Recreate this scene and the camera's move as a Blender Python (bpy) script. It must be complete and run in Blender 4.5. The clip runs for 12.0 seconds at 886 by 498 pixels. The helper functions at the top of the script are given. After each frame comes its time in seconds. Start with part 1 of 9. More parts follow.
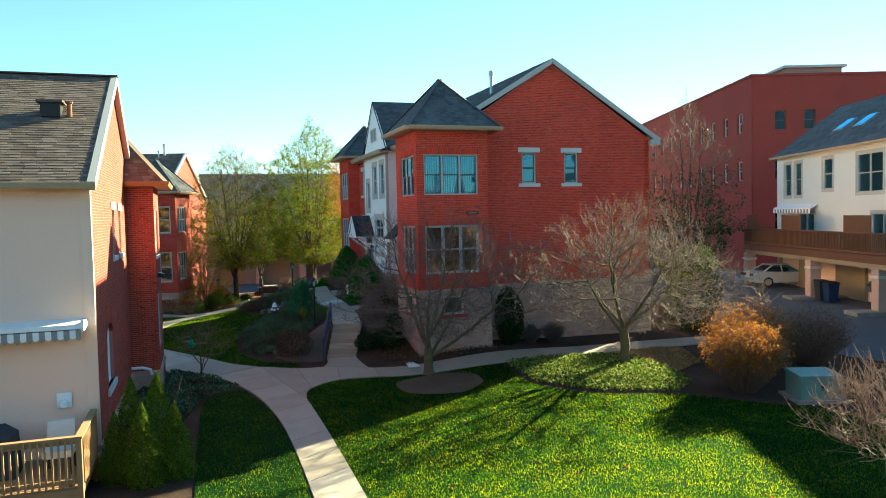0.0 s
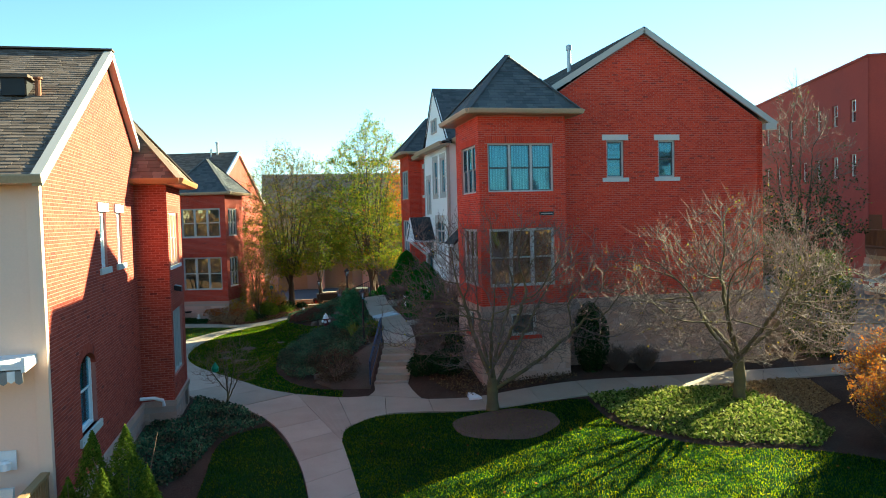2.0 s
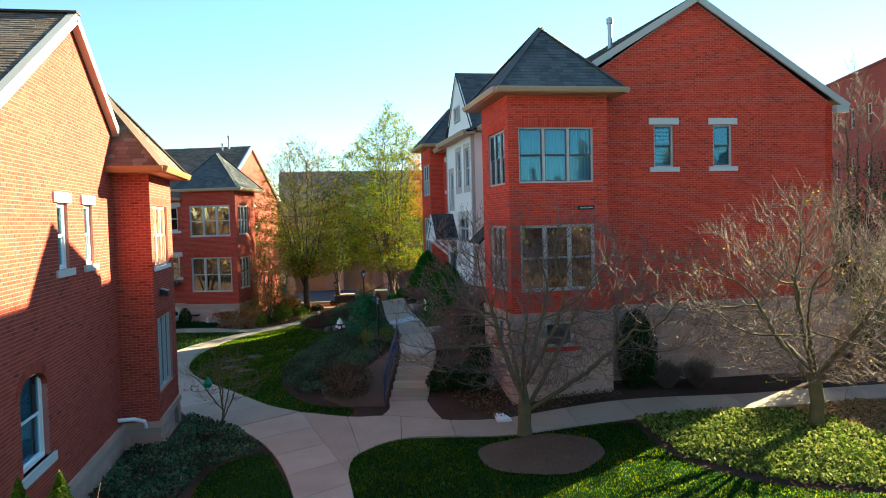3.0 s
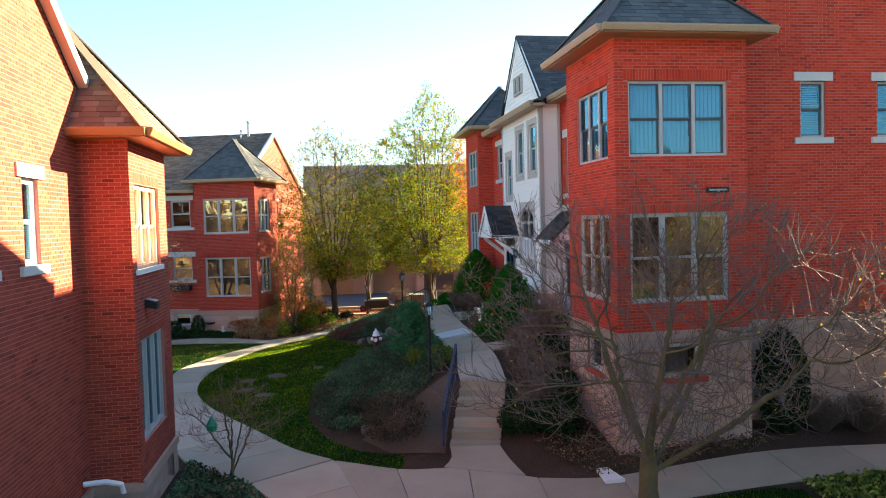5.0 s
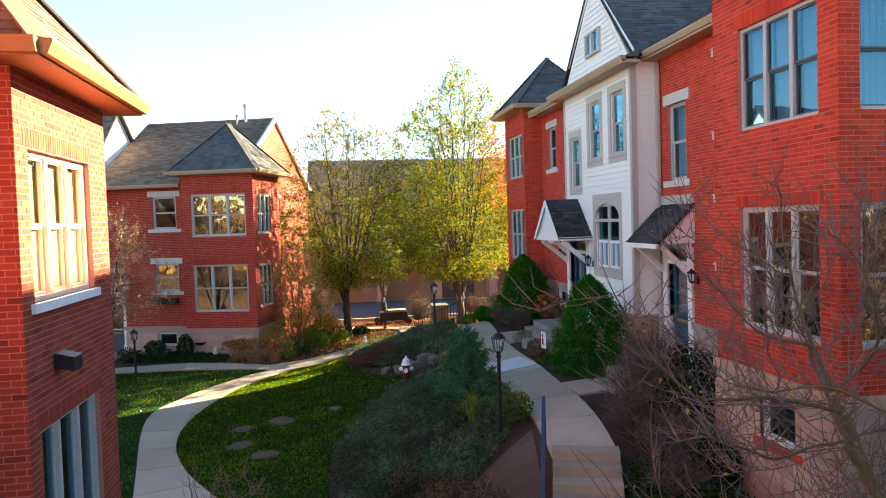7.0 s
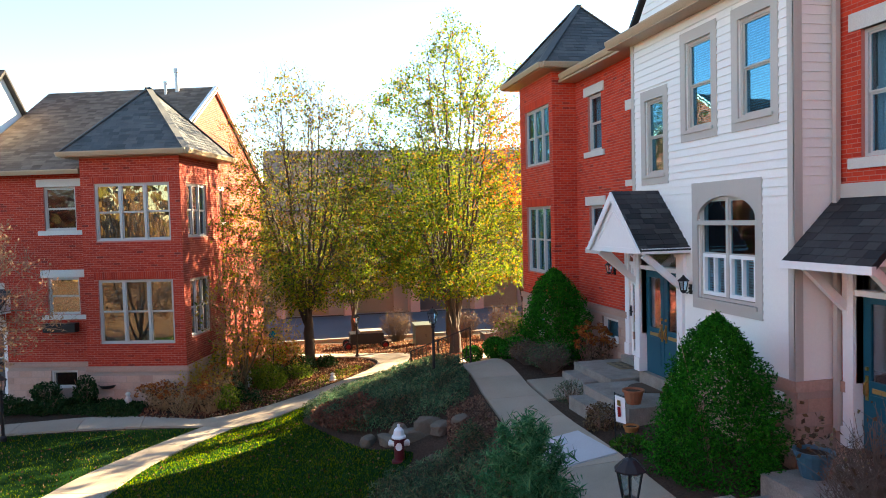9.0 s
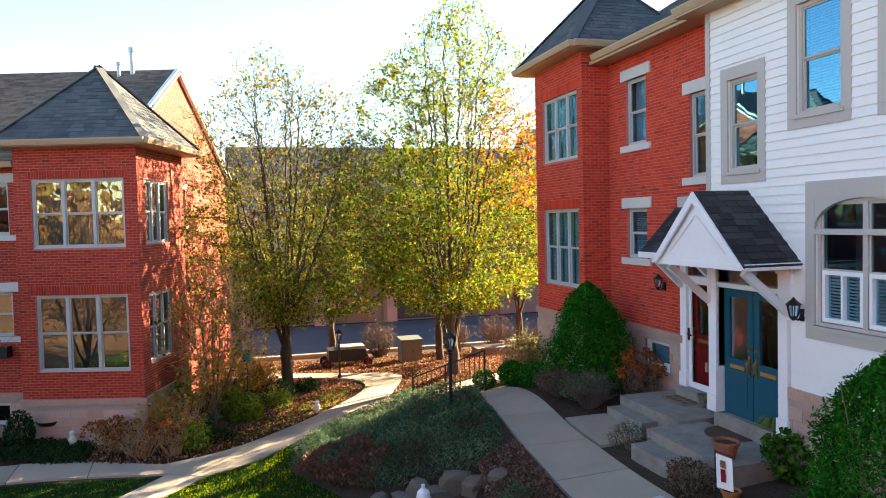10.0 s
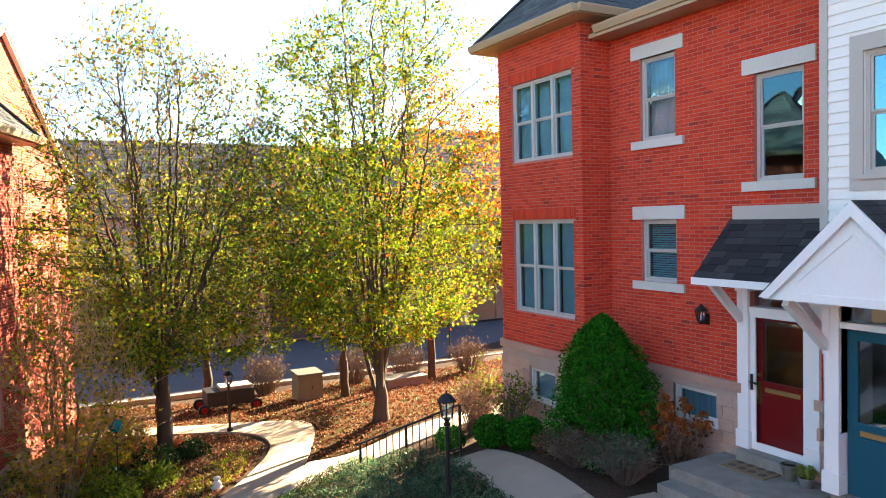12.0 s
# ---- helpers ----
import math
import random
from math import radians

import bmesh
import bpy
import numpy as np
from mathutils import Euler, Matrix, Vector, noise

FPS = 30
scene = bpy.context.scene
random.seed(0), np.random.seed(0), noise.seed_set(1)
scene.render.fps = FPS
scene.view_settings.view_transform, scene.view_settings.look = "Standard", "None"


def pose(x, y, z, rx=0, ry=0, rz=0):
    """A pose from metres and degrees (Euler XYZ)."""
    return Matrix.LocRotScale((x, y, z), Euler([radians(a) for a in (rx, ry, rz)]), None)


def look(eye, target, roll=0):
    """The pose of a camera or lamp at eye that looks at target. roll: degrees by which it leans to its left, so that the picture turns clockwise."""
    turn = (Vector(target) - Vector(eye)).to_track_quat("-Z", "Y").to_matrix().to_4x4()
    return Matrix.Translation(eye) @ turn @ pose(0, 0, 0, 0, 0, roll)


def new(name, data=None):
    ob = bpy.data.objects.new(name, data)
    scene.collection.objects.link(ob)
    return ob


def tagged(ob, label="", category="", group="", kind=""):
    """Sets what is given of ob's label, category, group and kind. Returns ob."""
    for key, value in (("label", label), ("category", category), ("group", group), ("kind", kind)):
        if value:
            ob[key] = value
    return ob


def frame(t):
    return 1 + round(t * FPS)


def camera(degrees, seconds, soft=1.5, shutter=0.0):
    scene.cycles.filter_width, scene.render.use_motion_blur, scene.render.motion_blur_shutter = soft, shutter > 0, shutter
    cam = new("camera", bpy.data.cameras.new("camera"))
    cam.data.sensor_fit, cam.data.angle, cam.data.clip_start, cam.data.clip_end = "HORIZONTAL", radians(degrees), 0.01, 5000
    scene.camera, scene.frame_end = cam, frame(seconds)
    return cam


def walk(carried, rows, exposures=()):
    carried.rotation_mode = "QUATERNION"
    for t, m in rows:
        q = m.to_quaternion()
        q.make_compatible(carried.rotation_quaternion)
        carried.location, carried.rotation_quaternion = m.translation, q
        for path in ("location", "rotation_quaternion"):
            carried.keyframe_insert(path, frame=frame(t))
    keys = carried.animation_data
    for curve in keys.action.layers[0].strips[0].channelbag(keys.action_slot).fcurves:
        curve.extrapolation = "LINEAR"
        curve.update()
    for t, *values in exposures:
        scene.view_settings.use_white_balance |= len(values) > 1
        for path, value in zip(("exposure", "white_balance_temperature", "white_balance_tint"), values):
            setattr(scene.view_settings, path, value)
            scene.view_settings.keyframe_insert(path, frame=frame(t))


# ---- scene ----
import collections

cam = camera(63.3, 12.0, 1.0)
METRES, EYE, TILT, LEAN, TURN = 35.0, 6.0, 0.0, 0.0, -18.7
ROWS = [
    (0.0, 0.0, 0.0, 0.0, -0.06, -2.73, 1.27),
    (0.5, 0.0006, 0.0206, -0.0001, 0.79, -2.67, 1.36),
    (1.0, 0.0019, 0.0482, 0.0004, 2.22, -2.62, 1.44),
    (1.5, 0.0038, 0.0878, 0.0006, 4.54, -2.54, 1.51),
    (2.0, 0.0059, 0.1316, -0.0001, 5.82, -2.49, 1.53),
    (2.5, 0.0049, 0.1755, -0.0017, 6.73, -2.46, 1.55),
    (3.0, -0.003, 0.2143, -0.0047, 7.71, -2.41, 1.54),
    (5.0, -0.0592, 0.3561, -0.0129, 9.49, -2.27, 1.58),
    (5.5, -0.0739, 0.3946, -0.0141, 9.63, -2.25, 1.54),
    (6.0, -0.0931, 0.4332, -0.0143, 9.6, -2.24, 1.6),
    (6.5, -0.1133, 0.4713, -0.0147, 9.53, -2.2, 1.71),
    (7.0, -0.1279, 0.5152, -0.0141, 9.52, -2.19, 1.79),
    (9.0, -0.1915, 0.7184, -0.0122, 6.52, -2.31, 1.49),
    (9.5, -0.2145, 0.762, -0.0108, 5.21, -2.26, 1.32),
    (10.0, -0.2383, 0.8026, -0.0092, 3.11, -2.27, 1.3),
    (10.5, -0.2583, 0.8424, -0.0075, 0.95, -2.25, 1.39),
    (11.0, -0.2724, 0.8805, -0.0058, -1.63, -2.16, 1.41),
    (11.5, -0.2882, 0.9105, -0.0037, -5.21, -2.2, 1.33),
    (12.0, -0.3108, 0.9293, -0.0018, -9.85, -2.3, 1.36),
]
EXPOSURES = [(0.0, 2.65, 6400, -14), (2.5, 2.75, 6600, -10), (5.5, 3.28, 7600, 6), (7.0, 3.38, 7900, 8), (9.5, 3.40, 7600, 9), (12.0, 3.62, 7500, 10)]
walk(cam, [(t, pose(0, 0, EYE, TILT, LEAN, TURN) @ pose(METRES * x, METRES * y, METRES * z, 90 + pitch, roll, yaw)) for t, x, y, z, yaw, pitch, roll in ROWS], EXPOSURES)


# ---- daylight ----
SUN_AZ, SUN_EL = 29.2, 22.5  # degrees from +x towards +y, and above the horizon
world = bpy.data.worlds.new("world")
scene.world = world
world.use_nodes = True
wn, wl = world.node_tree.nodes, world.node_tree.links
sky = wn.new("ShaderNodeTexSky")
sky.sky_type, sky.sun_disc = "NISHITA", False
sky.sun_elevation, sky.sun_rotation = radians(SUN_EL), radians(90 - SUN_AZ)
sky.air_density, sky.dust_density, sky.ozone_density = 1.0, 0.0, 4.0
wl.new(sky.outputs[0], wn["Background"].inputs[0])
wn["Background"].inputs[1].default_value = 0.05
sun_data = bpy.data.lights.new("sun", "SUN")
sun_data.energy, sun_data.angle, sun_data.color = 5.0, radians(0.55), (1.0, 0.85, 0.62)
sun = new("sun", sun_data)
sun.matrix_world = look((0, 0, 0), (-math.cos(radians(SUN_AZ)), -math.sin(radians(SUN_AZ)), -math.tan(radians(SUN_EL))))


# ---- materials ----
def mat_nodes(name, rough=0.8, metal=0.0, spec=0.3):
    m = bpy.data.materials.new(name)
    m.use_nodes = True
    n, l = m.node_tree.nodes, m.node_tree.links
    b = n["Principled BSDF"]
    b.inputs["Roughness"].default_value = rough
    b.inputs["Metallic"].default_value = metal
    b.inputs["Specular IOR Level"].default_value = spec
    return m, n, l, b


def coords(n, l, scale=(1, 1, 1), space="Object"):
    c, mp = n.new("ShaderNodeTexCoord"), n.new("ShaderNodeMapping")
    mp.inputs["Scale"].default_value = scale
    l.new(c.outputs[space], mp.inputs[0])
    return mp.outputs[0]


def noise_tex(n, l, vec, scale, detail=4.0, rough=0.6):
    t = n.new("ShaderNodeTexNoise")
    t.inputs["Scale"].default_value, t.inputs["Detail"].default_value, t.inputs["Roughness"].default_value = scale, detail, rough
    if vec is not None:
        l.new(vec, t.inputs["Vector"])
    return t.outputs["Fac"]


def ramp(n, l, fac, stops):
    r = n.new("ShaderNodeValToRGB")
    els = r.color_ramp.elements
    while len(els) < len(stops):
        els.new(0.5)
    for e, (p, c) in zip(els, stops):
        e.position, e.color = p, (*c, 1)
    l.new(fac, r.inputs[0])
    return r.outputs[0]


def mix(n, l, fac, a, b, mode="MIX"):
    m = n.new("ShaderNodeMix")
    m.data_type, m.blend_type = "RGBA", mode
    for sock, v in ((m.inputs[0], fac), (m.inputs[6], a), (m.inputs[7], b)):
        if hasattr(v, "links"):
            l.new(v, sock)
        else:
            sock.default_value = v if isinstance(v, float) else (*v, 1)
    return m.outputs[2]


def bump(n, l, b, height, strength=0.3, dist=0.02):
    k = n.new("ShaderNodeBump")
    k.inputs["Strength"].default_value, k.inputs["Distance"].default_value = strength, dist
    l.new(height, k.inputs["Height"])
    l.new(k.outputs[0], b.inputs["Normal"])


def piece_random(n, l):
    """A random number for each piece: joined pieces differ by island, single ones by object."""
    g, o, a = n.new("ShaderNodeNewGeometry"), n.new("ShaderNodeObjectInfo"), n.new("ShaderNodeMath")
    a.operation = "ADD"
    l.new(g.outputs["Random Per Island"], a.inputs[0])
    l.new(o.outputs["Random"], a.inputs[1])
    f = n.new("ShaderNodeMath")
    f.operation = "FRACT"
    l.new(a.outputs[0], f.inputs[0])
    return f.outputs[0]


def plain(name, c1, c2, scale=3.0, rough=0.7, fine=40.0, relief=0.15, dist=0.01, metal=0.0, spec=0.3, space="Object", grain=0.82):
    """A surface that wanders between two colours at a large and a small scale."""
    m, n, l, b = mat_nodes(name, rough, metal, spec)
    v = coords(n, l, space=space)
    big, small = noise_tex(n, l, v, scale), noise_tex(n, l, v, fine, 3.0)
    col = mix(n, l, big, c1, c2)
    shade = ramp(n, l, small, [(0.25, (grain, grain, grain)), (0.75, (1.0, 1.0, 1.0))])
    l.new(mix(n, l, 1.0, col, shade, "MULTIPLY"), b.inputs["Base Color"])
    bump(n, l, b, small, relief, dist)
    return m


def pieces(name, stops, rough=0.85, fine=60.0, relief=0.3, dist=0.004, stain=0.35, spec=0.2, big=0.5):
    """A material for bricks, shingles and stones: each piece has a tone of its own, with grain and broad stains."""
    m, n, l, b = mat_nodes(name, rough, 0.0, spec)
    g = n.new("ShaderNodeNewGeometry")
    v = g.outputs["Position"]
    col = ramp(n, l, piece_random(n, l), stops)
    large = ramp(n, l, noise_tex(n, l, v, big, 5.0), [(0.3, (1 - stain, 1 - stain, 1 - stain)), (0.7, (1, 1, 1))])
    small = noise_tex(n, l, v, fine, 4.0)
    grain = ramp(n, l, small, [(0.3, (0.8, 0.8, 0.8)), (0.7, (1, 1, 1))])
    l.new(mix(n, l, 1.0, mix(n, l, 1.0, col, large, "MULTIPLY"), grain, "MULTIPLY"), b.inputs["Base Color"])
    bump(n, l, b, small, relief, dist)
    return m


def leaf_mat(name, stops, trans=0.35, rough=0.6, patch=None, spec=0.12):
    """Leaves: each its own tone, letting some light through."""
    m, n, l, b = mat_nodes(name, rough, 0.0, spec)
    g = n.new("ShaderNodeNewGeometry")
    col = ramp(n, l, g.outputs["Random Per Island"], stops)
    if patch:
        big = n.new("ShaderNodeTexNoise")
        big.inputs["Scale"].default_value, big.inputs["Detail"].default_value = 0.9, 5.0
        l.new(g.outputs["Position"], big.inputs["Vector"])
        mix = n.new("ShaderNodeMix")
        mix.data_type, mix.blend_type = "RGBA", "MULTIPLY"
        mix.inputs["Factor"].default_value = 1.0
        l.new(col, mix.inputs["A"])
        l.new(ramp(n, l, big.outputs["Fac"], patch), mix.inputs["B"])
        col = mix.outputs["Result"]
    l.new(col, b.inputs["Base Color"])
    t, s = n.new("ShaderNodeBsdfTranslucent"), n.new("ShaderNodeMixShader")
    l.new(col, t.inputs[0])
    s.inputs[0].default_value = trans
    l.new(b.outputs[0], s.inputs[1])
    l.new(t.outputs[0], s.inputs[2])
    l.new(s.outputs[0], n["Material Output"].inputs[0])
    return m


def glass_mat(name, tint, base=0.12, rough=0.01, mirror=(1, 1, 1)):
    """Window glass: clear, with the mirror of the sky growing towards the flat view."""
    m = bpy.data.materials.new(name)
    m.use_nodes = True
    n, l = m.node_tree.nodes, m.node_tree.links
    n.remove(n["Principled BSDF"])
    t, g, s, f = n.new("ShaderNodeBsdfTransparent"), n.new("ShaderNodeBsdfGlossy"), n.new("ShaderNodeMixShader"), n.new("ShaderNodeLayerWeight")
    t.inputs[0].default_value = (*tint, 1)
    g.inputs["Roughness"].default_value = rough
    g.inputs["Color"].default_value = (*mirror, 1)
    f.inputs[0].default_value = 0.5
    p = n.new("ShaderNodeMath")
    p.operation = "POWER"
    p.inputs[1].default_value = 4.0
    l.new(f.outputs["Facing"], p.inputs[0])
    k = n.new("ShaderNodeMath")
    k.operation, k.use_clamp = "ADD", True
    k.inputs[1].default_value = base
    l.new(p.outputs[0], k.inputs[0])
    l.new(k.outputs[0], s.inputs[0])
    l.new(t.outputs[0], s.inputs[1])
    l.new(g.outputs[0], s.inputs[2])
    w = noise_tex(n, l, coords(n, l), 1.3, 2.0)
    b = n.new("ShaderNodeBump")
    b.inputs["Strength"].default_value, b.inputs["Distance"].default_value = 0.04, 0.05
    l.new(w, b.inputs["Height"])
    l.new(b.outputs[0], g.inputs["Normal"])
    l.new(s.outputs[0], n["Material Output"].inputs[0])
    return m


BRICK = pieces("brick", [(0.0, (0.58, 0.044, 0.023)), (0.35, (0.69, 0.058, 0.027)), (0.8, (0.78, 0.078, 0.034)), (0.94, (0.62, 0.056, 0.029)), (1.0, (0.34, 0.042, 0.03))], stain=0.2)
BRICK_ORANGE = pieces("orange-brown brick", [(0.0, (0.34, 0.054, 0.033)), (0.4, (0.41, 0.068, 0.040)), (0.85, (0.48, 0.088, 0.050)), (0.95, (0.36, 0.058, 0.036)), (1.0, (0.20, 0.042, 0.032))], stain=0.2)
# red brick darkened to carry the shade on the far house's fronts
BRICK_SHADED = pieces("shade-darkened red brick", [(0.0, (0.40, 0.034, 0.020)), (0.35, (0.48, 0.045, 0.023)), (0.8, (0.56, 0.06, 0.029)), (0.94, (0.43, 0.045, 0.026)), (1.0, (0.22, 0.033, 0.026))], stain=0.2)
MORTAR = plain("mortar", (0.60, 0.225, 0.18), (0.50, 0.175, 0.14), 1.5, 0.95)
STONE = pieces("foundation stone", [(0.0, (0.54, 0.33, 0.26)), (0.5, (0.66, 0.43, 0.33)), (1.0, (0.62, 0.42, 0.35))], fine=25, relief=0.5, dist=0.012, stain=0.3)
STONE_MORTAR = plain("pale mortar", (0.48, 0.36, 0.30), (0.38, 0.28, 0.24), 2.0, 0.95)
LIMESTONE = plain("limestone", (0.68, 0.66, 0.60), (0.58, 0.56, 0.52), 1.5, 0.8, 50)
SIDING = plain("white siding", (0.87, 0.86, 0.82), (0.81, 0.80, 0.76), 0.6, 0.5, 30, 0.03, grain=0.95)
CREAM = plain("cream siding", (0.92, 0.63, 0.48), (0.85, 0.57, 0.43), 0.6, 0.6, 30, 0.03, grain=0.95)
SHADE_CLOTH = plain("cream window shade", (0.40, 0.33, 0.20), (0.34, 0.28, 0.17), 1.2, 0.9, 60, 0.05, grain=0.95)
TRIM = plain("grey-beige trim", (0.51, 0.48, 0.43), (0.45, 0.42, 0.38), 1.0, 0.55, 30, 0.03, grain=0.94)
GUTTER = plain("tan gutter", (0.50, 0.37, 0.24), (0.43, 0.31, 0.20), 1.0, 0.45, 30, 0.04)
WHITE = plain("white paint", (0.88, 0.87, 0.86), (0.81, 0.80, 0.79), 1.0, 0.5, 30, 0.03, grain=0.95)
FRAME = plain("window frame", (0.55, 0.53, 0.50), (0.48, 0.46, 0.44), 1.0, 0.45, 30, 0.04)
SASH_DARK = plain("dark sash", (0.10, 0.11, 0.12), (0.08, 0.085, 0.09), 2.0, 0.4)
LANE_ROOF = pieces("weathered brown-grey shingle", [(0.0, (0.14, 0.125, 0.11)), (0.5, (0.19, 0.17, 0.15)), (1.0, (0.24, 0.215, 0.19))], fine=60, relief=0.4)
SHINGLE_GREY = pieces("slate grey shingle", [(0.0, (0.085, 0.095, 0.10)), (0.5, (0.115, 0.125, 0.13)), (1.0, (0.15, 0.155, 0.155))], fine=120, relief=0.4)
SHINGLE_BROWN = pieces("brown shingle", [(0.0, (0.14, 0.098, 0.072)), (0.5, (0.20, 0.145, 0.11)), (1.0, (0.27, 0.20, 0.155))], fine=120, relief=0.4)
SHINGLE_DARK = pieces("dark shingle", [(0.0, (0.03, 0.032, 0.035)), (0.5, (0.05, 0.05, 0.052)), (1.0, (0.075, 0.075, 0.075))], fine=120, relief=0.4)
CONCRETE = pieces("concrete", [(0.0, (0.38, 0.31, 0.235)), (0.5, (0.45, 0.37, 0.285)), (1.0, (0.51, 0.43, 0.34))], fine=70, relief=0.15, stain=0.18, big=0.9)
STEP_STONE = plain("grey concrete", (0.46, 0.42, 0.37), (0.16, 0.135, 0.11), 3.4, 0.85, 50, 0.25, grain=0.6)
ASPHALT = plain("asphalt", (0.10, 0.11, 0.125), (0.065, 0.07, 0.08), 0.4, 0.85, 90, 0.3)
GLASS = glass_mat("window glass", (0.80, 0.88, 0.92), 0.2, mirror=(0.8, 0.93, 1.0))
GLASS_DARK = glass_mat("tinted glass", (0.66, 0.83, 0.89), 0.12, mirror=(0.26, 0.55, 0.70))
GLASS_CLEAR = glass_mat("clear glass", (0.93, 0.95, 0.95), 0.03)
# the next two panes have reflected yellow trees put into their mirror tint
GLASS_BRIGHT = glass_mat("bright mirroring glass", (0.6, 0.64, 0.64), 0.42, mirror=(0.80, 0.74, 0.58))
GLASS_WARM_MIRROR = glass_mat("dim garden-mirroring glass", (0.6, 0.62, 0.6), 0.24, mirror=(0.72, 0.62, 0.42))
GLASS_SKY = glass_mat("sky-mirroring glass", (0.6, 0.7, 0.75), 0.34, mirror=(0.22, 0.62, 0.82))
GLASS_MILL = glass_mat("dim old glass", (0.3, 0.33, 0.35), 0.08, mirror=(0.25, 0.3, 0.34))
CURTAIN = plain("curtain", (0.52, 0.57, 0.60), (0.42, 0.46, 0.49), 1.0, 0.9)
BARK = plain("bark", (0.085, 0.066, 0.05), (0.042, 0.034, 0.028), 4.0, 0.95, 30, 0.8, 0.02)
BARK_PALE = plain("mossy bark", (0.22, 0.17, 0.06), (0.068, 0.06, 0.052), 3.0, 0.95, 30, 0.8, 0.02)
TWIG = plain("red-brown twig", (0.17, 0.095, 0.072), (0.31, 0.185, 0.13), 2.0, 0.7, 20, 0.1)
TWIG_MAUVE = plain("grey-mauve twig", (0.125, 0.086, 0.077), (0.24, 0.165, 0.135), 2.0, 0.8, 20, 0.1)
# tan stems, brightened in colour for sunlight that misses the flower bed
TWIG_TAN = plain("sun-brightened tan stem", (0.46, 0.29, 0.15), (0.33, 0.19, 0.09), 3.0, 0.8, 20, 0.1)
TWIG_GREY = plain("grey-brown twig", (0.10, 0.072, 0.06), (0.19, 0.14, 0.112), 2.0, 0.8, 20, 0.1)
IRON = plain("black iron", (0.02, 0.02, 0.022), (0.03, 0.03, 0.032), 3.0, 0.45, 60, 0.1, metal=0.3)
TEAL = plain("teal door paint", (0.008, 0.085, 0.125), (0.012, 0.095, 0.135), 1.0, 0.4, 30, 0.02, spec=0.2, grain=0.95)
BRONZE = plain("bronze", (0.48, 0.28, 0.10), (0.38, 0.21, 0.07), 3.0, 0.45, metal=0.2)
RED_DOOR = plain("red door paint", (0.28, 0.010, 0.012), (0.24, 0.010, 0.012), 1.0, 0.3, 30, 0.03)
WOOD = plain("cedar deck wood", (0.42, 0.25, 0.12), (0.32, 0.18, 0.08), 2.0, 0.7, 30, 0.2)
WOOD_DARK = plain("dark deck wood", (0.16, 0.075, 0.04), (0.11, 0.05, 0.03), 2.0, 0.75, 30, 0.2)
TERRACOTTA = plain("terracotta", (0.36, 0.14, 0.07), (0.28, 0.10, 0.05), 3.0, 0.8)
BRASS = plain("brass", (0.55, 0.36, 0.12), (0.5, 0.33, 0.1), 3.0, 0.3, metal=0.9)
STEEL = plain("grey metal", (0.42, 0.43, 0.44), (0.35, 0.36, 0.37), 3.0, 0.4, metal=0.7)


def ground_mat(name, stops_big, stops_small, rough=0.95, big=0.35, small=9.0, relief=0.6, dist=0.03):
    m, n, l, b = mat_nodes(name, rough, 0.0, 0.03)
    v = n.new("ShaderNodeNewGeometry").outputs["Position"]
    a = ramp(n, l, noise_tex(n, l, v, big, 6.0, 0.65), stops_big)
    s = noise_tex(n, l, v, small, 6.0, 0.75)
    c = ramp(n, l, s, stops_small)
    l.new(mix(n, l, 1.0, a, c, "MULTIPLY"), b.inputs["Base Color"])
    bump(n, l, b, s, relief, dist)
    return m


MULCH = ground_mat("bark mulch", [(0.3, (0.058, 0.040, 0.032)), (0.7, (0.125, 0.088, 0.068))], [(0.25, (0.3, 0.28, 0.27)), (0.75, (1.15, 1.08, 1.0))], small=26.0)
LAWN = ground_mat("mown lawn", [(0.3, (0.008, 0.030, 0.009)), (0.55, (0.012, 0.044, 0.010)), (0.8, (0.028, 0.06, 0.010))], [(0.25, (0.5, 0.55, 0.5)), (0.75, (1.1, 1.1, 1.0))], small=14.0)
LITTER = ground_mat("leaf-strewn grass", [(0.3, (0.05, 0.028, 0.015)), (0.5, (0.07, 0.048, 0.02)), (0.75, (0.05, 0.068, 0.014))], [(0.25, (0.55, 0.5, 0.45)), (0.75, (1.15, 1.05, 0.95))], small=17.0)


# ---- building tools ----
Z = Vector((0, 0, 1))


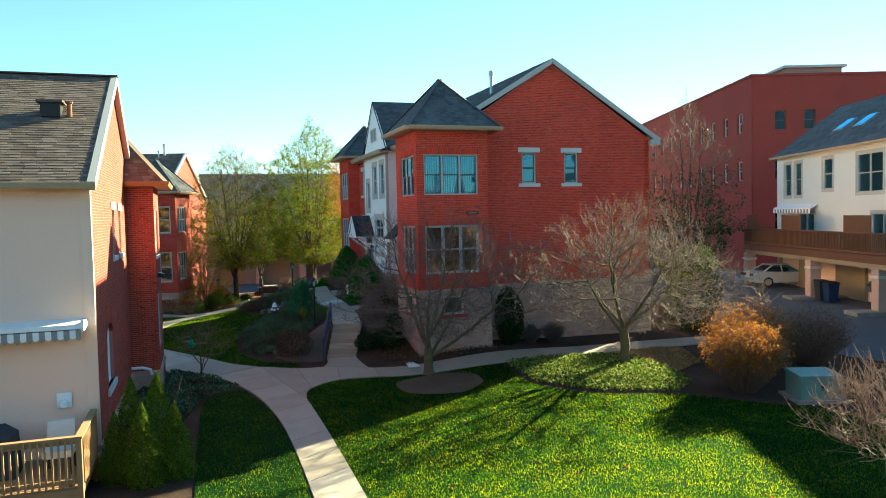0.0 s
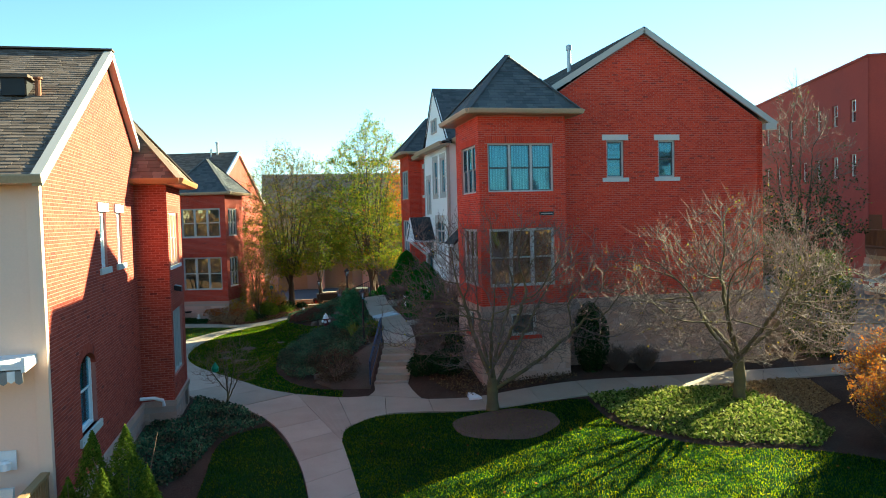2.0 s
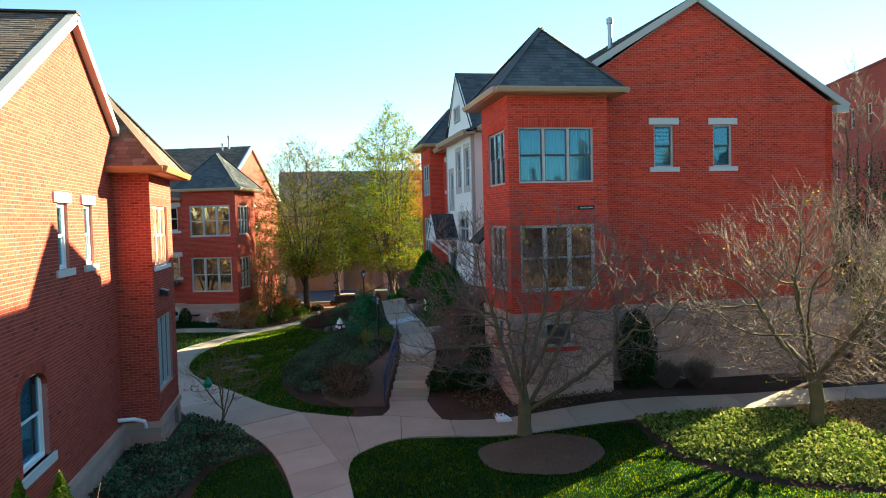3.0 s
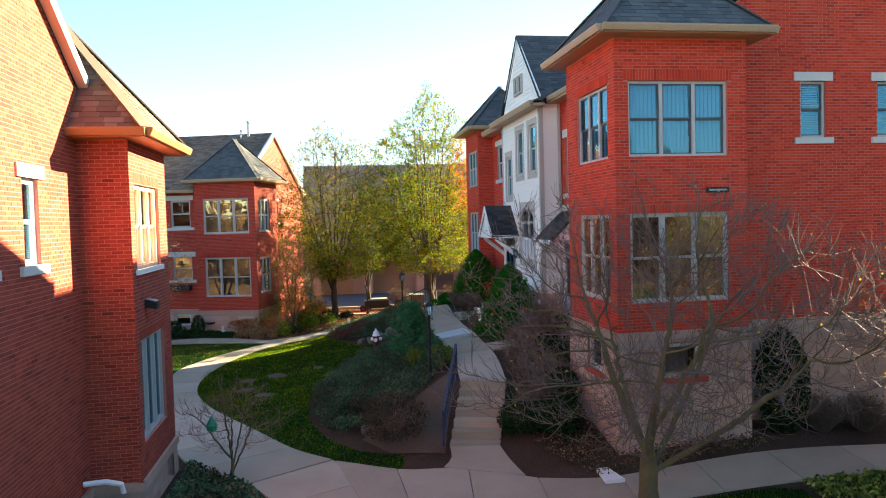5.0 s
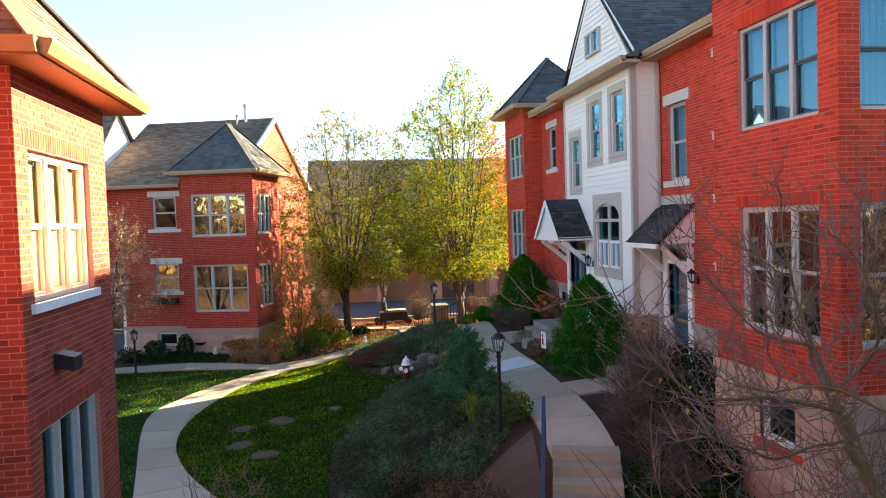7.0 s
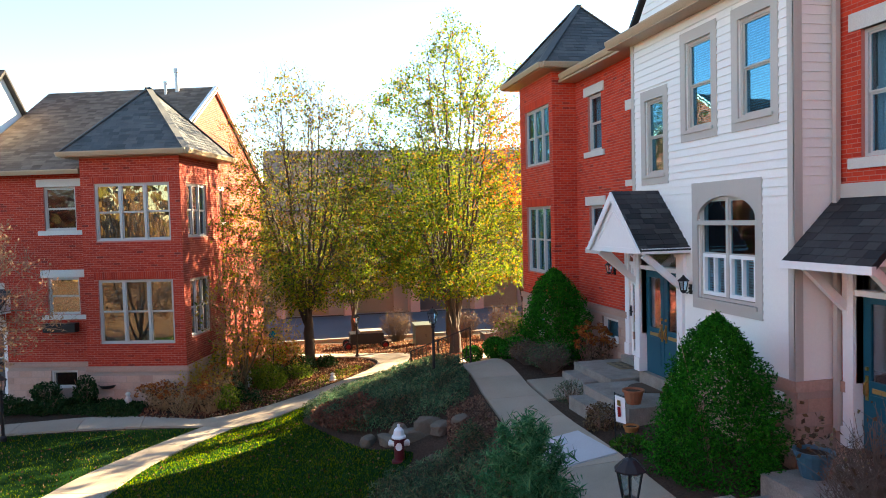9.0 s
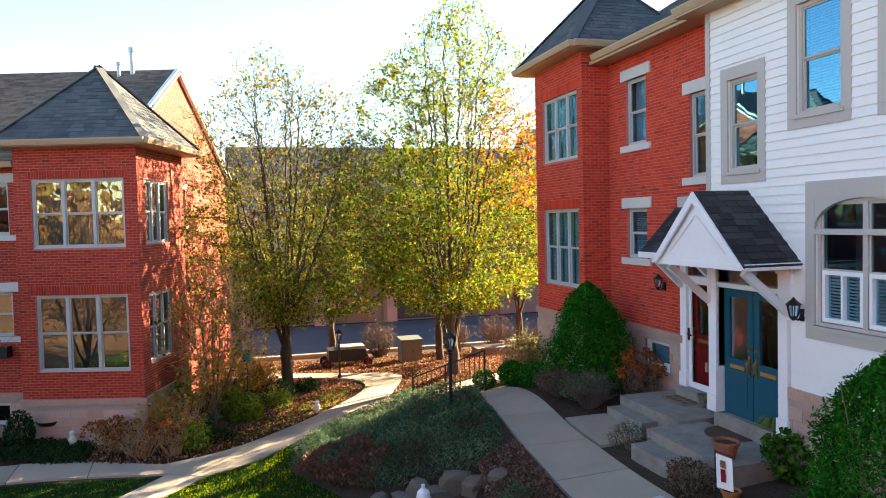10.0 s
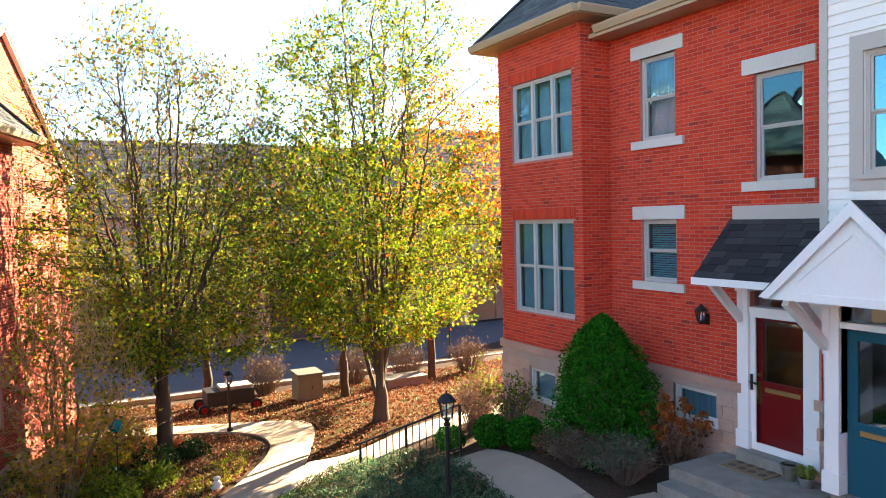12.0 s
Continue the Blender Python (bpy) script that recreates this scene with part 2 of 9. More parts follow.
class Mesh:
    """Collects boxes, prisms and tubes, and links them as one mesh object."""

    def __init__(self):
        self.v, self.f, self.m = [], [], []

    def add(self, verts, faces, mi=0):
        k = len(self.v)
        self.v.extend(tuple(p) for p in verts)
        self.f.extend(tuple(i + k for i in f) for f in faces)
        self.m.extend([mi] * len(faces))
        return self

    def box(self, a, b, mi=0, m=None):
        (x0, y0, z0), (x1, y1, z1) = a, b
        p = [Vector(q) for q in ((x0, y0, z0), (x1, y0, z0), (x1, y1, z0), (x0, y1, z0), (x0, y0, z1), (x1, y0, z1), (x1, y1, z1), (x0, y1, z1))]
        if m is not None:
            p = [m @ q for q in p]
        return self.add(p, [(3, 2, 1, 0), (4, 5, 6, 7), (0, 1, 5, 4), (1, 2, 6, 5), (2, 3, 7, 6), (3, 0, 4, 7)], mi)

    def prism(self, poly, off, mi=0):
        n = len(poly)
        off = Vector(off)
        p = [Vector(q) for q in poly]
        return self.add(p + [q + off for q in p], [tuple(range(n))[::-1], tuple(range(n, 2 * n))] + [(i, (i + 1) % n, n + (i + 1) % n, n + i) for i in range(n)], mi)

    def bar(self, a, b, w, h=None, mi=0, up=None):
        """A square bar from a to b."""
        a, b = Vector(a), Vector(b)
        h = h or w
        d = (b - a).normalized()
        up = Vector(up) if up else (Z if abs(d.z) < 0.9 else Vector((1, 0, 0)))
        s = d.cross(up).normalized() * w / 2
        t = s.cross(d).normalized() * h / 2
        q = [a - s - t, a + s - t, a + s + t, a - s + t]
        return self.prism(q, b - a, mi)

    def tube(self, pts, radii, sides=6, mi=0, cap=True):
        pts = [Vector(p) for p in pts]
        k, n = len(self.v), len(pts)
        ref = Vector((0.31, 0.17, 0.93)) if abs((pts[-1] - pts[0]).normalized().z) < 0.8 else Vector((1, 0.2, 0))
        for i, p in enumerate(pts):
            d = (pts[min(i + 1, n - 1)] - pts[max(i - 1, 0)]).normalized()
            s = d.cross(ref).normalized()
            t = s.cross(d)
            for j in range(sides):
                a = 2 * math.pi * j / sides
                self.v.append(tuple(p + (s * math.cos(a) + t * math.sin(a)) * radii[i]))
        for i in range(n - 1):
            for j in range(sides):
                a, b = k + i * sides + j, k + i * sides + (j + 1) % sides
                self.f.append((a, b, b + sides, a + sides))
                self.m.append(mi)
        if cap:
            self.f.append(tuple(range(k, k + sides))[::-1])
            self.f.append(tuple(range(k + (n - 1) * sides, k + n * sides)))
            self.m.extend([mi, mi])
        return self

    def lathe(self, profile, sides=16, at=(0, 0, 0), mi=0):
        """Turns (radius, height) pairs round the upright axis."""
        k = len(self.v)
        for r, z in profile:
            for j in range(sides):
                a = 2 * math.pi * j / sides
                self.v.append((at[0] + r * math.cos(a), at[1] + r * math.sin(a), at[2] + z))
        for i in range(len(profile) - 1):
            for j in range(sides):
                a, b = k + i * sides + j, k + i * sides + (j + 1) % sides
                self.f.append((a, b, b + sides, a + sides))
                self.m.append(mi)
        n = len(profile)
        self.f.append(tuple(range(k, k + sides))[::-1])
        self.f.append(tuple(range(k + (n - 1) * sides, k + n * sides)))
        self.m.extend([mi, mi])
        return self

    def weld(self):
        """Joins boxes that touch into one body, without the faces between them."""
        where, index = {}, []
        for p in self.v:
            index.append(where.setdefault(tuple(round(c, 4) for c in p), len(where)))
        keep, seen = {}, [0] * len(where)
        for f in self.f:
            g = tuple(index[i] for i in f)
            k = frozenset(g)
            keep[k] = None if k in keep else g
        self.v, self.f = list(where), [g for g in keep.values() if g]
        self.m = [0] * len(self.f)
        return self

    def islands(self):
        """The bodies that do not touch, largest first."""
        root = list(range(len(self.v)))

        def find(i):
            while root[i] != i:
                root[i] = root[root[i]]
                i = root[i]
            return i

        for f in self.f:
            for i in f[1:]:
                root[find(i)] = find(f[0])
        groups = {}
        for k, f in enumerate(self.f):
            groups.setdefault(find(f[0]), []).append(k)
        out = []
        for faces in sorted(groups.values(), key=len, reverse=True):
            used = sorted({i for k in faces for i in self.f[k]})
            at = {i: j for j, i in enumerate(used)}
            b = Mesh()
            b.v, b.f, b.m = [self.v[i] for i in used], [tuple(at[i] for i in self.f[k]) for k in faces], [self.m[k] for k in faces]
            out.append(b)
        return out

    def data(self, name, mats, smooth=False):
        me = bpy.data.meshes.new(name)
        me.from_pydata(self.v, [], self.f)
        for m in mats if isinstance(mats, (list, tuple)) else [mats]:
            me.materials.append(m)
        me.polygons.foreach_set("material_index", self.m)
        if smooth:
            me.polygons.foreach_set("use_smooth", [True] * len(self.f))
        me.update()
        return me


def thing(name, at, label, category, group="", kind="", turn=0):
    """An empty at the thing's base, to which its parts belong."""
    ob = new(name)
    ob.empty_display_size = 0.2
    ob.matrix_basis = pose(*at, 0, 0, turn)
    return tagged(ob, label, category, group, kind)


def part(name, mesh, mats, parent, label="", smooth=False, local=False, kind=""):
    """A mesh under a thing or a part; its vertices are in the world's metres, or in the thing's own with local."""
    if name in ("wall", "cage") and isinstance(mesh, Mesh):
        bits = mesh.islands()
        for b in bits[1:]:
            part(name + "_piece" if name == "wall" else "cage_bar", b, mats, parent, "", smooth, local, kind)
        mesh = bits[0]
    ob = new(name, mesh.data(name, mats, smooth) if isinstance(mesh, Mesh) else mesh)
    ob.parent = parent
    if not local and parent.type == "EMPTY":
        ob.matrix_parent_inverse = parent.matrix_basis.inverted()
    return tagged(ob, label, kind=kind)


def solo(name, mesh, mats, label, category, group="", kind="", smooth=False):
    return tagged(new(name, mesh.data(name, mats, smooth)), label, category, group, kind)


class Face:
    """A wall's plane: s runs along it, z up, d outwards."""

    def __init__(self, o, u, n):
        self.o, self.u, self.n = Vector((*o[:2], 0)), Vector((*u, 0)).normalized(), Vector((*n, 0)).normalized()

    def at(self, s, z, d=0.0):
        return self.o + self.u * s + self.n * d + Z * z

    def block(self, mesh, s0, s1, z0, z1, d0, d1, mi=0):
        q = [self.at(s0, z0, d0), self.at(s1, z0, d0), self.at(s1, z1, d0), self.at(s0, z1, d0)]
        if self.u.cross(Z).dot(self.n) < 0:
            q.reverse()
        mesh.prism(q, self.n * (d1 - d0), mi)
        return mesh


def solid_wall(mesh, face, s0, s1, z0, z1, holes=(), thick=0.25, peak=None, front=0.0):
    """A wall with openings through it; peak: (s, z) of a gable's tip."""
    ss = sorted({s0, s1, *(h[0] for h in holes), *(h[1] for h in holes)})
    zs = sorted({z0, z1, *(h[2] for h in holes), *(h[3] for h in holes)})
    ss, zs = [s for s in ss if s0 <= s <= s1], [z for z in zs if z0 <= z <= z1]

    def full(i, j):
        a, b = (ss[i] + ss[i + 1]) / 2, (zs[j] + zs[j + 1]) / 2
        return not any(h[0] < a < h[1] and h[2] < b < h[3] for h in holes)

    m = Mesh()
    for j in range(len(zs) - 1):
        for i in range(len(ss) - 1):
            if full(i, j):
                face.block(m, ss[i], ss[i + 1], zs[j], zs[j + 1], -thick, front)
    if peak:
        m.prism([face.at(s0, z1, -thick), face.at(s1, z1, -thick), face.at(peak[0], peak[1], -thick)], face.n * (thick + front))
    m.weld()
    return mesh.add(m.v, m.f)


def spans(a, b, cuts):
    """What is left of a..b outside the cuts."""
    out = [(a, b)]
    for c0, c1 in cuts:
        out = [q for p in out for q in ((p[0], min(p[1], c0)), (max(p[0], c1), p[1])) if q[1] - q[0] > 0.035]
    return out


def field_mesh(name, face, rects, proud, mat):
    """Joined pieces: five faces each, standing proud of the wall."""
    r = np.array(rects)
    base, u, n = np.array(face.o), np.array(face.u), np.array(face.n)
    v = np.zeros((len(r), 8, 3))
    for i, (si, zi, d) in enumerate(((0, 2, 0), (1, 2, 0), (1, 3, 0), (0, 3, 0), (0, 2, 1), (1, 2, 1), (1, 3, 1), (0, 3, 1))):
        v[:, i] = base + r[:, si, None] * u + d * r[:, 4, None] * n
        v[:, i, 2] += r[:, zi]
    q = np.array([(4, 5, 6, 7), (0, 1, 5, 4), (1, 2, 6, 5), (2, 3, 7, 6), (3, 0, 4, 7)])
    f = (np.arange(len(r))[:, None, None] * 8 + q).reshape(-1, 4)
    me = bpy.data.meshes.new(name)
    me.from_pydata(v.reshape(-1, 3).tolist(), [], f.tolist())
    me.materials.append(mat)
    me.update()
    return me


BRICK_L, BRICK_H, JOINT = 0.198, 0.0565, 0.0115


def brick_rects(s0, s1, z0, z1, holes=(), peak=None, soldiers=(), seed=1, length=BRICK_L, height=BRICK_H, joint=JOINT, bond=0.5, proud=0.0035):
    rng = random.Random(seed)
    top = peak[1] if peak else z1
    out, k, z = [], 0, z0
    cut = list(holes) + [(a, b, zz, zz + 0.2) for a, b, zz in soldiers]
    while z + height <= top + 1e-6:
        a, b = s0, s1
        if z + height > z1:
            f = (z + height - z1) / (peak[1] - z1)
            a, b = s0 + (peak[0] - s0) * f, s1 + (peak[0] - s1) * f
        for p, q in spans(a, b, [(h[0], h[1]) for h in cut if z < h[3] - 0.01 and z + height > h[2] + 0.01]):
            step = length + joint
            i = math.floor((p - s0) / step - (k % 2) * bond)
            while True:
                c = s0 + (i + (k % 2) * bond) * step
                i += 1
                if c > q:
                    break
                e, g = max(c, p), min(c + length, q)
                if g - e > 0.03:
                    out.append((e, g, z, z + height, proud + rng.uniform(-0.001, 0.001)))
        z += height + joint
        k += 1
    for a, b, zz in soldiers:
        n = max(1, round((b - a) / 0.068))
        w = (b - a) / n
        rise = height + joint
        low = z0 + math.ceil((zz + 0.01 - height - z0) / rise - 1e-6) * rise
        high = z0 + (math.ceil((zz + 0.19 - z0) / rise) - 1) * rise + height
        out += [(a + i * w + 0.005, a + (i + 1) * w - 0.005, max(low, zz + 0.003), high, proud + 0.002) for i in range(n)]
    return out


def clad(wall, face, rects, mat, name="brick", hero=None, limit=300, length=BRICK_L):
    """Lays the pieces on a wall: those in the hero stretch (s0, s1, z0, z1) as parts of their own, the rest joined."""
    picked, rest = [], []
    for r in rects:
        whole = abs(r[1] - r[0] - length) < 0.002
        if hero and whole and len(picked) < limit and hero[0] <= r[0] and r[1] <= hero[1] and hero[2] <= r[2] and r[3] <= hero[3]:
            picked.append(r)
        else:
            rest.append(r)
    if rest:
        tagged(part(name + "_field", field_mesh(name + "_field", face, rest, 0, mat), mat, wall), kind="stuff")
    if picked:
        r0 = picked[0]
        unit = Face((0, 0), face.u[:2], face.n[:2])
        one = field_mesh(name, unit, [(0, r0[1] - r0[0], 0, r0[3] - r0[2], 0.005)], 0, mat)
        for r in picked:
            ob = new(name, one)
            ob.parent = wall
            ob.location = face.at(r[0], r[2], r[4] - 0.005)
    return wall


def brick_wall(house, face, s0, s1, z0, z1, holes=(), peak=None, soldiers=(), hero=None, seed=1, thick=0.25, mat=None, limit=300):
    w = part("wall", solid_wall(Mesh(), face, s0 + 0.004, s1 - 0.004, z0, z1, holes, thick, peak), MORTAR, house, "red brick wall with pale mortar")
    return clad(w, face, brick_rects(s0, s1, z0 + 0.005, z1, holes, peak, soldiers, seed), mat or BRICK, hero=hero, limit=limit)


def stone_wall(house, face, s0, s1, z0, z1, holes=(), seed=2, thick=0.3, proud=0.03):
    """The foundation: large sawn blocks under a plain cap."""
    w = part("foundation", solid_wall(Mesh(), face, s0, s1, z0, z1 - 0.16, holes, thick, None, proud), STONE_MORTAR, house, "tan stone block foundation")
    rects = brick_rects(s0 - proud, s1 + proud, z0, z1 - 0.17, holes, None, (), seed, 0.40, 0.195, 0.012, 0.5, proud + 0.010)
    clad(w, face, rects, STONE, "stone_block", hero=(s0 - 1, s1 + 1, z0 - 1, z1), limit=120, length=0.40)
    for a, b in spans(s0 - proud - 0.02, s1 + proud + 0.02, [(h[0], h[1]) for h in holes if h[3] > z1 - 0.16]):
        part("water_table", face.block(Mesh(), a, b, z1 - 0.16, z1, -0.05, proud + 0.035), STONE, w)
    return w


def window(house, face, s0, s1, z0, z1, lights=1, rail=0.5, frame=None, glass=None, inside="", back=0.09, wide=0.055, mull=0.075, sash=None):
    """A window unit in its opening: frame, sashes, panes and what hangs behind them."""
    frame, glass, sash = frame or FRAME, glass or GLASS, sash or frame or FRAME
    m = Mesh()
    face.block(m, s0, s0 + wide, z0, z1, -back - 0.05, -back + 0.03)
    face.block(m, s1 - wide, s1, z0, z1, -back - 0.05, -back + 0.03)
    face.block(m, s0 + wide, s1 - wide, z1 - wide, z1, -back - 0.05, -back + 0.03)
    face.block(m, s0 + wide, s1 - wide, z0, z0 + wide, -back - 0.05, -back + 0.045)
    w = part("window", m, frame, house)
    a, b = s0 + wide, s1 - wide
    step = (b - a + mull) / lights
    for i in range(lights):
        p, q = a + i * step, a + (i + 1) * step - mull
        if i:
            part("mullion", face.block(Mesh(), p - mull, p, z0 + wide, z1 - wide, -back - 0.05, -back + 0.035), frame, w)
        zr = z0 + (z1 - z0) * rail
        levels = [(z0 + wide, zr), (zr, z1 - wide)] if rail else [(z0 + wide, z1 - wide)]
        for j, (c, d) in enumerate(levels):
            k, off = 0.03, -back - 0.035 + 0.025 * j
            sm = Mesh()
            face.block(sm, p, p + k, c, d, off - 0.02, off + 0.02)
            face.block(sm, q - k, q, c, d, off - 0.02, off + 0.02)
            face.block(sm, p + k, q - k, c, c + k, off - 0.02, off + 0.02)
            face.block(sm, p + k, q - k, d - k, d, off - 0.02, off + 0.02)
            part("sash", sm, sash, w)
            pane = part("pane", face.block(Mesh(), p + k, q - k, c + k, d - k, off - 0.004, off + 0.004), glass, w)
            pane.visible_shadow = False
        if inside == "blind":
            bl = Mesh()
            zz = z1 - wide - 0.03
            while zz > z0 + wide:
                bl.prism([face.at(p, zz, -back - 0.11), face.at(q, zz, -back - 0.11), face.at(q, zz + 0.028, -back - 0.135), face.at(p, zz + 0.028, -back - 0.135)], face.n * 0.003)
                zz -= 0.042
            part("blind", bl, CURTAIN, w, "white slatted blind")
        elif inside == "shade":
            part("shade", face.block(Mesh(), p, q, z0 + wide, z1 - wide, -back - 0.075, -back - 0.07), SHADE_CLOTH, w, "cream roller shade")
        elif inside == "curtain":
            cu = Mesh()
            n = 14
            for e in range(n):
                x0, x1 = p + (q - p) * e / n, p + (q - p) * (e + 1) / n
                d0, d1 = (-0.02, 0.02) if e % 2 else (0.02, -0.02)
                cu.prism([face.at(x0, z0, -back - 0.16 + d0), face.at(x1, z0, -back - 0.16 + d1), face.at(x1, z1, -back - 0.16 + d1), face.at(x0, z1, -back - 0.16 + d0)], face.n * -0.004)
            part("curtain", cu, CURTAIN, w, "pale pleated curtain")
    return w


def stone_trim(house, face, s0, s1, z0, z1, lintel=0.24, sill=0.15, over=0.2):
    """A limestone lintel and sill, each a part."""
    if lintel:
        part("lintel", face.block(Mesh(), s0 - over, s1 + over, z1, z1 + lintel, -0.1, 0.035), LIMESTONE, house, "pale limestone lintel")
    if sill:
        part("sill", face.block(Mesh(), s0 - over, s1 + over, z0 - sill, z0, -0.1, 0.055), LIMESTONE, house, "pale limestone sill")


def shingles(e0, along, up, wid, left, right, mat, name, parent, seed=3, expo=0.14):
    """A roof plane: a slab from the eave's corner e0, bounded by left(t) and right(t), with rows of tabs on it."""
    rng = random.Random(seed)
    e0, along, up = Vector(e0), Vector(along).normalized(), Vector(up)
    length = up.length
    up.normalize()
    n = along.cross(up)
    if n.z < 0:
        n = -n
    slab = Mesh()
    q = [e0 + along * left(0), e0 + along * right(0), e0 + along * right(1) + up * length, e0 + along * left(1) + up * length]
    if (q[2] - q[3]).length < 0.01:
        q.pop()
    if (q[1] - q[0]).cross(q[2] - q[0]).dot(n) < 0:
        q.reverse()
    slab.prism([p - n * 0.07 for p in q], n * 0.07)
    roof = part("roof", slab, SHINGLE_DARK, parent)
    m = Mesh()
    t, row = 0.0, 0
    while t < length:
        hi = min(t + expo + 0.03, length)
        f = min(t + expo * 0.5, length) / length
        a, b = left(f), right(f)
        s = a - rng.uniform(0, 0.25)
        while s < b:
            e = s + rng.choice((0.22, 0.3, 0.34))
            p, r = max(s + 0.004, a), min(e - 0.004, b)
            if r - p > 0.02:
                th = rng.uniform(0.010, 0.017)
                lo0, lo1 = e0 + along * p + up * t, e0 + along * r + up * t
                hi0, hi1 = e0 + along * p + up * hi, e0 + along * r + up * hi
                m.add([lo0, lo1, hi1, hi0, lo0 + n * th, lo1 + n * th, hi1 + n * 0.003, hi0 + n * 0.003], [(4, 5, 6, 7), (0, 1, 5, 4), (1, 2, 6, 5), (3, 0, 4, 7)])
            s = e
        t += expo
        row += 1
    part(name, m, mat, roof, kind="stuff")
    return roof


def gutter(parent, pts, out, mat=None, size=0.12):
    """A boxed gutter along the points; out: its outward side for each stretch."""
    for (a, b), o in zip(zip(pts, pts[1:]), out):
        a, b, o = Vector(a), Vector(b), Vector(o).normalized()
        prof = [(-0.02, -size), (size * 0.62, -size), (size * 0.85, -size * 0.45), (size, -0.01), (size, 0.02), (-0.02, 0.02)]
        part("gutter", Mesh().prism([a + o * x + Z * z for x, z in prof], b - a), mat or GUTTER, parent)


def tower_roof(house, x0, x1, y0, y1, zw, apex, mat, over=0.42, turn=None, fascia=None):
    """Eaves and a four-sided roof over a tower; turn: a map from the tower's own plan to the world."""
    go = turn or (lambda p: Vector(p))
    ex0, ex1, ey0, ey1, ze = x0 - over, x1 + over, y0 - over, y1 + over, zw + 0.14
    m = Mesh()
    m.prism([go(p) for p in ((ex0, ey0, zw), (ex1, ey0, zw), (ex1, ey1, zw), (ex0, ey1, zw))], (0, 0, 0.1))
    part("soffit", m, fascia or GUTTER, house)
    c = [go(p) for p in ((ex0, ey0, ze), (ex1, ey0, ze), (ex1, ey1, ze), (ex0, ey1, ze))]
    ap = go(apex)
    mid = sum(c, Vector()) / 4
    for i in range(4):
        a, b = c[i], c[(i + 1) % 4]
        al = (b - a).normalized()
        k = (ap - a).dot(al)
        w = (b - a).length
        shingles(a, al, ap - a - al * k, w, lambda f, k=k: k * f, lambda f, k=k, w=w: w + (k - w) * f, mat, "shingle_field", house, seed=20 + i)
        gutter(house, [a, b], [((a + b) / 2 - mid) * Vector((1, 1, 0))], fascia)
    hip = Mesh()
    for p in c:
        hip.bar(p + Z * 0.02, ap + Z * 0.02, 0.2, 0.03)
    part("hip_cap", hip, mat, house)


# ---- the lie of the land ----
LAND_FRONT = [(2.6, -20, 0.0), (2.6, 5, 0.0), (2.6, 15, 0.05), (2.5, 23.5, 0.12), (14.7, 22.8, 0.36), (10, 18, 0.15), (20, 18, 0.35), (9.6, 26.2, 0.48), (7.4, 25.3, 0.2), (14.6, 26.9, 0.5), (20, 25, 0.45), (28, 30, 0.55),
              (38, 38, 0.75), (30, 5, 0.4), (-2, 19, 0.2), (-2, 26, 0.3), (-12, 10, 0.1), (20.5, 40, 0.4)]
LAND_LOOP = [(4.9, 28.3, 0.25), (1, 30, 0.15), (-2.3, 33, 0.15), (-3.2, 40, 0.12), (-0.3, 46.5, 0.05), (1.5, 36, 0.22), (2.5, 41, 0.42), (-3, 48.3, 0.3), (-8, 46, 0.3), (4.0, 32, 0.85), (3.6, 36, 0.75), (3.9, 42.5, 0.95), (3.75, 40.3, 0.47), (3.0, 41.6, 0.45), (4.1, 39.3, 0.6), (5.0, 40.6, 1.3), (3.5, 45.5, 0.6),
             (7.6, 28.4, 0.7), (5.5, 29.4, 0.5), (5.75, 30.1, 0.85), (5.25, 28.7, 0.2), (6.35, 29.3, 0.85), (4.75, 29.6, 0.6)]
LAND_UPPER = [(5.9, 30.8, 1.38), (6.3, 36, 1.45), (6.7, 45.2, 1.6), (8.8, 32, 1.7), (8.8, 37, 1.8), (8.1, 41.4, 1.56), (7.5, 39.6, 1.5), (8.6, 41.4, 1.6), (7.4, 42.2, 1.52), (8.0, 34.1, 1.62), (8.8, 43.8, 1.9), (5.0, 32.5, 1.4), (4.9, 37, 1.3), (5.1, 43.6, 1.6), (4.6, 46, 0.95), (6, 50, 0.35), (7.6, 51.7, 0.65), (9.5, 50, 0.85),
              (2.4, 53.5, 0.25), (5.5, 56, 0.05), (4, 61, -0.3), (12, 60.5, -0.25), (-10, 62, -0.3), (-10, 75, -0.3), (4, 72, -0.3), (25, 70, -0.3), (25, 58, 0.0)]
_pts = np.array(LAND_FRONT + LAND_LOOP + LAND_UPPER, float)
_d = np.linalg.norm(_pts[:, None, :2] - _pts[None, :, :2], axis=2)
_n = len(_pts)
_A = np.ones((_n + 1, _n + 1))
_A[:_n, :_n], _A[_n, _n] = -_d, 0
_w = np.linalg.solve(_A, np.append(_pts[:, 2], 0))


def land_z(x, y):
    """Height of the ground; flat far away."""
    x, y = np.atleast_1d(np.asarray(x, float)), np.atleast_1d(np.asarray(y, float))
    r = np.sqrt((x[:, None] - _pts[None, :, 0]) ** 2 + (y[:, None] - _pts[None, :, 1]) ** 2 + 0.3)
    z = -r @ _w[:_n] + _w[_n]
    far = np.clip((np.hypot(x - 6, y - 35) - 45) / 20, 0, 1)
    return z * (1 - far) - 0.3 * far


def gz(x, y):
    return float(land_z(x, y)[0])


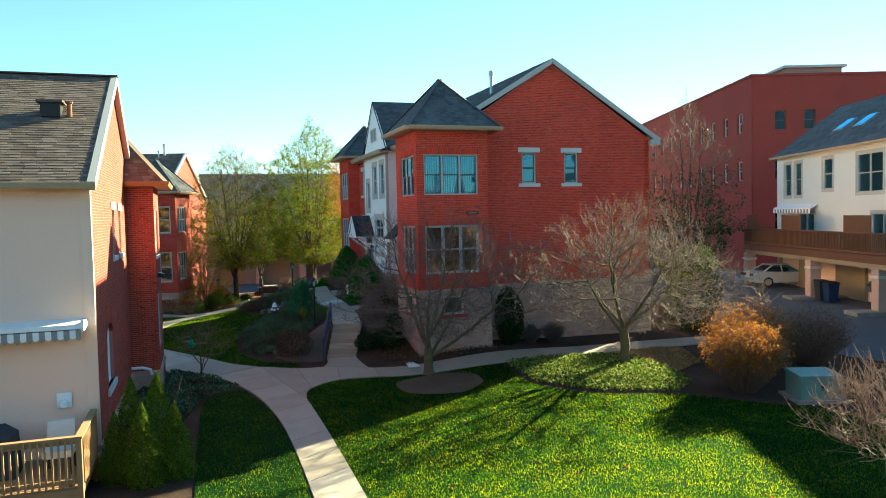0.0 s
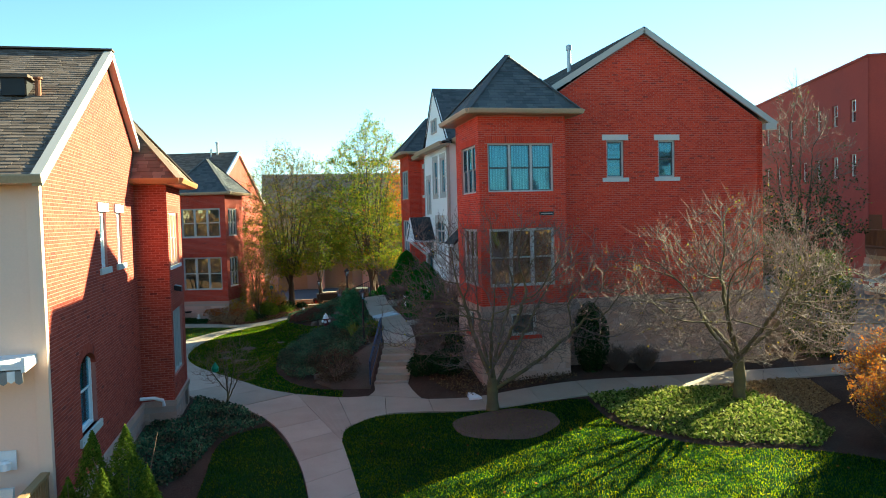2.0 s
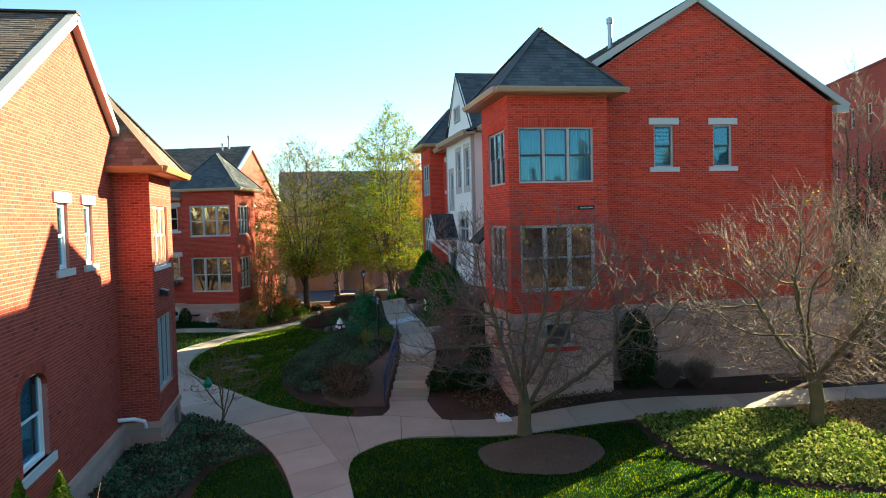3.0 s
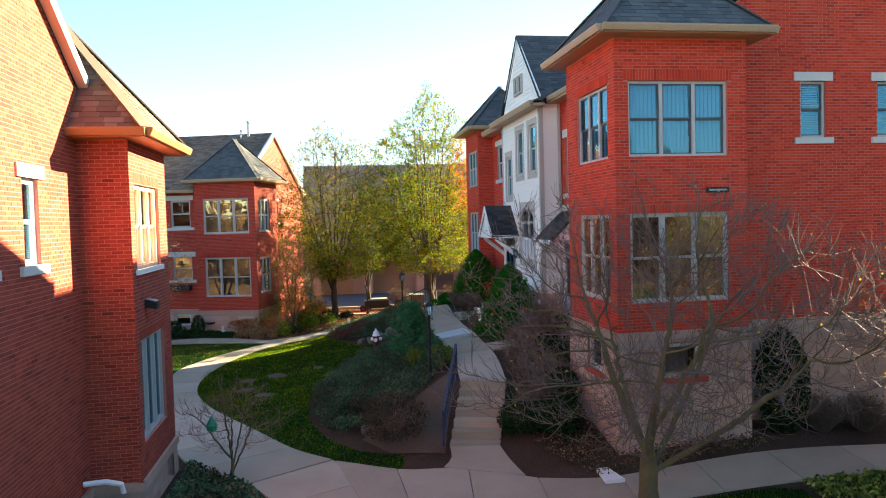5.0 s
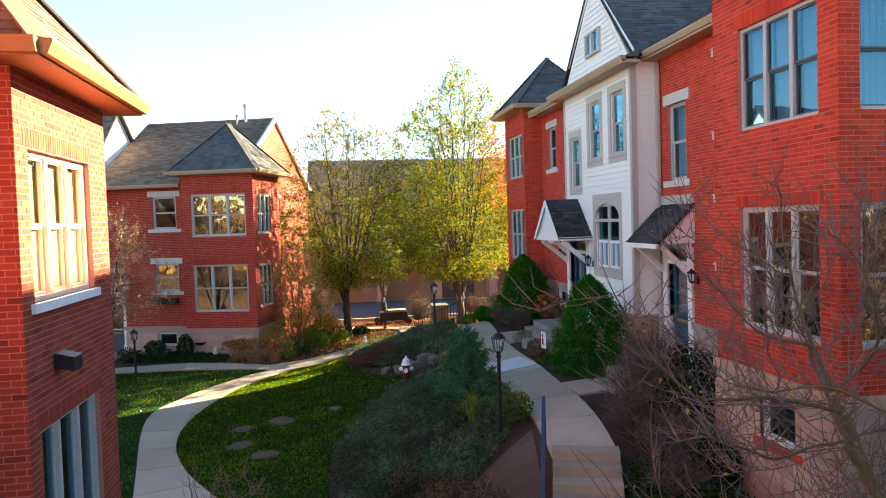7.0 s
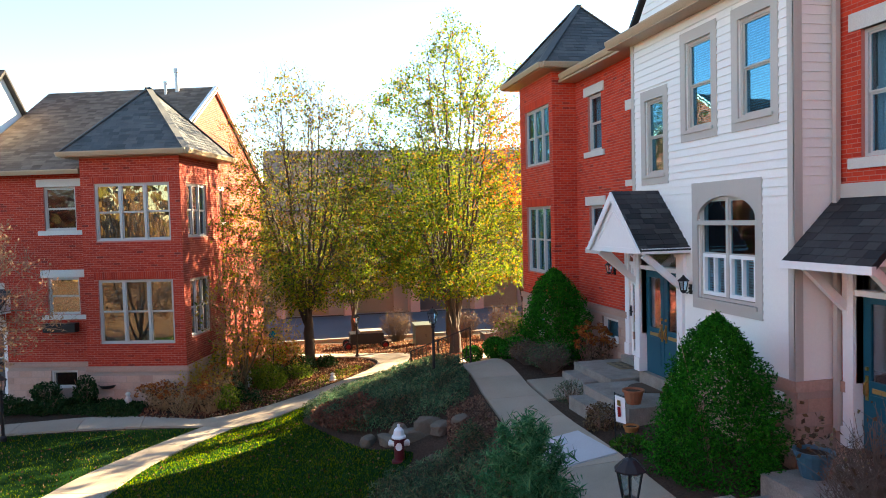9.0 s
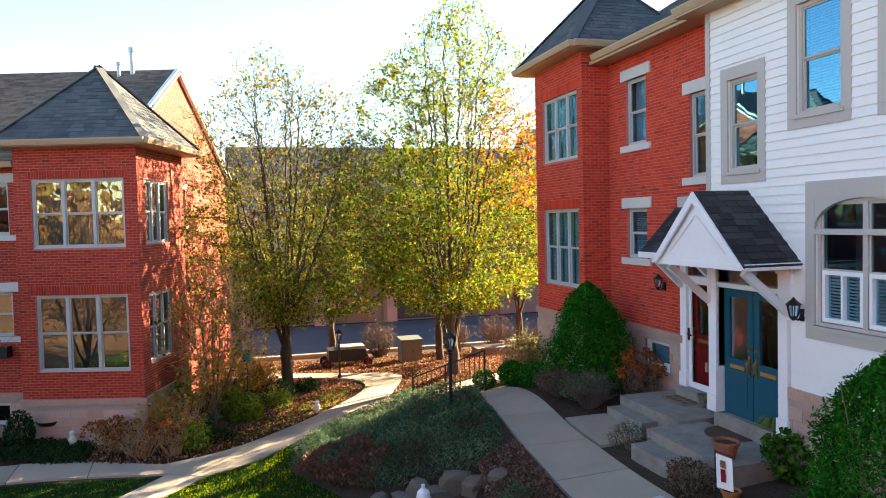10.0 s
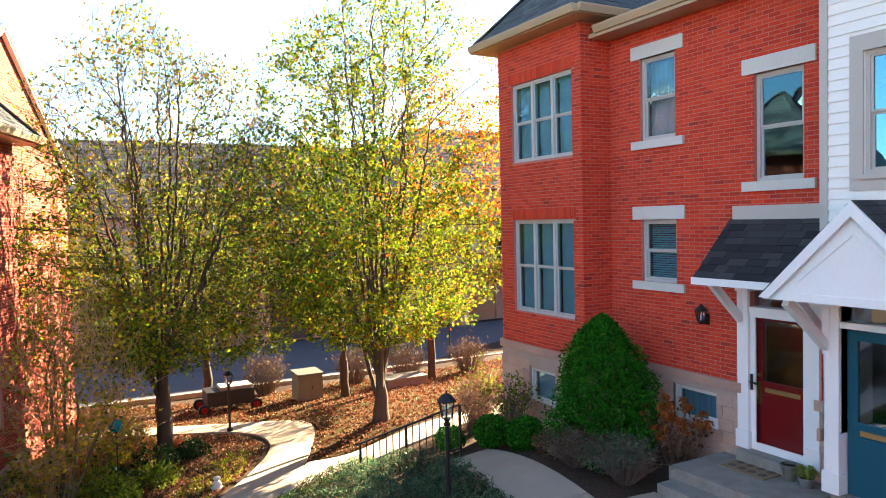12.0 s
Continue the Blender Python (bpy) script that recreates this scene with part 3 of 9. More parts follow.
def sheet(name, outline, lift, mat, step, label, category, kind="structure"):
    """A piece of ground cover inside an outline, laid on the land."""
    from mathutils.geometry import delaunay_2d_cdt
    xs, ys = [p[0] for p in outline], [p[1] for p in outline]
    poly = []
    for a, b in zip(outline, outline[1:] + outline[:1]):
        k = max(1, int(math.dist(a, b) / step))
        poly += [(a[0] + (b[0] - a[0]) * i / k, a[1] + (b[1] - a[1]) * i / k) for i in range(k)]
    n = len(poly)
    gx, gy = np.meshgrid(np.arange(min(xs), max(xs), step), np.arange(min(ys), max(ys), step))
    grid = np.column_stack([gx.ravel(), gy.ravel()])
    inner = [tuple(p) for p in grid[inside(grid, outline)]]
    pts = [Vector(p) for p in poly + inner]
    co, _, faces, *_ = delaunay_2d_cdt(pts, [], [list(range(n))], 1, 1e-4)
    z = land_z([p.x for p in co], [p.y for p in co]) + lift
    m = Mesh()
    m.add([(p.x, p.y, h) for p, h in zip(co, z)], [tuple(f) for f in faces])
    return solo(name, m, mat, label, category, kind=kind, smooth=True)


def inside(p, poly):
    """Which of the points lie inside the outline."""
    x, y = p[:, 0], p[:, 1]
    c = np.zeros(len(p), bool)
    for (x0, y0), (x1, y1) in zip(poly, poly[1:] + poly[:1]):
        if y0 != y1:
            c ^= ((y0 > y) != (y1 > y)) & (x < (x1 - x0) * (y - y0) / (y1 - y0) + x0)
    return c


def smooth_line(pts, step=0.4):
    """A rounded line through the points."""
    out = []
    for i in range(len(pts) - 1):
        p0, p1, p2, p3 = (np.array(pts[max(0, min(len(pts) - 1, j))], float) for j in (i - 1, i, i + 1, i + 2))
        k = max(1, int(np.linalg.norm(p2 - p1) / step))
        for t in np.arange(k) / k:
            out.append(tuple(0.5 * (2 * p1 + (p2 - p0) * t + (2 * p0 - 5 * p1 + 4 * p2 - p3) * t * t + (3 * p1 - p0 - 3 * p2 + p3) * t ** 3)))
    return out + [tuple(pts[-1])]


ground = Mesh()
ax = np.concatenate([[-900, -300, -120, -60, -40], np.arange(-25, 30, 0.5), [32, 36, 40, 48, 60, 90, 150, 350, 900]])
ay = np.concatenate([[-600, -200, -80, -40, -20], np.arange(-8, 66, 0.5), [70, 76, 85, 100, 130, 180, 300, 600, 1500]])
gx, gy = np.meshgrid(ax, ay)
zz = land_z(gx.ravel(), gy.ravel())
nx = len(ax)
ground.add(zip(gx.ravel(), gy.ravel(), zz), [(j * nx + i, j * nx + i + 1, (j + 1) * nx + i + 1, (j + 1) * nx + i) for j in range(len(ay) - 1) for i in range(nx - 1)])
solo("ground", ground, MULCH, "brown bark mulch and soil", "ground", kind="structure", smooth=True)

# lawns
LAWN_FRONT = [(3.13, -6), (3.1, 12), (3.15, 18.5)] + smooth_line([(3.15, 18.5), (3.1, 23.4), (3.35, 24.5), (4.6, 25.4), (7.4, 24.75), (10.2, 24.6)]) + smooth_line([(10.6, 24.4), (10.5, 21.9), (11.7, 19.9), (14.1, 18.5), (15.5, 16.8), (19, 13)]) + [(24, 9), (24, -6)]
LAWN_LEFT = [(2.05, -6), (2.0, 12), (2.1, 18.5)] + smooth_line([(2.1, 18.5), (1.9, 22), (1.3, 25)]) + smooth_line([(1.1, 25.2), (0.0, 24.0), (-0.2, 21), (-0.3, 17)]) + [(-0.3, 13), (-5, 12), (-5, -6)]
LAWN_LOOP = smooth_line([(3.45, 27.6), (2.1, 28.6), (0.8, 30.2), (-0.55, 32.4), (-1.75, 35), (-2.4, 37.2), (-2.5, 40.4), (-1.55, 43), (0.1, 45.7), (1.1, 46.0), (2.2, 46.95), (3.8, 48.25), (5.4, 48.75)]) + smooth_line([(5.4, 48.2), (4.2, 47.9), (3.2, 47.0), (2.3, 46.0), (1.9, 45.0), (2.5, 43.0), (3.2, 41.6), (4.1, 40.5), (3.4, 39.5), (2.3, 37), (1.55, 34.5), (1.4, 32), (1.95, 30), (2.7, 28.9), (3.6, 28.4)])
LAWN_WEST = smooth_line([(-2.0, 31.2), (-2.85, 35), (-3.75, 39.7), (-3.3, 41.9), (-2.4, 43.6), (-0.7, 46.2)]) + [(-5, 46.3), (-12, 46), (-12, 33), (-5, 30)]
LAWN_NORTH = [(-0.8, 47.05), (0.8, 47.55), (2.4, 48.8), (3.8, 50.6), (4.7, 52.4), (4.3, 54.1), (2.4, 55.5), (-0.3, 57), (-0.6, 51)]
LITTER_N = [(5.2, 50.45), (6.4, 50.3), (9.2, 51.2), (14, 52), (22, 54), (22, 60), (10, 60.3), (5, 60), (-2, 62), (-2, 58), (2.7, 56.8), (5.8, 54.9), (6.3, 53.2)]
for nm, o, mt, lb in (("lawn", LAWN_FRONT, LAWN, "bright green mown lawn"), ("lawn", LAWN_LEFT, LAWN, "green mown lawn beside the path"), ("lawn", LAWN_LOOP, LAWN, "green lawn inside the curving path"), ("lawn", LAWN_WEST, LAWN, "green lawn strip by the house"),
                      ("leaf_litter", LAWN_NORTH, LITTER, "grass strewn with fallen leaves"), ("leaf_litter", LITTER_N, LITTER, "grass strewn with fallen leaves")):
    sheet(nm, o, 0.025, mt, 0.5, lb, "lawn" if mt is LAWN else "ground")

ring = [(7.65 + (1.5 + 0.05 * math.sin(a * 0.5) + 0.04 * math.sin(a * 0.9)) * math.cos(a / 20 * math.pi), 23.25 + (1.32 + 0.06 * math.sin(a * 0.45) + 0.04 * math.cos(a * 0.8)) * math.sin(a / 20 * math.pi)) for a in range(40)]
SOIL = ground_mat("dry grey-brown soil", [(0.3, (0.11, 0.08, 0.06)), (0.7, (0.20, 0.148, 0.115))], [(0.25, (0.45, 0.42, 0.4)), (0.75, (1.1, 1.05, 1.0))], small=22.0)
sheet("bare_soil", [(3.3, 28.6), (4.5, 28.3), (4.75, 29.4), (5.1, 30.6), (5.35, 32.0), (4.4, 31.4), (3.4, 30.6), (2.7, 29.6)], 0.03, SOIL, 0.4, "bare grey-brown soil on the bank beside the steps", "soil")
sheet("mulch_ring", ring, 0.05, SOIL, 0.4, "ring of brown mulch round the tree", "mulch")

# road behind, parking court beside
road = Mesh()
rx = np.arange(-60, 61, 4.0)
for i in range(len(rx) - 1):
    road.add([(rx[i], 61.6, -0.24), (rx[i + 1], 61.6, -0.24), (rx[i + 1], 71, -0.24), (rx[i], 71, -0.24)], [(0, 1, 2, 3)])
solo("road", road, ASPHALT, "grey asphalt lane", "road", kind="structure")
kerb = Mesh()
for i in range(-60, 60, 3):
    kerb.box((i, 61.42, -0.5), (i + 2.99, 61.6, -0.12))
solo("kerb", kerb, CONCRETE, "pale concrete kerb", "kerb", kind="structure")
court = [(22.5, 20), (22.5, 60), (60, 60), (60, -6), (29, -6), (25, 12)]
sheet("parking_court", court, 0.05, ASPHALT, 2.0, "dark asphalt parking court", "road")


# ---- walks of concrete slabs ----
def slabs(path, left, right, step, label, lift=0.05, thick=0.1):
    """Slabs between two edge lines, with open joints; each slab is a part."""
    l, r = smooth_line(left, 0.1), smooth_line(right, 0.1)

    def even(line, n):
        p = np.array(line)
        d = np.append(0, np.cumsum(np.linalg.norm(np.diff(p, axis=0), axis=1)))
        t = np.linspace(0, d[-1], n + 1)
        return np.stack([np.interp(t, d, p[:, 0]), np.interp(t, d, p[:, 1])], 1), d[-1]

    n = max(1, round((even(l, 1)[1] + even(r, 1)[1]) / 2 / step))
    sub = 4
    l, r = even(l, n * sub)[0], even(r, n * sub)[0]
    for i in range(n):
        a, b = l[i * sub:(i + 1) * sub + 1].copy(), r[i * sub:(i + 1) * sub + 1].copy()
        for e in (a, b):
            g0, g1 = (e[1] - e[0]), (e[-2] - e[-1])
            e[0] += g0 / max(1e-6, np.linalg.norm(g0)) * 0.009
            e[-1] += g1 / max(1e-6, np.linalg.norm(g1)) * 0.009
        ring = np.concatenate([a, b[::-1]])
        z = land_z(ring[:, 0], ring[:, 1]) + lift
        k = len(ring)
        h = k // 2
        v = [(*p, q) for p, q in zip(ring, z)] + [(*p, q - thick) for p, q in zip(ring, z)]
        f = [(j, j + 1, k - 2 - j, k - 1 - j) for j in range(h - 1)] + [(k + j, k + (j + 1) % k, (j + 1) % k, j) for j in range(k)]
        part("slab", Mesh().add(v, f), CONCRETE, path)


walks = thing("footpath", (2.6, 20, 0.1), "pale concrete slab footpath", "path", kind="structure")
slabs(walks, [(2.0, -8), (2.03, 8), (2.1, 18.5), (1.85, 22.6), (1.27, 25.4), (0.3, 27.6)], [(3.1, -8), (3.12, 8), (3.15, 18.5), (3.1, 23.2), (3.0, 26.0), (2.0, 28.6)], 1.5, "")
slabs(walks, [(3.1, 23.25), (3.4, 24.5), (4.6, 25.45), (6, 25.2)], [(2.05, 28.55), (3.45, 27.65), (4.7, 27.4), (6.1, 26.4)], 1.5, "")
slabs(walks, [(6, 25.2), (7.4, 24.8), (10.9, 24.75), (14.5, 24.6), (19.8, 24.4), (24, 24)], [(6.1, 26.4), (7.65, 25.95), (11.1, 26.05), (14.3, 25.9), (20.3, 25.6), (24, 25.3)], 1.6, "")
slabs(walks, [(0.28, 27.62), (-1.5, 29.8), (-2.8, 35), (-3.7, 39.8), (-3.25, 41.9), (-2.4, 43.6), (-0.7, 46.25)], [(1.98, 28.65), (0.8, 30.2), (-1.75, 35), (-2.5, 38.8), (-1.55, 43), (0.1, 45.7)], 1.6, "")
slabs(walks, [(-0.75, 46.3), (-0.85, 46.95), (0.8, 47.5), (2.4, 48.7), (3.85, 50.5), (4.8, 52.4), (4.4, 54.2), (2.5, 55.6), (0, 57.0)], [(0.1, 45.75), (1.1, 46.05), (2.2, 47.0), (3.9, 48.4), (5.1, 50.4), (6.2, 53.2), (5.7, 54.8), (2.7, 56.7), (0, 58.2)], 1.6, "")
slabs(walks, [(-0.75, 46.32), (-2.5, 46.45), (-6, 46.4), (-12, 46)], [(-0.85, 46.97), (-3.4, 47.55), (-6, 47.45), (-12, 47)], 1.6, "")
slabs(walks, [(3.95, 48.4), (5.7, 48.85), (9.0, 49.5), (12, 50)], [(5.12, 50.35), (6.4, 50.2), (9.0, 50.7), (12, 51.2)], 1.5, "")
slabs(walks, [(4.35, 27.55), (4.6, 28.0), (4.68, 28.65)], [(5.9, 26.6), (5.8, 27.4), (5.76, 28.3)], 1.1, "")
upper = thing("terrace_walk", (6, 36, 1.4), "pale concrete slab walk along the terrace", "path", kind="structure")
slabs(upper, [(5.4, 30.75), (5.52, 32.6), (5.7, 35), (5.85, 37.5), (5.9, 40), (6.02, 42.2), (6.2, 44.6), (6.45, 46.1)], [(6.5, 30.4), (6.65, 31.9), (6.8, 33.5), (6.92, 35.3), (7.05, 38.2), (7.12, 40), (7.2, 42.4), (7.35, 46)], 1.5, "")
# steps from the junction to the terrace
steps = thing("garden_steps", (5.4, 29.5, 0.2), "weathered concrete garden steps", "steps", kind="structure")
sa, sb = Vector((5.22, 28.45, 0)), Vector((5.95, 30.65, 0))
sd = (sb - sa).normalized()
sn = Vector((sd.y, -sd.x, 0))
for i in range(7):
    a = sa + (sb - sa) * (i / 7)
    e = sa + (sb - sa) * ((i + 1) / 7) + sd * 0.03
    q = [a - sn * 0.58, a + sn * 0.58, e + sn * 0.58, e - sn * 0.58]
    part("step", Mesh().prism([Vector((p.x, p.y, 0.0)) for p in q], (0, 0, 0.27 + (i + 1) * 0.165)), CONCRETE, steps)
NAVY = plain("dark blue paint", (0.035, 0.055, 0.11), (0.025, 0.04, 0.085), 3.0, 0.45, 60, 0.1)
rail = thing("handrail", (4.8, 28.6, 0.25), "dark blue painted metal handrail beside the garden steps", "handrail")
rp = [sa - sn * 0.72 + Z * 0.35, sa - sn * 0.72 + Z * 1.15, sb - sn * 0.72 + Z * 2.3, sb - sn * 0.72 + Z * 1.35]
part("post", Mesh().bar(rp[0], rp[1], 0.05), NAVY, rail)
part("post", Mesh().bar(rp[3], rp[2], 0.05), NAVY, rail)
part("top_rail", Mesh().bar(rp[1], rp[2], 0.06), NAVY, rail)
part("lower_rail", Mesh().bar(rp[1] - Z * 0.6, rp[2] - Z * 0.6, 0.035), NAVY, rail)
for i in range(1, 12):
    a = rp[1].lerp(rp[2], i / 12)
    part("baluster", Mesh().bar(a - Z * 0.6, a, 0.02), NAVY, rail)


# ---- the long brick row ----
row = thing("townhouse_row", (9.65, 27.7, 0.3), "red brick townhouse row with corner towers and a white gabled bay", "house")
STONE_TOP = 3.05
# the south tower
TX0, TX1, TY0, TY1, TZ = 8.07, 11.07, 26.85, 29.85, 9.28
tS = Face((TX0, TY0), (1, 0), (0, -1))
tW = Face((TX0, TY1), (0, -1), (-1, 0))
tE = Face((TX1, TY0), (0, 1), (1, 0))
tN = Face((TX1, TY1), (-1, 0), (0, 1))
hS = [(0.30, 2.56, 6.78, 8.38), (0.30, 2.56, 3.67, 5.58)]
hW = [(0.72, 2.60, 6.78, 8.38), (0.72, 2.60, 3.67, 5.58)]
hB = [(0.98, 1.86, 2.03, 2.77)]
hBW = [(1.25, 2.10, 2.03, 2.77)]
brick_wall(row, tS, 0, 3.0, STONE_TOP, TZ, hS, soldiers=[(0.2, 2.66, 8.38), (0.2, 2.66, 5.58)], hero=(0, 3, 3.0, 6.6), seed=11)
brick_wall(row, tW, 0, 3.0, STONE_TOP, TZ, hW, soldiers=[(0.62, 2.7, 8.38), (0.62, 2.7, 5.58)], hero=(0, 3, 3.0, 9.3), seed=12)
brick_wall(row, tE, 0, 1.0, STONE_TOP, TZ, seed=13)
brick_wall(row, tN, 0, 3.0, STONE_TOP, TZ, seed=14)
for f, h, sd in ((tS, hB, 1), (tW, hBW, 2)):
    stone_wall(row, f, 0, 3.0, 0.0, STONE_TOP, h, seed=sd)
    for a, b, c, d in h:
        window(row, f, a, b, c, d, 1, 0, LIMESTONE, GLASS_DARK, "", 0.05)
        part("sill", f.block(Mesh(), a - 0.15, b + 0.15, c - 0.12, c, -0.1, 0.07), BRICK, row, "red brick sill")
stone_wall(row, tE, 0, 1.0, 0.0, STONE_TOP, (), seed=3)
stone_wall(row, tN, 0, 3.0, 0.0, STONE_TOP, (), seed=4)
for f, hs in ((tS, hS), (tW, hW)):
    for i, (a, b, c, d) in enumerate(hs):
        window(row, f, a, b, c, d, 3, 0.5, FRAME, GLASS_DARK if i == 0 else GLASS_BRIGHT, "curtain" if i == 0 else "", 0.09, sash=SASH_DARK if i == 0 else FRAME)
tower_roof(row, TX0, TX1, TY0, TY1, TZ, (9.6, 28.35, 11.55), SHINGLE_GREY)

# the south gable and the long walls
GX0, GX1, GY, RIDGE_X, RIDGE_Z, EAVE_Z = 9.68, 19.2, 27.7, 14.4, 12.38, 9.2
gS = Face((TX1, GY), (1, 0), (0, -1))
gh = [(1.90, 2.55, 7.24, 8.55), (3.90, 4.55, 7.24, 8.55)]
gw = part("wall", solid_wall(Mesh(), gS, 0, GX1 - TX1, STONE_TOP, EAVE_Z, gh), MORTAR, row, "red brick gable wall")
# the gable's tip lies over the whole front, behind the tower too
gfull = Face((GX0, GY), (1, 0), (0, -1))
gw2 = part("wall", Mesh().prism([gfull.at(0, EAVE_Z, -0.25), gfull.at(GX1 - GX0, EAVE_Z, -0.25), gfull.at(RIDGE_X - GX0, RIDGE_Z - 0.05, -0.25)], gfull.n * 0.25), MORTAR, row, "red brick gable tip")
clad(gw, gS, brick_rects(0, GX1 - TX1, STONE_TOP, EAVE_Z, gh, seed=15), BRICK, hero=(0, 9, 3.0, 9.3), limit=250)
clad(gw2, gfull, brick_rects(0, GX1 - GX0, STONE_TOP + (math.floor((EAVE_Z - STONE_TOP - BRICK_H) / (BRICK_H + JOINT)) + 1) * (BRICK_H + JOINT), EAVE_Z + 0.02, (), (RIDGE_X - GX0, RIDGE_Z - 0.1), seed=16), BRICK)
stone_wall(row, gS, 0, GX1 - TX1, 0.0, STONE_TOP, (), seed=5)
for a, b, c, d in gh[:2]:
    window(row, gS, a, b, c, d, 1, 0.5, FRAME, GLASS_DARK, "blind", 0.09, sash=SASH_DARK)
    stone_trim(row, gS, a, b, c, d, 0.2, 0.14, 0.17)
NY = 47.1
wE = Face((GX1, GY), (0, 1), (1, 0))
part("wall", solid_wall(Mesh(), wE, 0, NY - GY, 0.0, EAVE_Z), CREAM, row, "cream rear wall")
gN = Face((GX0, NY), (1, 0), (0, 1))
part("wall", solid_wall(Mesh(), gN, 0, GX1 - GX0, 0.3, EAVE_Z + 0.1, (), 0.25, (RIDGE_X - GX0, RIDGE_Z - 0.1)), BRICK, row, "red brick north gable")

# the set-back west wall, near and far of the white bay
BX, BY0, BY1 = 9.0, 35.2, 40.2
rW1 = Face((GX0, TY1), (0, 1), (-1, 0))
d1 = (3.95, 4.95, 2.1, 4.75)
r1 = [(4.0, 4.85, 6.3, 8.1), d1]
brick_wall(row, rW1, 0, BY0 - TY1, STONE_TOP, EAVE_Z + 0.1, r1, hero=(0, 5.3, 3.0, 9.3), seed=19)
window(row, rW1, *r1[0], 1, 0.5, FRAME, GLASS_DARK, "curtain", 0.09)
stone_trim(row, rW1, *r1[0], 0.25, 0.15, 0.2)
stone_wall(row, rW1, 0, BY0 - TY1, 0.0, STONE_TOP, [(3.8, 5.1, 1.9, 3.2)], seed=7)
rW2 = Face((9.75, BY1), (0, 1), (-1, 0))
B2X, B2Y0, B2Y1, B2Z = 9.05, 45.1, 47.95, 9.65
d2 = (0.72, 1.72, 2.2, 4.8)
r2 = [(0.78, 1.62, 6.42, 8.08), (3.22, 4.07, 7.3, 8.8), (3.22, 4.07, 4.72, 5.86), d2]
brick_wall(row, rW2, 0, B2Y0 - BY1, STONE_TOP + 0.17, 9.35, r2, hero=(1.0, 4.9, 4.0, 9.3), seed=20)
for i, w in enumerate(r2[:3]):
    window(row, rW2, *w, 1, 0.5, FRAME, GLASS_DARK, ("", "curtain", "blind")[i], 0.09)
    stone_trim(row, rW2, *w, 0.24, 0.15, 0.2)
bw = [(2.35, 3.3, 2.35, 2.95)]
stone_wall(row, rW2, 0, B2Y0 - BY1, 0.3, STONE_TOP + 0.17, [(0.6, 1.85, 1.9, 3.4), *bw], seed=8)
window(row, rW2, *bw[0], 1, 0, LIMESTONE, GLASS_DARK, "curtain", 0.05)

# the north tower
nW = Face((B2X, B2Y0), (0, 1), (-1, 0))
nS = Face((B2X, B2Y0), (1, 0), (0, -1))
nN = Face((B2X, B2Y1), (1, 0), (0, 1))
nE = Face((11.9, NY), (0, 1), (1, 0))
hN = [(0.28, 2.36, 7.14, 8.82), (0.28, 2.36, 3.92, 5.9)]
brick_wall(row, nW, 0, 2.85, 3.22, B2Z, hN, soldiers=[(0.2, 2.44, 8.82), (0.2, 2.44, 5.9)], hero=(0, 2.9, 3.2, 9.7), seed=21)
brick_wall(row, nS, 0, 2.85, 3.22, B2Z, hero=(0, 0.75, 3.2, 9.7), seed=22)
brick_wall(row, nN, 0, 2.85, 3.22, B2Z, seed=23)
brick_wall(row, nE, 0, B2Y1 - NY, 3.22, B2Z, seed=24)
bN = [(0.9, 1.8, 2.05, 2.75)]
stone_wall(row, nW, 0, 2.85, 0.0, 3.22, bN, seed=9)
window(row, nW, *bN[0], 1, 0, LIMESTONE, GLASS_DARK, "curtain", 0.05)
stone_wall(row, nS, 0, 2.85, 0.0, 3.22, (), seed=10)
stone_wall(row, nN, 0, 2.85, 0.0, 3.22, (), seed=11)
for w in hN:
    window(row, nW, *w, 3, 0.5, FRAME, GLASS_DARK, "curtain", 0.09)
tower_roof(row, B2X, 11.9, B2Y0, B2Y1, B2Z, (10.5, 46.5, 11.9), SHINGLE_GREY)

# the white bay under its own gable
bayW = Face((BX, BY1), (0, -1), (-1, 0))
bayS = Face((BX, BY0), (1, 0), (0, -1))
BAY_Z, BAY_PEAK = 9.25, (2.55, 12.0)
door_hole = (0.25, 1.75, 2.25, 4.85)
bh = [(0.55, 1.28, 6.38, 7.90), (2.10, 2.92, 7.10, 8.70), (3.68, 4.50, 7.10, 8.70), (2.45, 4.10, 4.05, 5.86), door_hole]
bay = part("wall", solid_wall(Mesh(), bayW, 0, 5.0, STONE_TOP, BAY_Z, bh, 0.2, BAY_PEAK), SIDING, row, "white clapboard bay wall")
solid = Mesh()
solid_wall(solid, bayS, 0, 0.75, STONE_TOP, BAY_Z, (), 0.15)
solid_wall(solid, Face((BX, BY1), (1, 0), (0, 1)), 0, 0.85, STONE_TOP, BAY_Z, (), 0.15)
bay_side = part("wall", solid, SIDING, row, "white clapboard bay side")
stone_wall(row, bayW, 0, 5.0, 0.3, STONE_TOP, [(0.0, 1.95, 1.9, 3.3)], seed=12)
stone_wall(row, bayS, 0, 0.7, 0.3, STONE_TOP, (), seed=13)


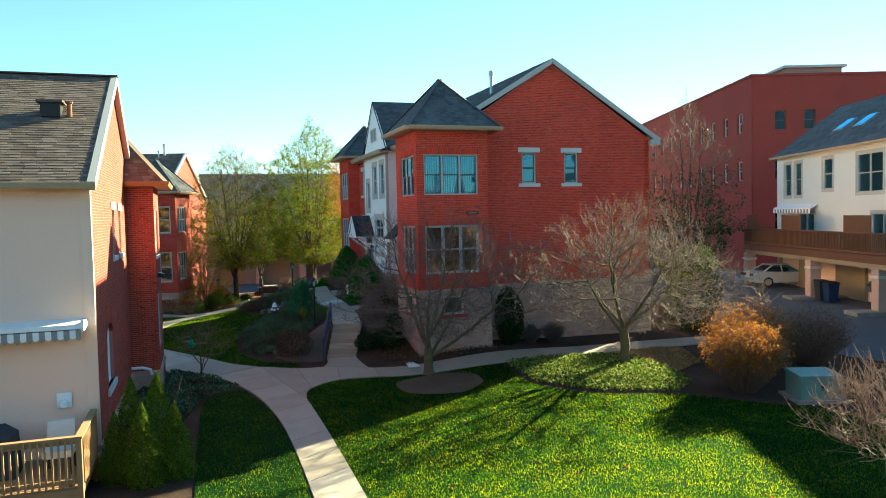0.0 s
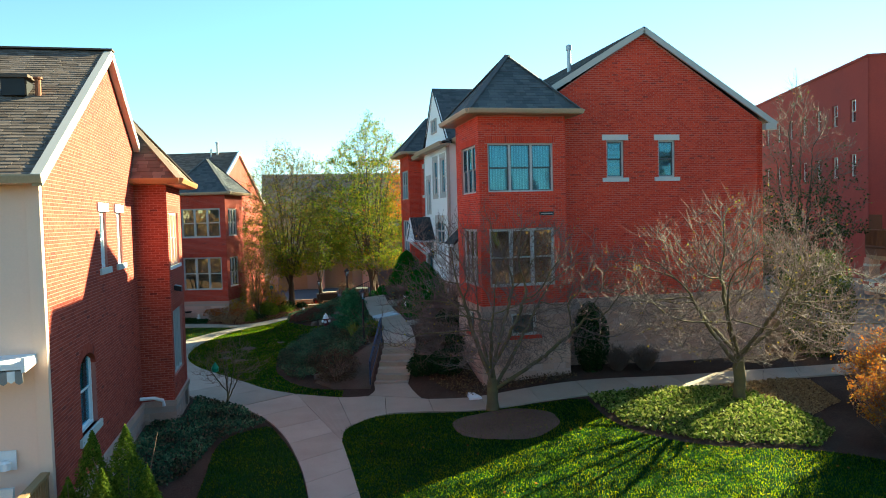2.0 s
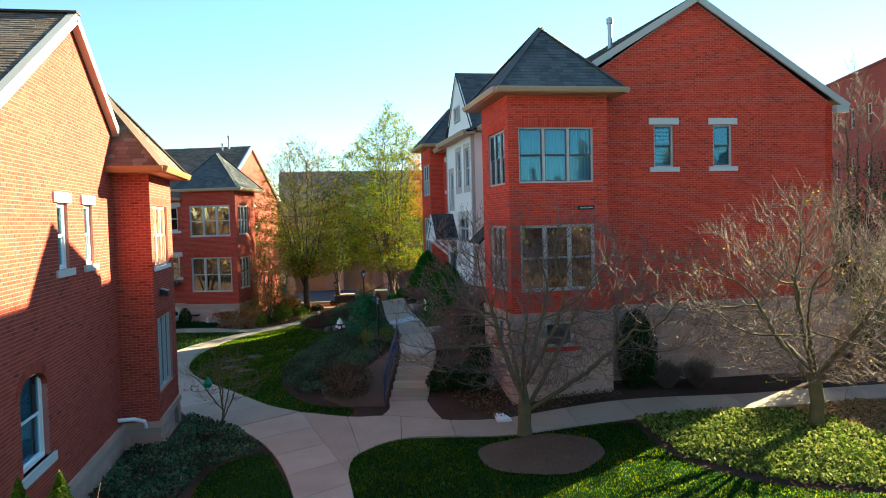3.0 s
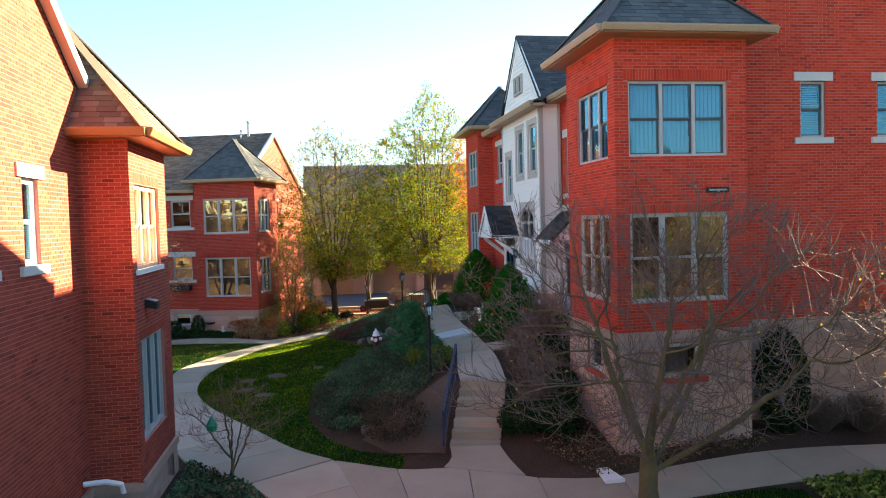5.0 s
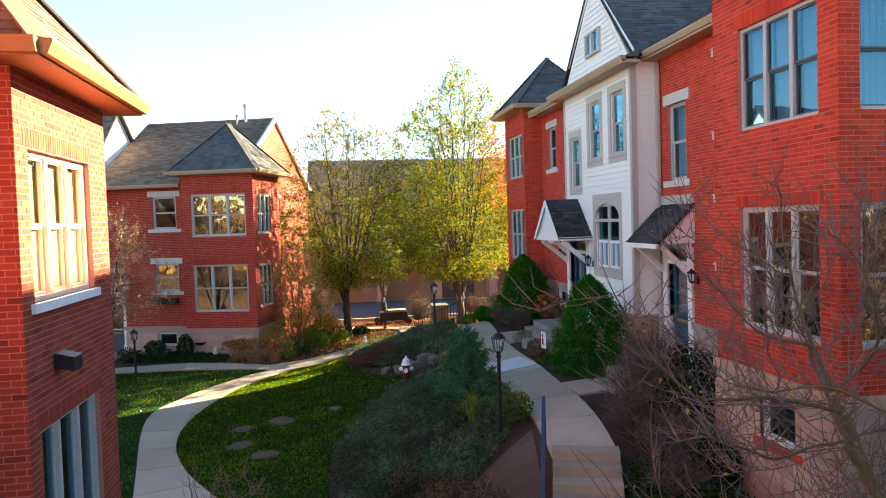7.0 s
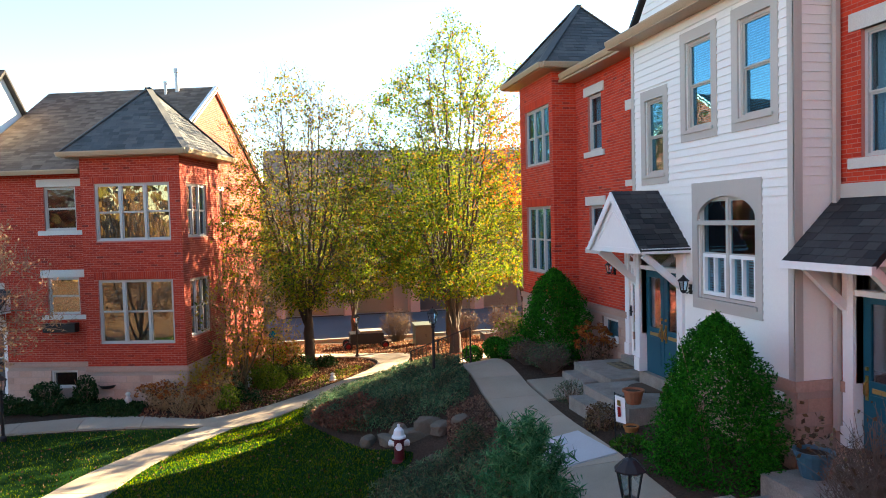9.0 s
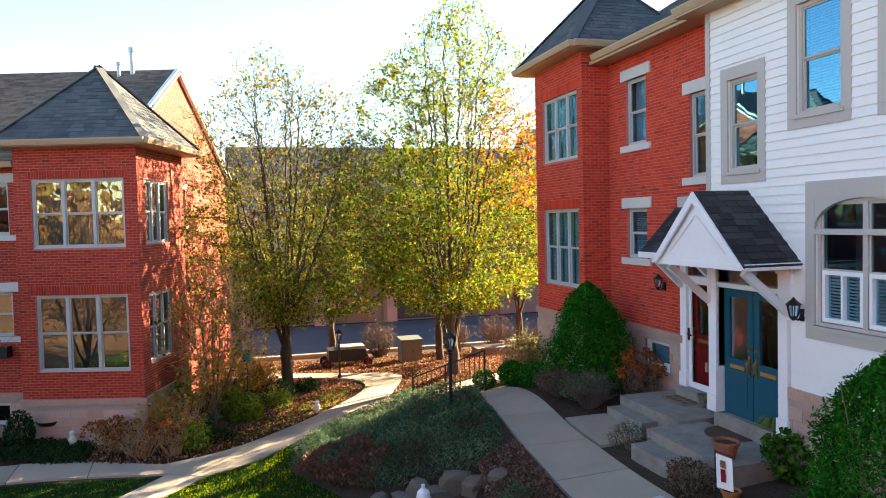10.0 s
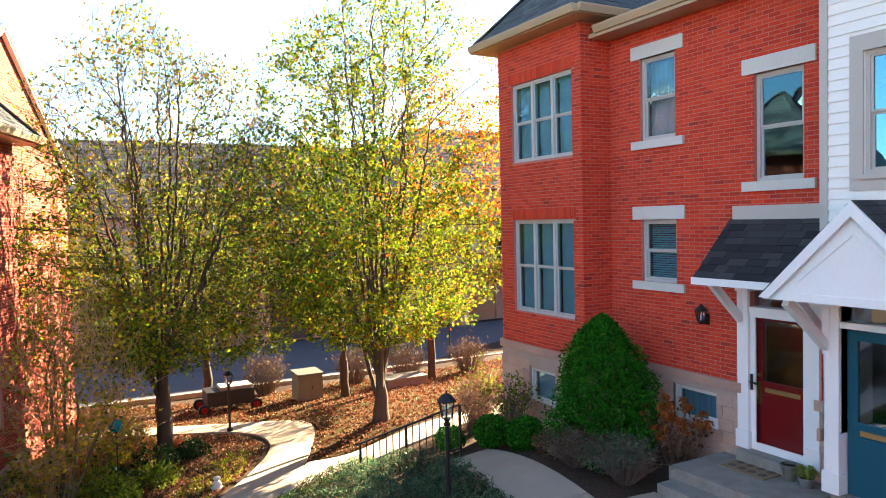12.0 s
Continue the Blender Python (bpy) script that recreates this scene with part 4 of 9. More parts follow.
def boards(wall, face, s0, s1, z0, z1, holes=(), peak=None, pitch=0.138, mat=None, name="clapboard", proud=0.022):
    """Lapped boards, each a part: thick at its lower edge, thin above."""
    z = z0
    top = peak[1] if peak else z1
    while z + pitch * 0.6 < top:
        a, b = s0, s1
        if z + pitch > z1 and peak:
            f = (z + pitch - z1) / (peak[1] - z1)
            if f >= 1:
                break
            a, b = s0 + (peak[0] - s0) * f, s1 + (peak[0] - s1) * f
        for p, q in spans(a, b, [(h[0], h[1]) for h in holes if z < h[3] - 0.02 and z + pitch > h[2] + 0.02]):
            v = [face.at(p, z, 0), face.at(q, z, 0), face.at(q, z, proud), face.at(p, z, proud), face.at(p, z + pitch, 0.004), face.at(q, z + pitch, 0.004)]
            part(name, Mesh().add(v, [(0, 1, 2, 3), (3, 2, 5, 4), (0, 3, 4), (1, 5, 2), (1, 0, 4, 5)]), mat or SIDING, wall)
        z += pitch


frames = [(h[0] - 0.17, h[1] + 0.17, h[2] - 0.17, h[3] + 0.17) for h in bh[:4]]
boards(bay, bayW, 0.0, 4.88, STONE_TOP, BAY_Z, frames + [(1.98, 3.16, 9.9, 10.72), (0.0, 2.0, 1.9, 5.0)], BAY_PEAK)
boards(bay_side, bayS, 0.1, 0.68, STONE_TOP, BAY_Z)
part("corner_board", bayW.block(Mesh(), 4.88, 5.02, STONE_TOP, BAY_Z, 0, 0.035), TRIM, row, "taupe corner board")
part("corner_board", bayS.block(Mesh(), -0.035, 0.1, STONE_TOP, BAY_Z, 0, 0.03), TRIM, row, "taupe corner board")
part("corner_board", bayW.block(Mesh(), -0.02, 0.09, STONE_TOP + 1.9, BAY_Z, 0, 0.035), TRIM, row, "taupe corner board")
for i, (a, b, c, d) in enumerate(bh[:4]):
    window(row, bayW, a, b, c, d, 2 if i == 3 else 1, 0.44 if i == 3 else 0.5, TRIM, GLASS_DARK if i == 3 else GLASS_SKY, "" if i in (0, 3) else "blind", 0.06, sash=TRIM)
    m = Mesh()
    solid_wall(m, bayW, a - 0.17, b + 0.17, c - 0.2, d + 0.2 + (0.06 if i == 3 else 0), [(a, b, c, d)], 0.0, None, 0.03)
    bayW.block(m, a - 0.06, b + 0.06, c - 0.06, c, -0.05, 0.06)
    part("casing", m, TRIM, row, "taupe window casing")
# the arched head and the half shutters of the large bay window
ac_, ar = 3.275, 0.825
arc = [(ac_ - ar * math.cos(math.pi * i / 16), 5.47 + 0.39 * math.sin(math.pi * i / 16)) for i in range(17)]
for side in (0, 1):
    pts = arc[:9] if side == 0 else arc[8:]
    corner = (ac_ - ar - 0.001, 5.88) if side == 0 else (ac_ + ar + 0.001, 5.88)
    poly = [bayW.at(*p, -0.05) for p in pts] + ([bayW.at(ac_, 5.88, -0.05), bayW.at(*corner, -0.05)] if side == 0 else [bayW.at(*corner, -0.05), bayW.at(ac_, 5.88, -0.05)])
    part("spandrel", Mesh().prism(poly, bayW.n * 0.075), TRIM, row, "taupe arched window head")
part("head_rail", bayW.block(Mesh(), 2.45, 4.10, 5.36, 5.44, -0.1, 0.03), TRIM, row)
for a in (2.53, 3.33):
    sh = part("shutter", solid_wall(Mesh(), bayW, a, a + 0.70, 4.12, 4.85, [(a + 0.05, a + 0.33, 4.18, 4.79), (a + 0.37, a + 0.65, 4.18, 4.79)], 0.03, None, -0.14), WHITE, row, "white louvred half shutter")
    for k in range(13):
        z = 4.19 + k * 0.046
        for e in (a + 0.05, a + 0.37):
            part("slat", Mesh().prism([bayW.at(e, z, -0.165), bayW.at(e + 0.28, z, -0.165), bayW.at(e + 0.28, z + 0.03, -0.14), bayW.at(e, z + 0.03, -0.14)], bayW.n * 0.005), WHITE, sh)
window(row, bayW, 2.06, 3.08, 9.97, 10.63, 2, 0, TRIM, GLASS_SKY, "", -0.05)
rake = Mesh()
bp = [bayW.at(-0.1, BAY_Z + 0.2, 0.13), bayW.at(2.55, 12.0, 0.13), bayW.at(5.2, BAY_Z + 0.2, 0.13)]
for a, b in ((bp[0], bp[1]), (bp[1], bp[2])):
    rake.bar(a + Vector((0.1, 0, 0)), b + Vector((0.1, 0, 0)), 0.03, 0.12)
part("rake_board", rake, WHITE, row, "white rake board")
# roof planes
slope = Vector((RIDGE_X - 9.25, 0, RIDGE_Z - EAVE_Z - 0.12))
span_y = NY - GY + 0.35
shingles((9.25, GY - 0.15, EAVE_Z + 0.2), (0, 1, 0), slope + Vector((0, 0, 0.05)), span_y, lambda f: 0.0, lambda f: span_y, SHINGLE_GREY, "shingle_field", row, 31)
shingles((GX1 + 0.42, GY - 0.15, EAVE_Z + 0.05), (0, 1, 0), Vector((RIDGE_X - GX1 - 0.42, 0, RIDGE_Z - EAVE_Z + 0.08)), span_y, lambda f: 0.0, lambda f: span_y, SHINGLE_GREY, "shingle_field", row, 32)
for s, k in ((-1, 41), (1, 42)):
    y_e = 37.65 + s * 2.95
    back = 4.95
    shingles((8.93, y_e - s * 0.25, BAY_Z + 0.14), (1, 0, 0), (0, -s * 2.70, 2.70), back, lambda f: 0.0, lambda f: 0.75 + 3.95 * f, SHINGLE_GREY, "shingle_field", row, k)
trim = Mesh()
ya = GY - 0.14
for a, b in (((9.2, ya, EAVE_Z + 0.04), (RIDGE_X, ya, RIDGE_Z + 0.02)), ((RIDGE_X, ya, RIDGE_Z + 0.02), (GX1 + 0.5, ya, EAVE_Z - 0.1))):
    trim.bar(a, b, 0.07, 0.2)
trim.box((GX1 + 0.05, ya - 0.03, EAVE_Z - 0.28), (GX1 + 0.5, ya + 0.25, EAVE_Z - 0.05))
part("rake_board", trim, TRIM, row, "taupe rake board")
part("ridge_cap", Mesh().bar((RIDGE_X, GY - 0.15, RIDGE_Z + 0.04), (RIDGE_X, NY + 0.2, RIDGE_Z + 0.04), 0.3, 0.04), SHINGLE_GREY, row)
gutter(row, [(9.28, TY1 + 0.3, EAVE_Z + 0.22), (9.28, BY0 - 0.1, EAVE_Z + 0.22)], [(-1, 0, 0)])
gutter(row, [(9.28, BY1 + 0.35, EAVE_Z + 0.3), (9.28, B2Y0 - 0.2, EAVE_Z + 0.3)], [(-1, 0, 0)])
gutter(row, [(8.66, BY0 - 0.4, BAY_Z + 0.05), (8.66, BY1 + 0.4, BAY_Z + 0.05)], [(-1, 0, 0)])
sof = Mesh()
sof.box((9.25, TY1, EAVE_Z + 0.05), (9.75, BY0, EAVE_Z + 0.12)).box((9.25, BY1, EAVE_Z + 0.12), (9.8, B2Y0, EAVE_Z + 0.2)).box((8.6, BY0 - 0.4, BAY_Z - 0.1), (9.05, BY1 + 0.4, BAY_Z - 0.02))
part("soffit", sof, GUTTER, row)
part("vent_pipe", Mesh().lathe([(0.075, 0), (0.075, 1.15), (0.11, 1.15), (0.11, 1.32), (0.04, 1.36)], 12, (12.35, 29.4, 10.9)), STEEL, row, "galvanised flue pipe", smooth=False)
down = Mesh()
down.bar((9.6, BY0 - 0.12, 2.3), (9.6, BY0 - 0.12, EAVE_Z), 0.08)
part("downspout", down, TRIM, row)


# doors, canopies and steps
def panel_door(house, face, s0, s1, z0, z1, paint, glass_low=0.45, handle=BRASS, side=1, name="door"):
    """A door leaf with a tall light, a mail slot and a handle."""
    m = Mesh()
    k = 0.13
    zg = z0 + (z1 - z0) * glass_low
    solid_wall(m, face, s0, s1, z0, z1, [(s0 + k, s1 - k, zg, z1 - k)], 0.15, None, -0.10)
    face.block(m, s0 + k, s1 - k, z0 + 0.2, zg - 0.2, -0.11, -0.09)
    d = part(name, m, paint, house)
    part("pane", face.block(Mesh(), s0 + k, s1 - k, zg, z1 - k, -0.135, -0.125), GLASS, d)
    part("mail_slot", face.block(Mesh(), s0 + k + 0.05, s1 - k - 0.05, zg - 0.16, zg - 0.095, -0.1, -0.075), BRONZE, d, "bronze mail slot")
    hs = s1 - 0.07 if side > 0 else s0 + 0.07
    hm = Mesh()
    face.block(hm, hs - 0.025, hs + 0.025, z0 + 0.72, z0 + 1.08, -0.1, -0.085)
    hm.tube([face.at(hs, z0 + 0.78, -0.09), face.at(hs, z0 + 0.82, -0.045), face.at(hs, z0 + 0.95, -0.04), face.at(hs, z0 + 1.02, -0.09)], [0.012, 0.014, 0.014, 0.012], 6)
    part("handle", hm, handle, d, "brass handle with a thumb latch")
    part("lock", Mesh().tube([face.at(hs, z0 + 1.18, -0.1), face.at(hs, z0 + 1.18, -0.075)], [0.032, 0.028], 10), handle, d)
    return d


def surround(house, face, s0, s1, z0, z1, post=0.2, transom=0.3):
    """White posts, head and transom round a doorway."""
    m = Mesh()
    for a in (s0 - post, s1):
        face.block(m, a, a + post, z0, z1, -0.2, 0.06)
        face.block(m, a - 0.02, a + post + 0.02, z0, z0 + 0.28, -0.2, 0.085)
        face.block(m, a - 0.02, a + post + 0.02, z1 - 0.1, z1, -0.2, 0.085)
    face.block(m, s0, s1, z1 - 0.05, z1 + 0.12, -0.2, 0.06)
    face.block(m, s0, s1, z1 - transom - 0.12, z1 - transom - 0.04, -0.2, 0.03)
    w = part("door_surround", m, WHITE, house, "white painted door surround")
    part("transom_pane", face.block(Mesh(), s0, s1, z1 - transom - 0.04, z1 - 0.05, -0.12, -0.11), GLASS, w)
    return w


def brace(face, s, z, reach=0.75, drop=0.7):
    m = Mesh()
    m.bar(face.at(s, z - drop, 0.06), face.at(s, z - 0.05, reach), 0.09, 0.12)
    face.block(m, s - 0.05, s + 0.05, z - drop - 0.1, z, 0.0, 0.07)
    return m


def shed_canopy(house, face, s0, s1, z_low, z_high, reach=0.95):
    low, high = face.at(s0, z_low, reach), face.at(s0, z_high, 0.03)
    r = part("canopy", Mesh().prism([face.at(s0 + 0.03, z_low, reach - 0.04), face.at(s0 + 0.03, z_low, 0.0), face.at(s0 + 0.03, z_high - 0.06, 0.0)], face.u * (s1 - s0 - 0.06)), WHITE, house, "white shed canopy with dark shingles")
    shingles(low, face.u, high - low, s1 - s0, lambda f: 0.0, lambda f: s1 - s0, SHINGLE_DARK, "shingle_field", house, 51)
    part("flashing", face.block(Mesh(), s0 + 0.05, s1 - 0.05, z_high - 0.03, z_high + 0.2, 0.0, 0.05), TRIM, r, "grey flashing")
    part("fascia", face.block(Mesh(), s0 - 0.02, s1 + 0.02, z_low - 0.1, z_low + 0.01, reach - 0.05, reach + 0.02), WHITE, r)
    for s in (s0 + 0.2, s1 - 0.2):
        part("brace", brace(face, s, z_low), WHITE, r)


surround(row, rW1, d1[0], d1[1], d1[2], d1[3])
panel_door(row, rW1, d1[0] + 0.02, d1[1] - 0.02, d1[2], d1[3] - 0.4, TEAL)
shed_canopy(row, rW1, 3.65, 5.3, 4.85, 5.75)
surround(row, rW2, d2[0], d2[1], d2[2], d2[3])
panel_door(row, rW2, d2[0] + 0.02, d2[1] - 0.02, d2[2], d2[3] - 0.42, RED_DOOR, 0.5)
storm = Mesh()
solid_wall(storm, rW2, d2[0], d2[1], d2[2], d2[3] - 0.4, [(d2[0] + 0.09, d2[1] - 0.09, d2[2] + 0.12, d2[3] - 0.5)], 0.03, None, 0.0)
sd = part("storm_door", storm, WHITE, row, "white framed glass storm door")
lev = Mesh().bar(rW2.at(d2[1] - 0.045, d2[2] + 0.95, 0.03), rW2.at(d2[1] - 0.045, d2[2] + 1.2, 0.03), 0.03).bar(rW2.at(d2[1] - 0.16, d2[2] + 1.06, 0.05), rW2.at(d2[1] - 0.03, d2[2] + 1.08, 0.05), 0.025)
part("lever", lev, IRON, sd, "dark lever handle")
part("pane", rW2.block(Mesh(), d2[0] + 0.09, d2[1] - 0.09, d2[2] + 0.12, d2[3] - 0.5, -0.018, -0.012), GLASS_CLEAR, sd).visible_shadow = False
shed_canopy(row, rW2, 0.3, 2.05, 4.95, 5.85, 0.9)
surround(row, bayW, door_hole[0], door_hole[1], door_hole[2], door_hole[3])
panel_door(row, bayW, 0.27, 0.99, 2.25, 4.4, TEAL, 0.45, side=1)
panel_door(row, bayW, 1.01, 1.73, 2.25, 4.4, TEAL, 0.45, side=-1)
# the gabled canopy over the twin doors
GC0, GC1, GCZ, GCT, GCR = -0.1, 2.15, 4.95, 6.02, 1.0
c = part("canopy", Mesh().prism([bayW.at(GC0 + 0.04, GCZ, GCR - 0.12), bayW.at(GC1 - 0.04, GCZ, GCR - 0.12), bayW.at((GC0 + GC1) / 2, GCT - 0.04, GCR - 0.12)], bayW.n * 0.1), WHITE, row, "white gabled canopy front")
for sgn, e in ((1, GC0), (-1, GC1)):
    lo, hi = bayW.at(e - 0.06 * sgn, GCZ - 0.04, 0.0), bayW.at((GC0 + GC1) / 2, GCT + 0.03, 0.0)
    shingles(lo, bayW.n, hi - lo, 1.02, lambda f: 0.0, lambda f: 1.02, SHINGLE_DARK, "shingle_field", row, 61)
    mid = (GC0 + GC1) / 2 - 0.001 * sgn
    part("rake_board", Mesh().prism([bayW.at(s, z, GCR + 0.02) for s, z in ((e - 0.07 * sgn, GCZ - 0.08), (e + 0.08 * sgn, GCZ - 0.08), (mid, GCT - 0.15), (mid, GCT + 0.02))], bayW.n * 0.035), WHITE, c)
    part("panel_moulding", Mesh().bar(bayW.at(e + 0.42 * sgn, GCZ + 0.14, GCR - 0.012), bayW.at(mid - 0.02 * sgn, GCT - 0.36, GCR - 0.012), 0.02, 0.025), WHITE, c)
    part("fascia", bayW.block(Mesh(), min(e, e - 0.05 * sgn), max(e, e - 0.05 * sgn), GCZ - 0.1, GCZ, 0, GCR), WHITE, c)
part("beam", bayW.block(Mesh(), GC0, GC1, GCZ - 0.1, GCZ, GCR - 0.12, GCR), WHITE, c)
for s in (0.08, 1.98):
    part("brace", brace(bayW, s, GCZ - 0.08, 0.85), WHITE, c)


def wall_lantern(face, s, z):
    """A black carriage lantern on a bracket."""
    ob = thing("wall_lantern", face.at(s, z, 0.0), "black carriage lantern with clear panes on the wall", "wall lamp", "lanterns by the doors")
    m = Mesh()
    m.lathe([(0.05, 0), (0.05, 0.02)], 10, face.at(s, z - 0.02, 0.02))
    face.block(m, s - 0.04, s + 0.04, z - 0.12, z + 0.06, 0.0, 0.03)
    m.tube([face.at(s, z - 0.05, 0.02), face.at(s, z - 0.1, 0.1), face.at(s, z - 0.06, 0.17)], [0.012] * 3, 6)
    part("bracket", m, IRON, ob)
    c = face.at(s, z - 0.06, 0.17)
    part("cap", Mesh().lathe([(0.012, 0.30), (0.03, 0.27), (0.11, 0.20), (0.11, 0.19)], 8, c), IRON, ob)
    part("base", Mesh().lathe([(0.02, -0.04), (0.06, 0.0), (0.06, 0.02)], 8, c), IRON, ob)
    part("lens", Mesh().lathe([(0.055, 0.02), (0.09, 0.19)], 6, c), GLASS, ob, "clear lantern panes")
    posts = Mesh()
    for k in range(6):
        a = math.pi * k / 3
        posts.bar(c + Vector((0.058 * math.cos(a), 0.058 * math.sin(a), 0.02)), c + Vector((0.093 * math.cos(a), 0.093 * math.sin(a), 0.19)), 0.012)
    part("cage", posts, IRON, ob)


wall_lantern(rW2, 2.55, 4.2)
wall_lantern(bayW, 2.2, 4.2)
wall_lantern(rW1, 3.55, 4.05)

# a pent of shingles over the white bay's eave
part("pent", Mesh().prism([(8.64, BY0 - 0.38, BAY_Z + 0.06), (9.02, BY0 - 0.38, BAY_Z + 0.06), (9.02, BY0 - 0.38, BAY_Z + 0.2)], (0, BY1 - BY0 + 0.76, 0)), SHINGLE_GREY, row)


# ---- the house with the cream siding and the deck ----
lh = thing("townhouse", (-2.3, 23, 0.3), "brick and cream siding townhouse with a brown shingle roof", "house")
LX, LY0, LY1, LE, LP = -2.3, 17.8, 28.1, 6.85, (23.3, 10.15)
lE = Face((LX, LY0), (0, 1), (1, 0))
lho = [(4.2, 4.82, 5.05, 6.35), (5.92, 6.52, 5.05, 6.35), (1.96, 3.22, 1.80, 3.38)]
brick_wall(lh, lE, 0, LY1 - LY0, 0.95, LE, lho, (LP[0] - LY0, LP[1]), hero=(4.5, 8.4, 3.0, 6.6), seed=71, mat=BRICK_ORANGE)
stone_wall(lh, lE, 0, LY1 - LY0, -0.2, 0.95, (), seed=21)
for a, b, c, d in lho[:2]:
    window(lh, lE, a, b, c, d, 1, 0.5, WHITE, GLASS_DARK, "blind", 0.09)
    stone_trim(lh, lE, a, b, c, d, 0.2, 0.14, 0.2)
window(lh, lE, *lho[2], 1, 0.5, WHITE, GLASS_DARK, "curtain", 0.12)
stone_trim(lh, lE, *lho[2], 0, 0.16, 0.22)
# the segmental brick arch over the large window
aw0, aw1, az0, az1 = lho[2][0], lho[2][1], 3.08, 3.38
ahead = [(aw0 + (aw1 - aw0) * (1 - math.cos(math.pi * k / 12)) / 2, az0 + (az1 - az0) * math.sin(math.pi * k / 12)) for k in range(13)]
for sl, corner in ((slice(0, 7), aw0), (slice(6, 13), aw1)):
    edge = [lE.at(*p, -0.24) for p in ahead[sl]]
    edge += [lE.at((aw0 + aw1) / 2, az1 + 0.002, -0.24), lE.at(corner, az1 + 0.002, -0.24)] if corner == aw0 else [lE.at(corner, az1 + 0.002, -0.24)]
    part("spandrel", Mesh().prism(edge, lE.n * 0.243), BRICK_ORANGE, lh, "red brick arch spandrel")
for k in range(18):
    a0, a1 = math.pi * (k + 0.06) / 18, math.pi * (k + 0.94) / 18
    q = []
    for a, grow_out in ((a0, 0.0), (a1, 0.0), (a1, 0.19), (a0, 0.19)):
        q.append(lE.at((aw0 + aw1) / 2 - ((aw1 - aw0) / 2 + grow_out * 0.8) * math.cos(a), az0 + (az1 - az0 + grow_out) * math.sin(a), 0.0))
    part("voussoir", Mesh().prism(q, lE.n * 0.012), BRICK_ORANGE, lh)
lS = Face((-13.5, LY0), (1, 0), (0, -1))
lw = part("wall", solid_wall(Mesh(), lS, 0, 11.2, 0.0, LE), CREAM, lh, "cream clapboard wall")
boards(lw, lS, 0, 11.0, 0.6, LE, (), None, 0.14, CREAM)
part("corner_board", lS.block(lE.block(Mesh(), -0.04, 0.10, 0.4, LE, 0, 0.02), 11.0, 11.22, 0.4, LE, 0, 0.035), CREAM, lh, "cream corner board")
part("wall", solid_wall(Mesh(), Face((-13.5, LY1), (1, 0), (0, 1)), 0, 11.2, 0.0, LE), MORTAR, lh)
part("wall", solid_wall(Mesh(), Face((-13.5, LY0), (0, 1), (-1, 0)), 0, LY1 - LY0, 0.0, LE, (), 0.25, (LP[0] - LY0, LP[1])), CREAM, lh)
rl = LP[0] - LY0 + 0.42
shingles((-13.7, LY0 - 0.42, LE + 0.02), (1, 0, 0), (0, rl, LP[1] - LE + 0.1), 11.5, lambda f: 0.0, lambda f: 11.52, SHINGLE_BROWN, "shingle_field", lh, 72)
shingles((-13.7, LY1 + 0.42, LE + 0.02), (1, 0, 0), (0, -(LY1 + 0.42 - LP[0]), LP[1] - LE + 0.1), 11.5, lambda f: 0.0, lambda f: 11.52, SHINGLE_BROWN, "shingle_field", lh, 73)
rk = Mesh()
rk.bar((LX + 0.1, LY0 - 0.42, LE - 0.06), (LX + 0.1, LP[0], LP[1] + 0.03), 0.16, 0.2)
rk.bar((LX + 0.1, LP[0], LP[1] + 0.03), (LX + 0.1, LY1 + 0.42, LE - 0.06), 0.16, 0.2)
part("rake_board", rk, TRIM, lh, "pale rake board")
part("ridge_cap", Mesh().bar((-13.7, LP[0], LP[1] + 0.12), (LX + 0.2, LP[0], LP[1] + 0.12), 0.3, 0.04), SHINGLE_BROWN, lh)
gutter(lh, [(-13.7, LY0 - 0.42, LE + 0.02), (LX + 0.2, LY0 - 0.42, LE + 0.02)], [(0, -1, 0)])
part("soffit", Mesh().box((-13.7, LY0 - 0.42, LE - 0.1), (LX, LY0, LE - 0.05)), CREAM, lh)
# its tower
QX0, QX1, QY0, QY1, QZ = -4.5, -1.43, 26.1, 29.0, 7.15
qS = Face((LX, QY0), (1, 0), (0, -1))
qE = Face((QX1, QY0), (0, 1), (1, 0))
qN = Face((QX0, QY1), (1, 0), (0, 1))
qo = [(0.30, 2.2, 4.8, 6.38), (0.30, 2.2, 1.58, 3.48)]
brick_wall(lh, qS, 0, QX1 - LX, 0.95, QZ, hero=(-0.1, 1.1, 1, 7.2), seed=74, mat=BRICK_ORANGE)
brick_wall(lh, qE, 0, QY1 - QY0, 0.95, QZ, qo, soldiers=[(0.2, 2.3, 6.38), (0.2, 2.3, 3.48)], hero=(0, 3, 1, 7.2), seed=75, mat=BRICK_ORANGE)
brick_wall(lh, qN, 0, QX1 - QX0, 0.95, QZ, seed=76, mat=BRICK_ORANGE)
stone_wall(lh, qS, 0, QX1 - LX, -0.2, 0.95, (), seed=22)
stone_wall(lh, qE, 0, QY1 - QY0, -0.2, 0.95, [(1.9, 2.5, 0.2, 0.72)], seed=23)
window(lh, qE, *qo[0], 3, 0.5, CREAM, GLASS_CLEAR, "shade", 0.09)
window(lh, qE, *qo[1], 3, 0, FRAME, GLASS_DARK, "", 0.09)
part("sill", qE.block(Mesh(), 0.2, 2.3, 4.7, 4.8, -0.1, 0.05), WHITE, lh)
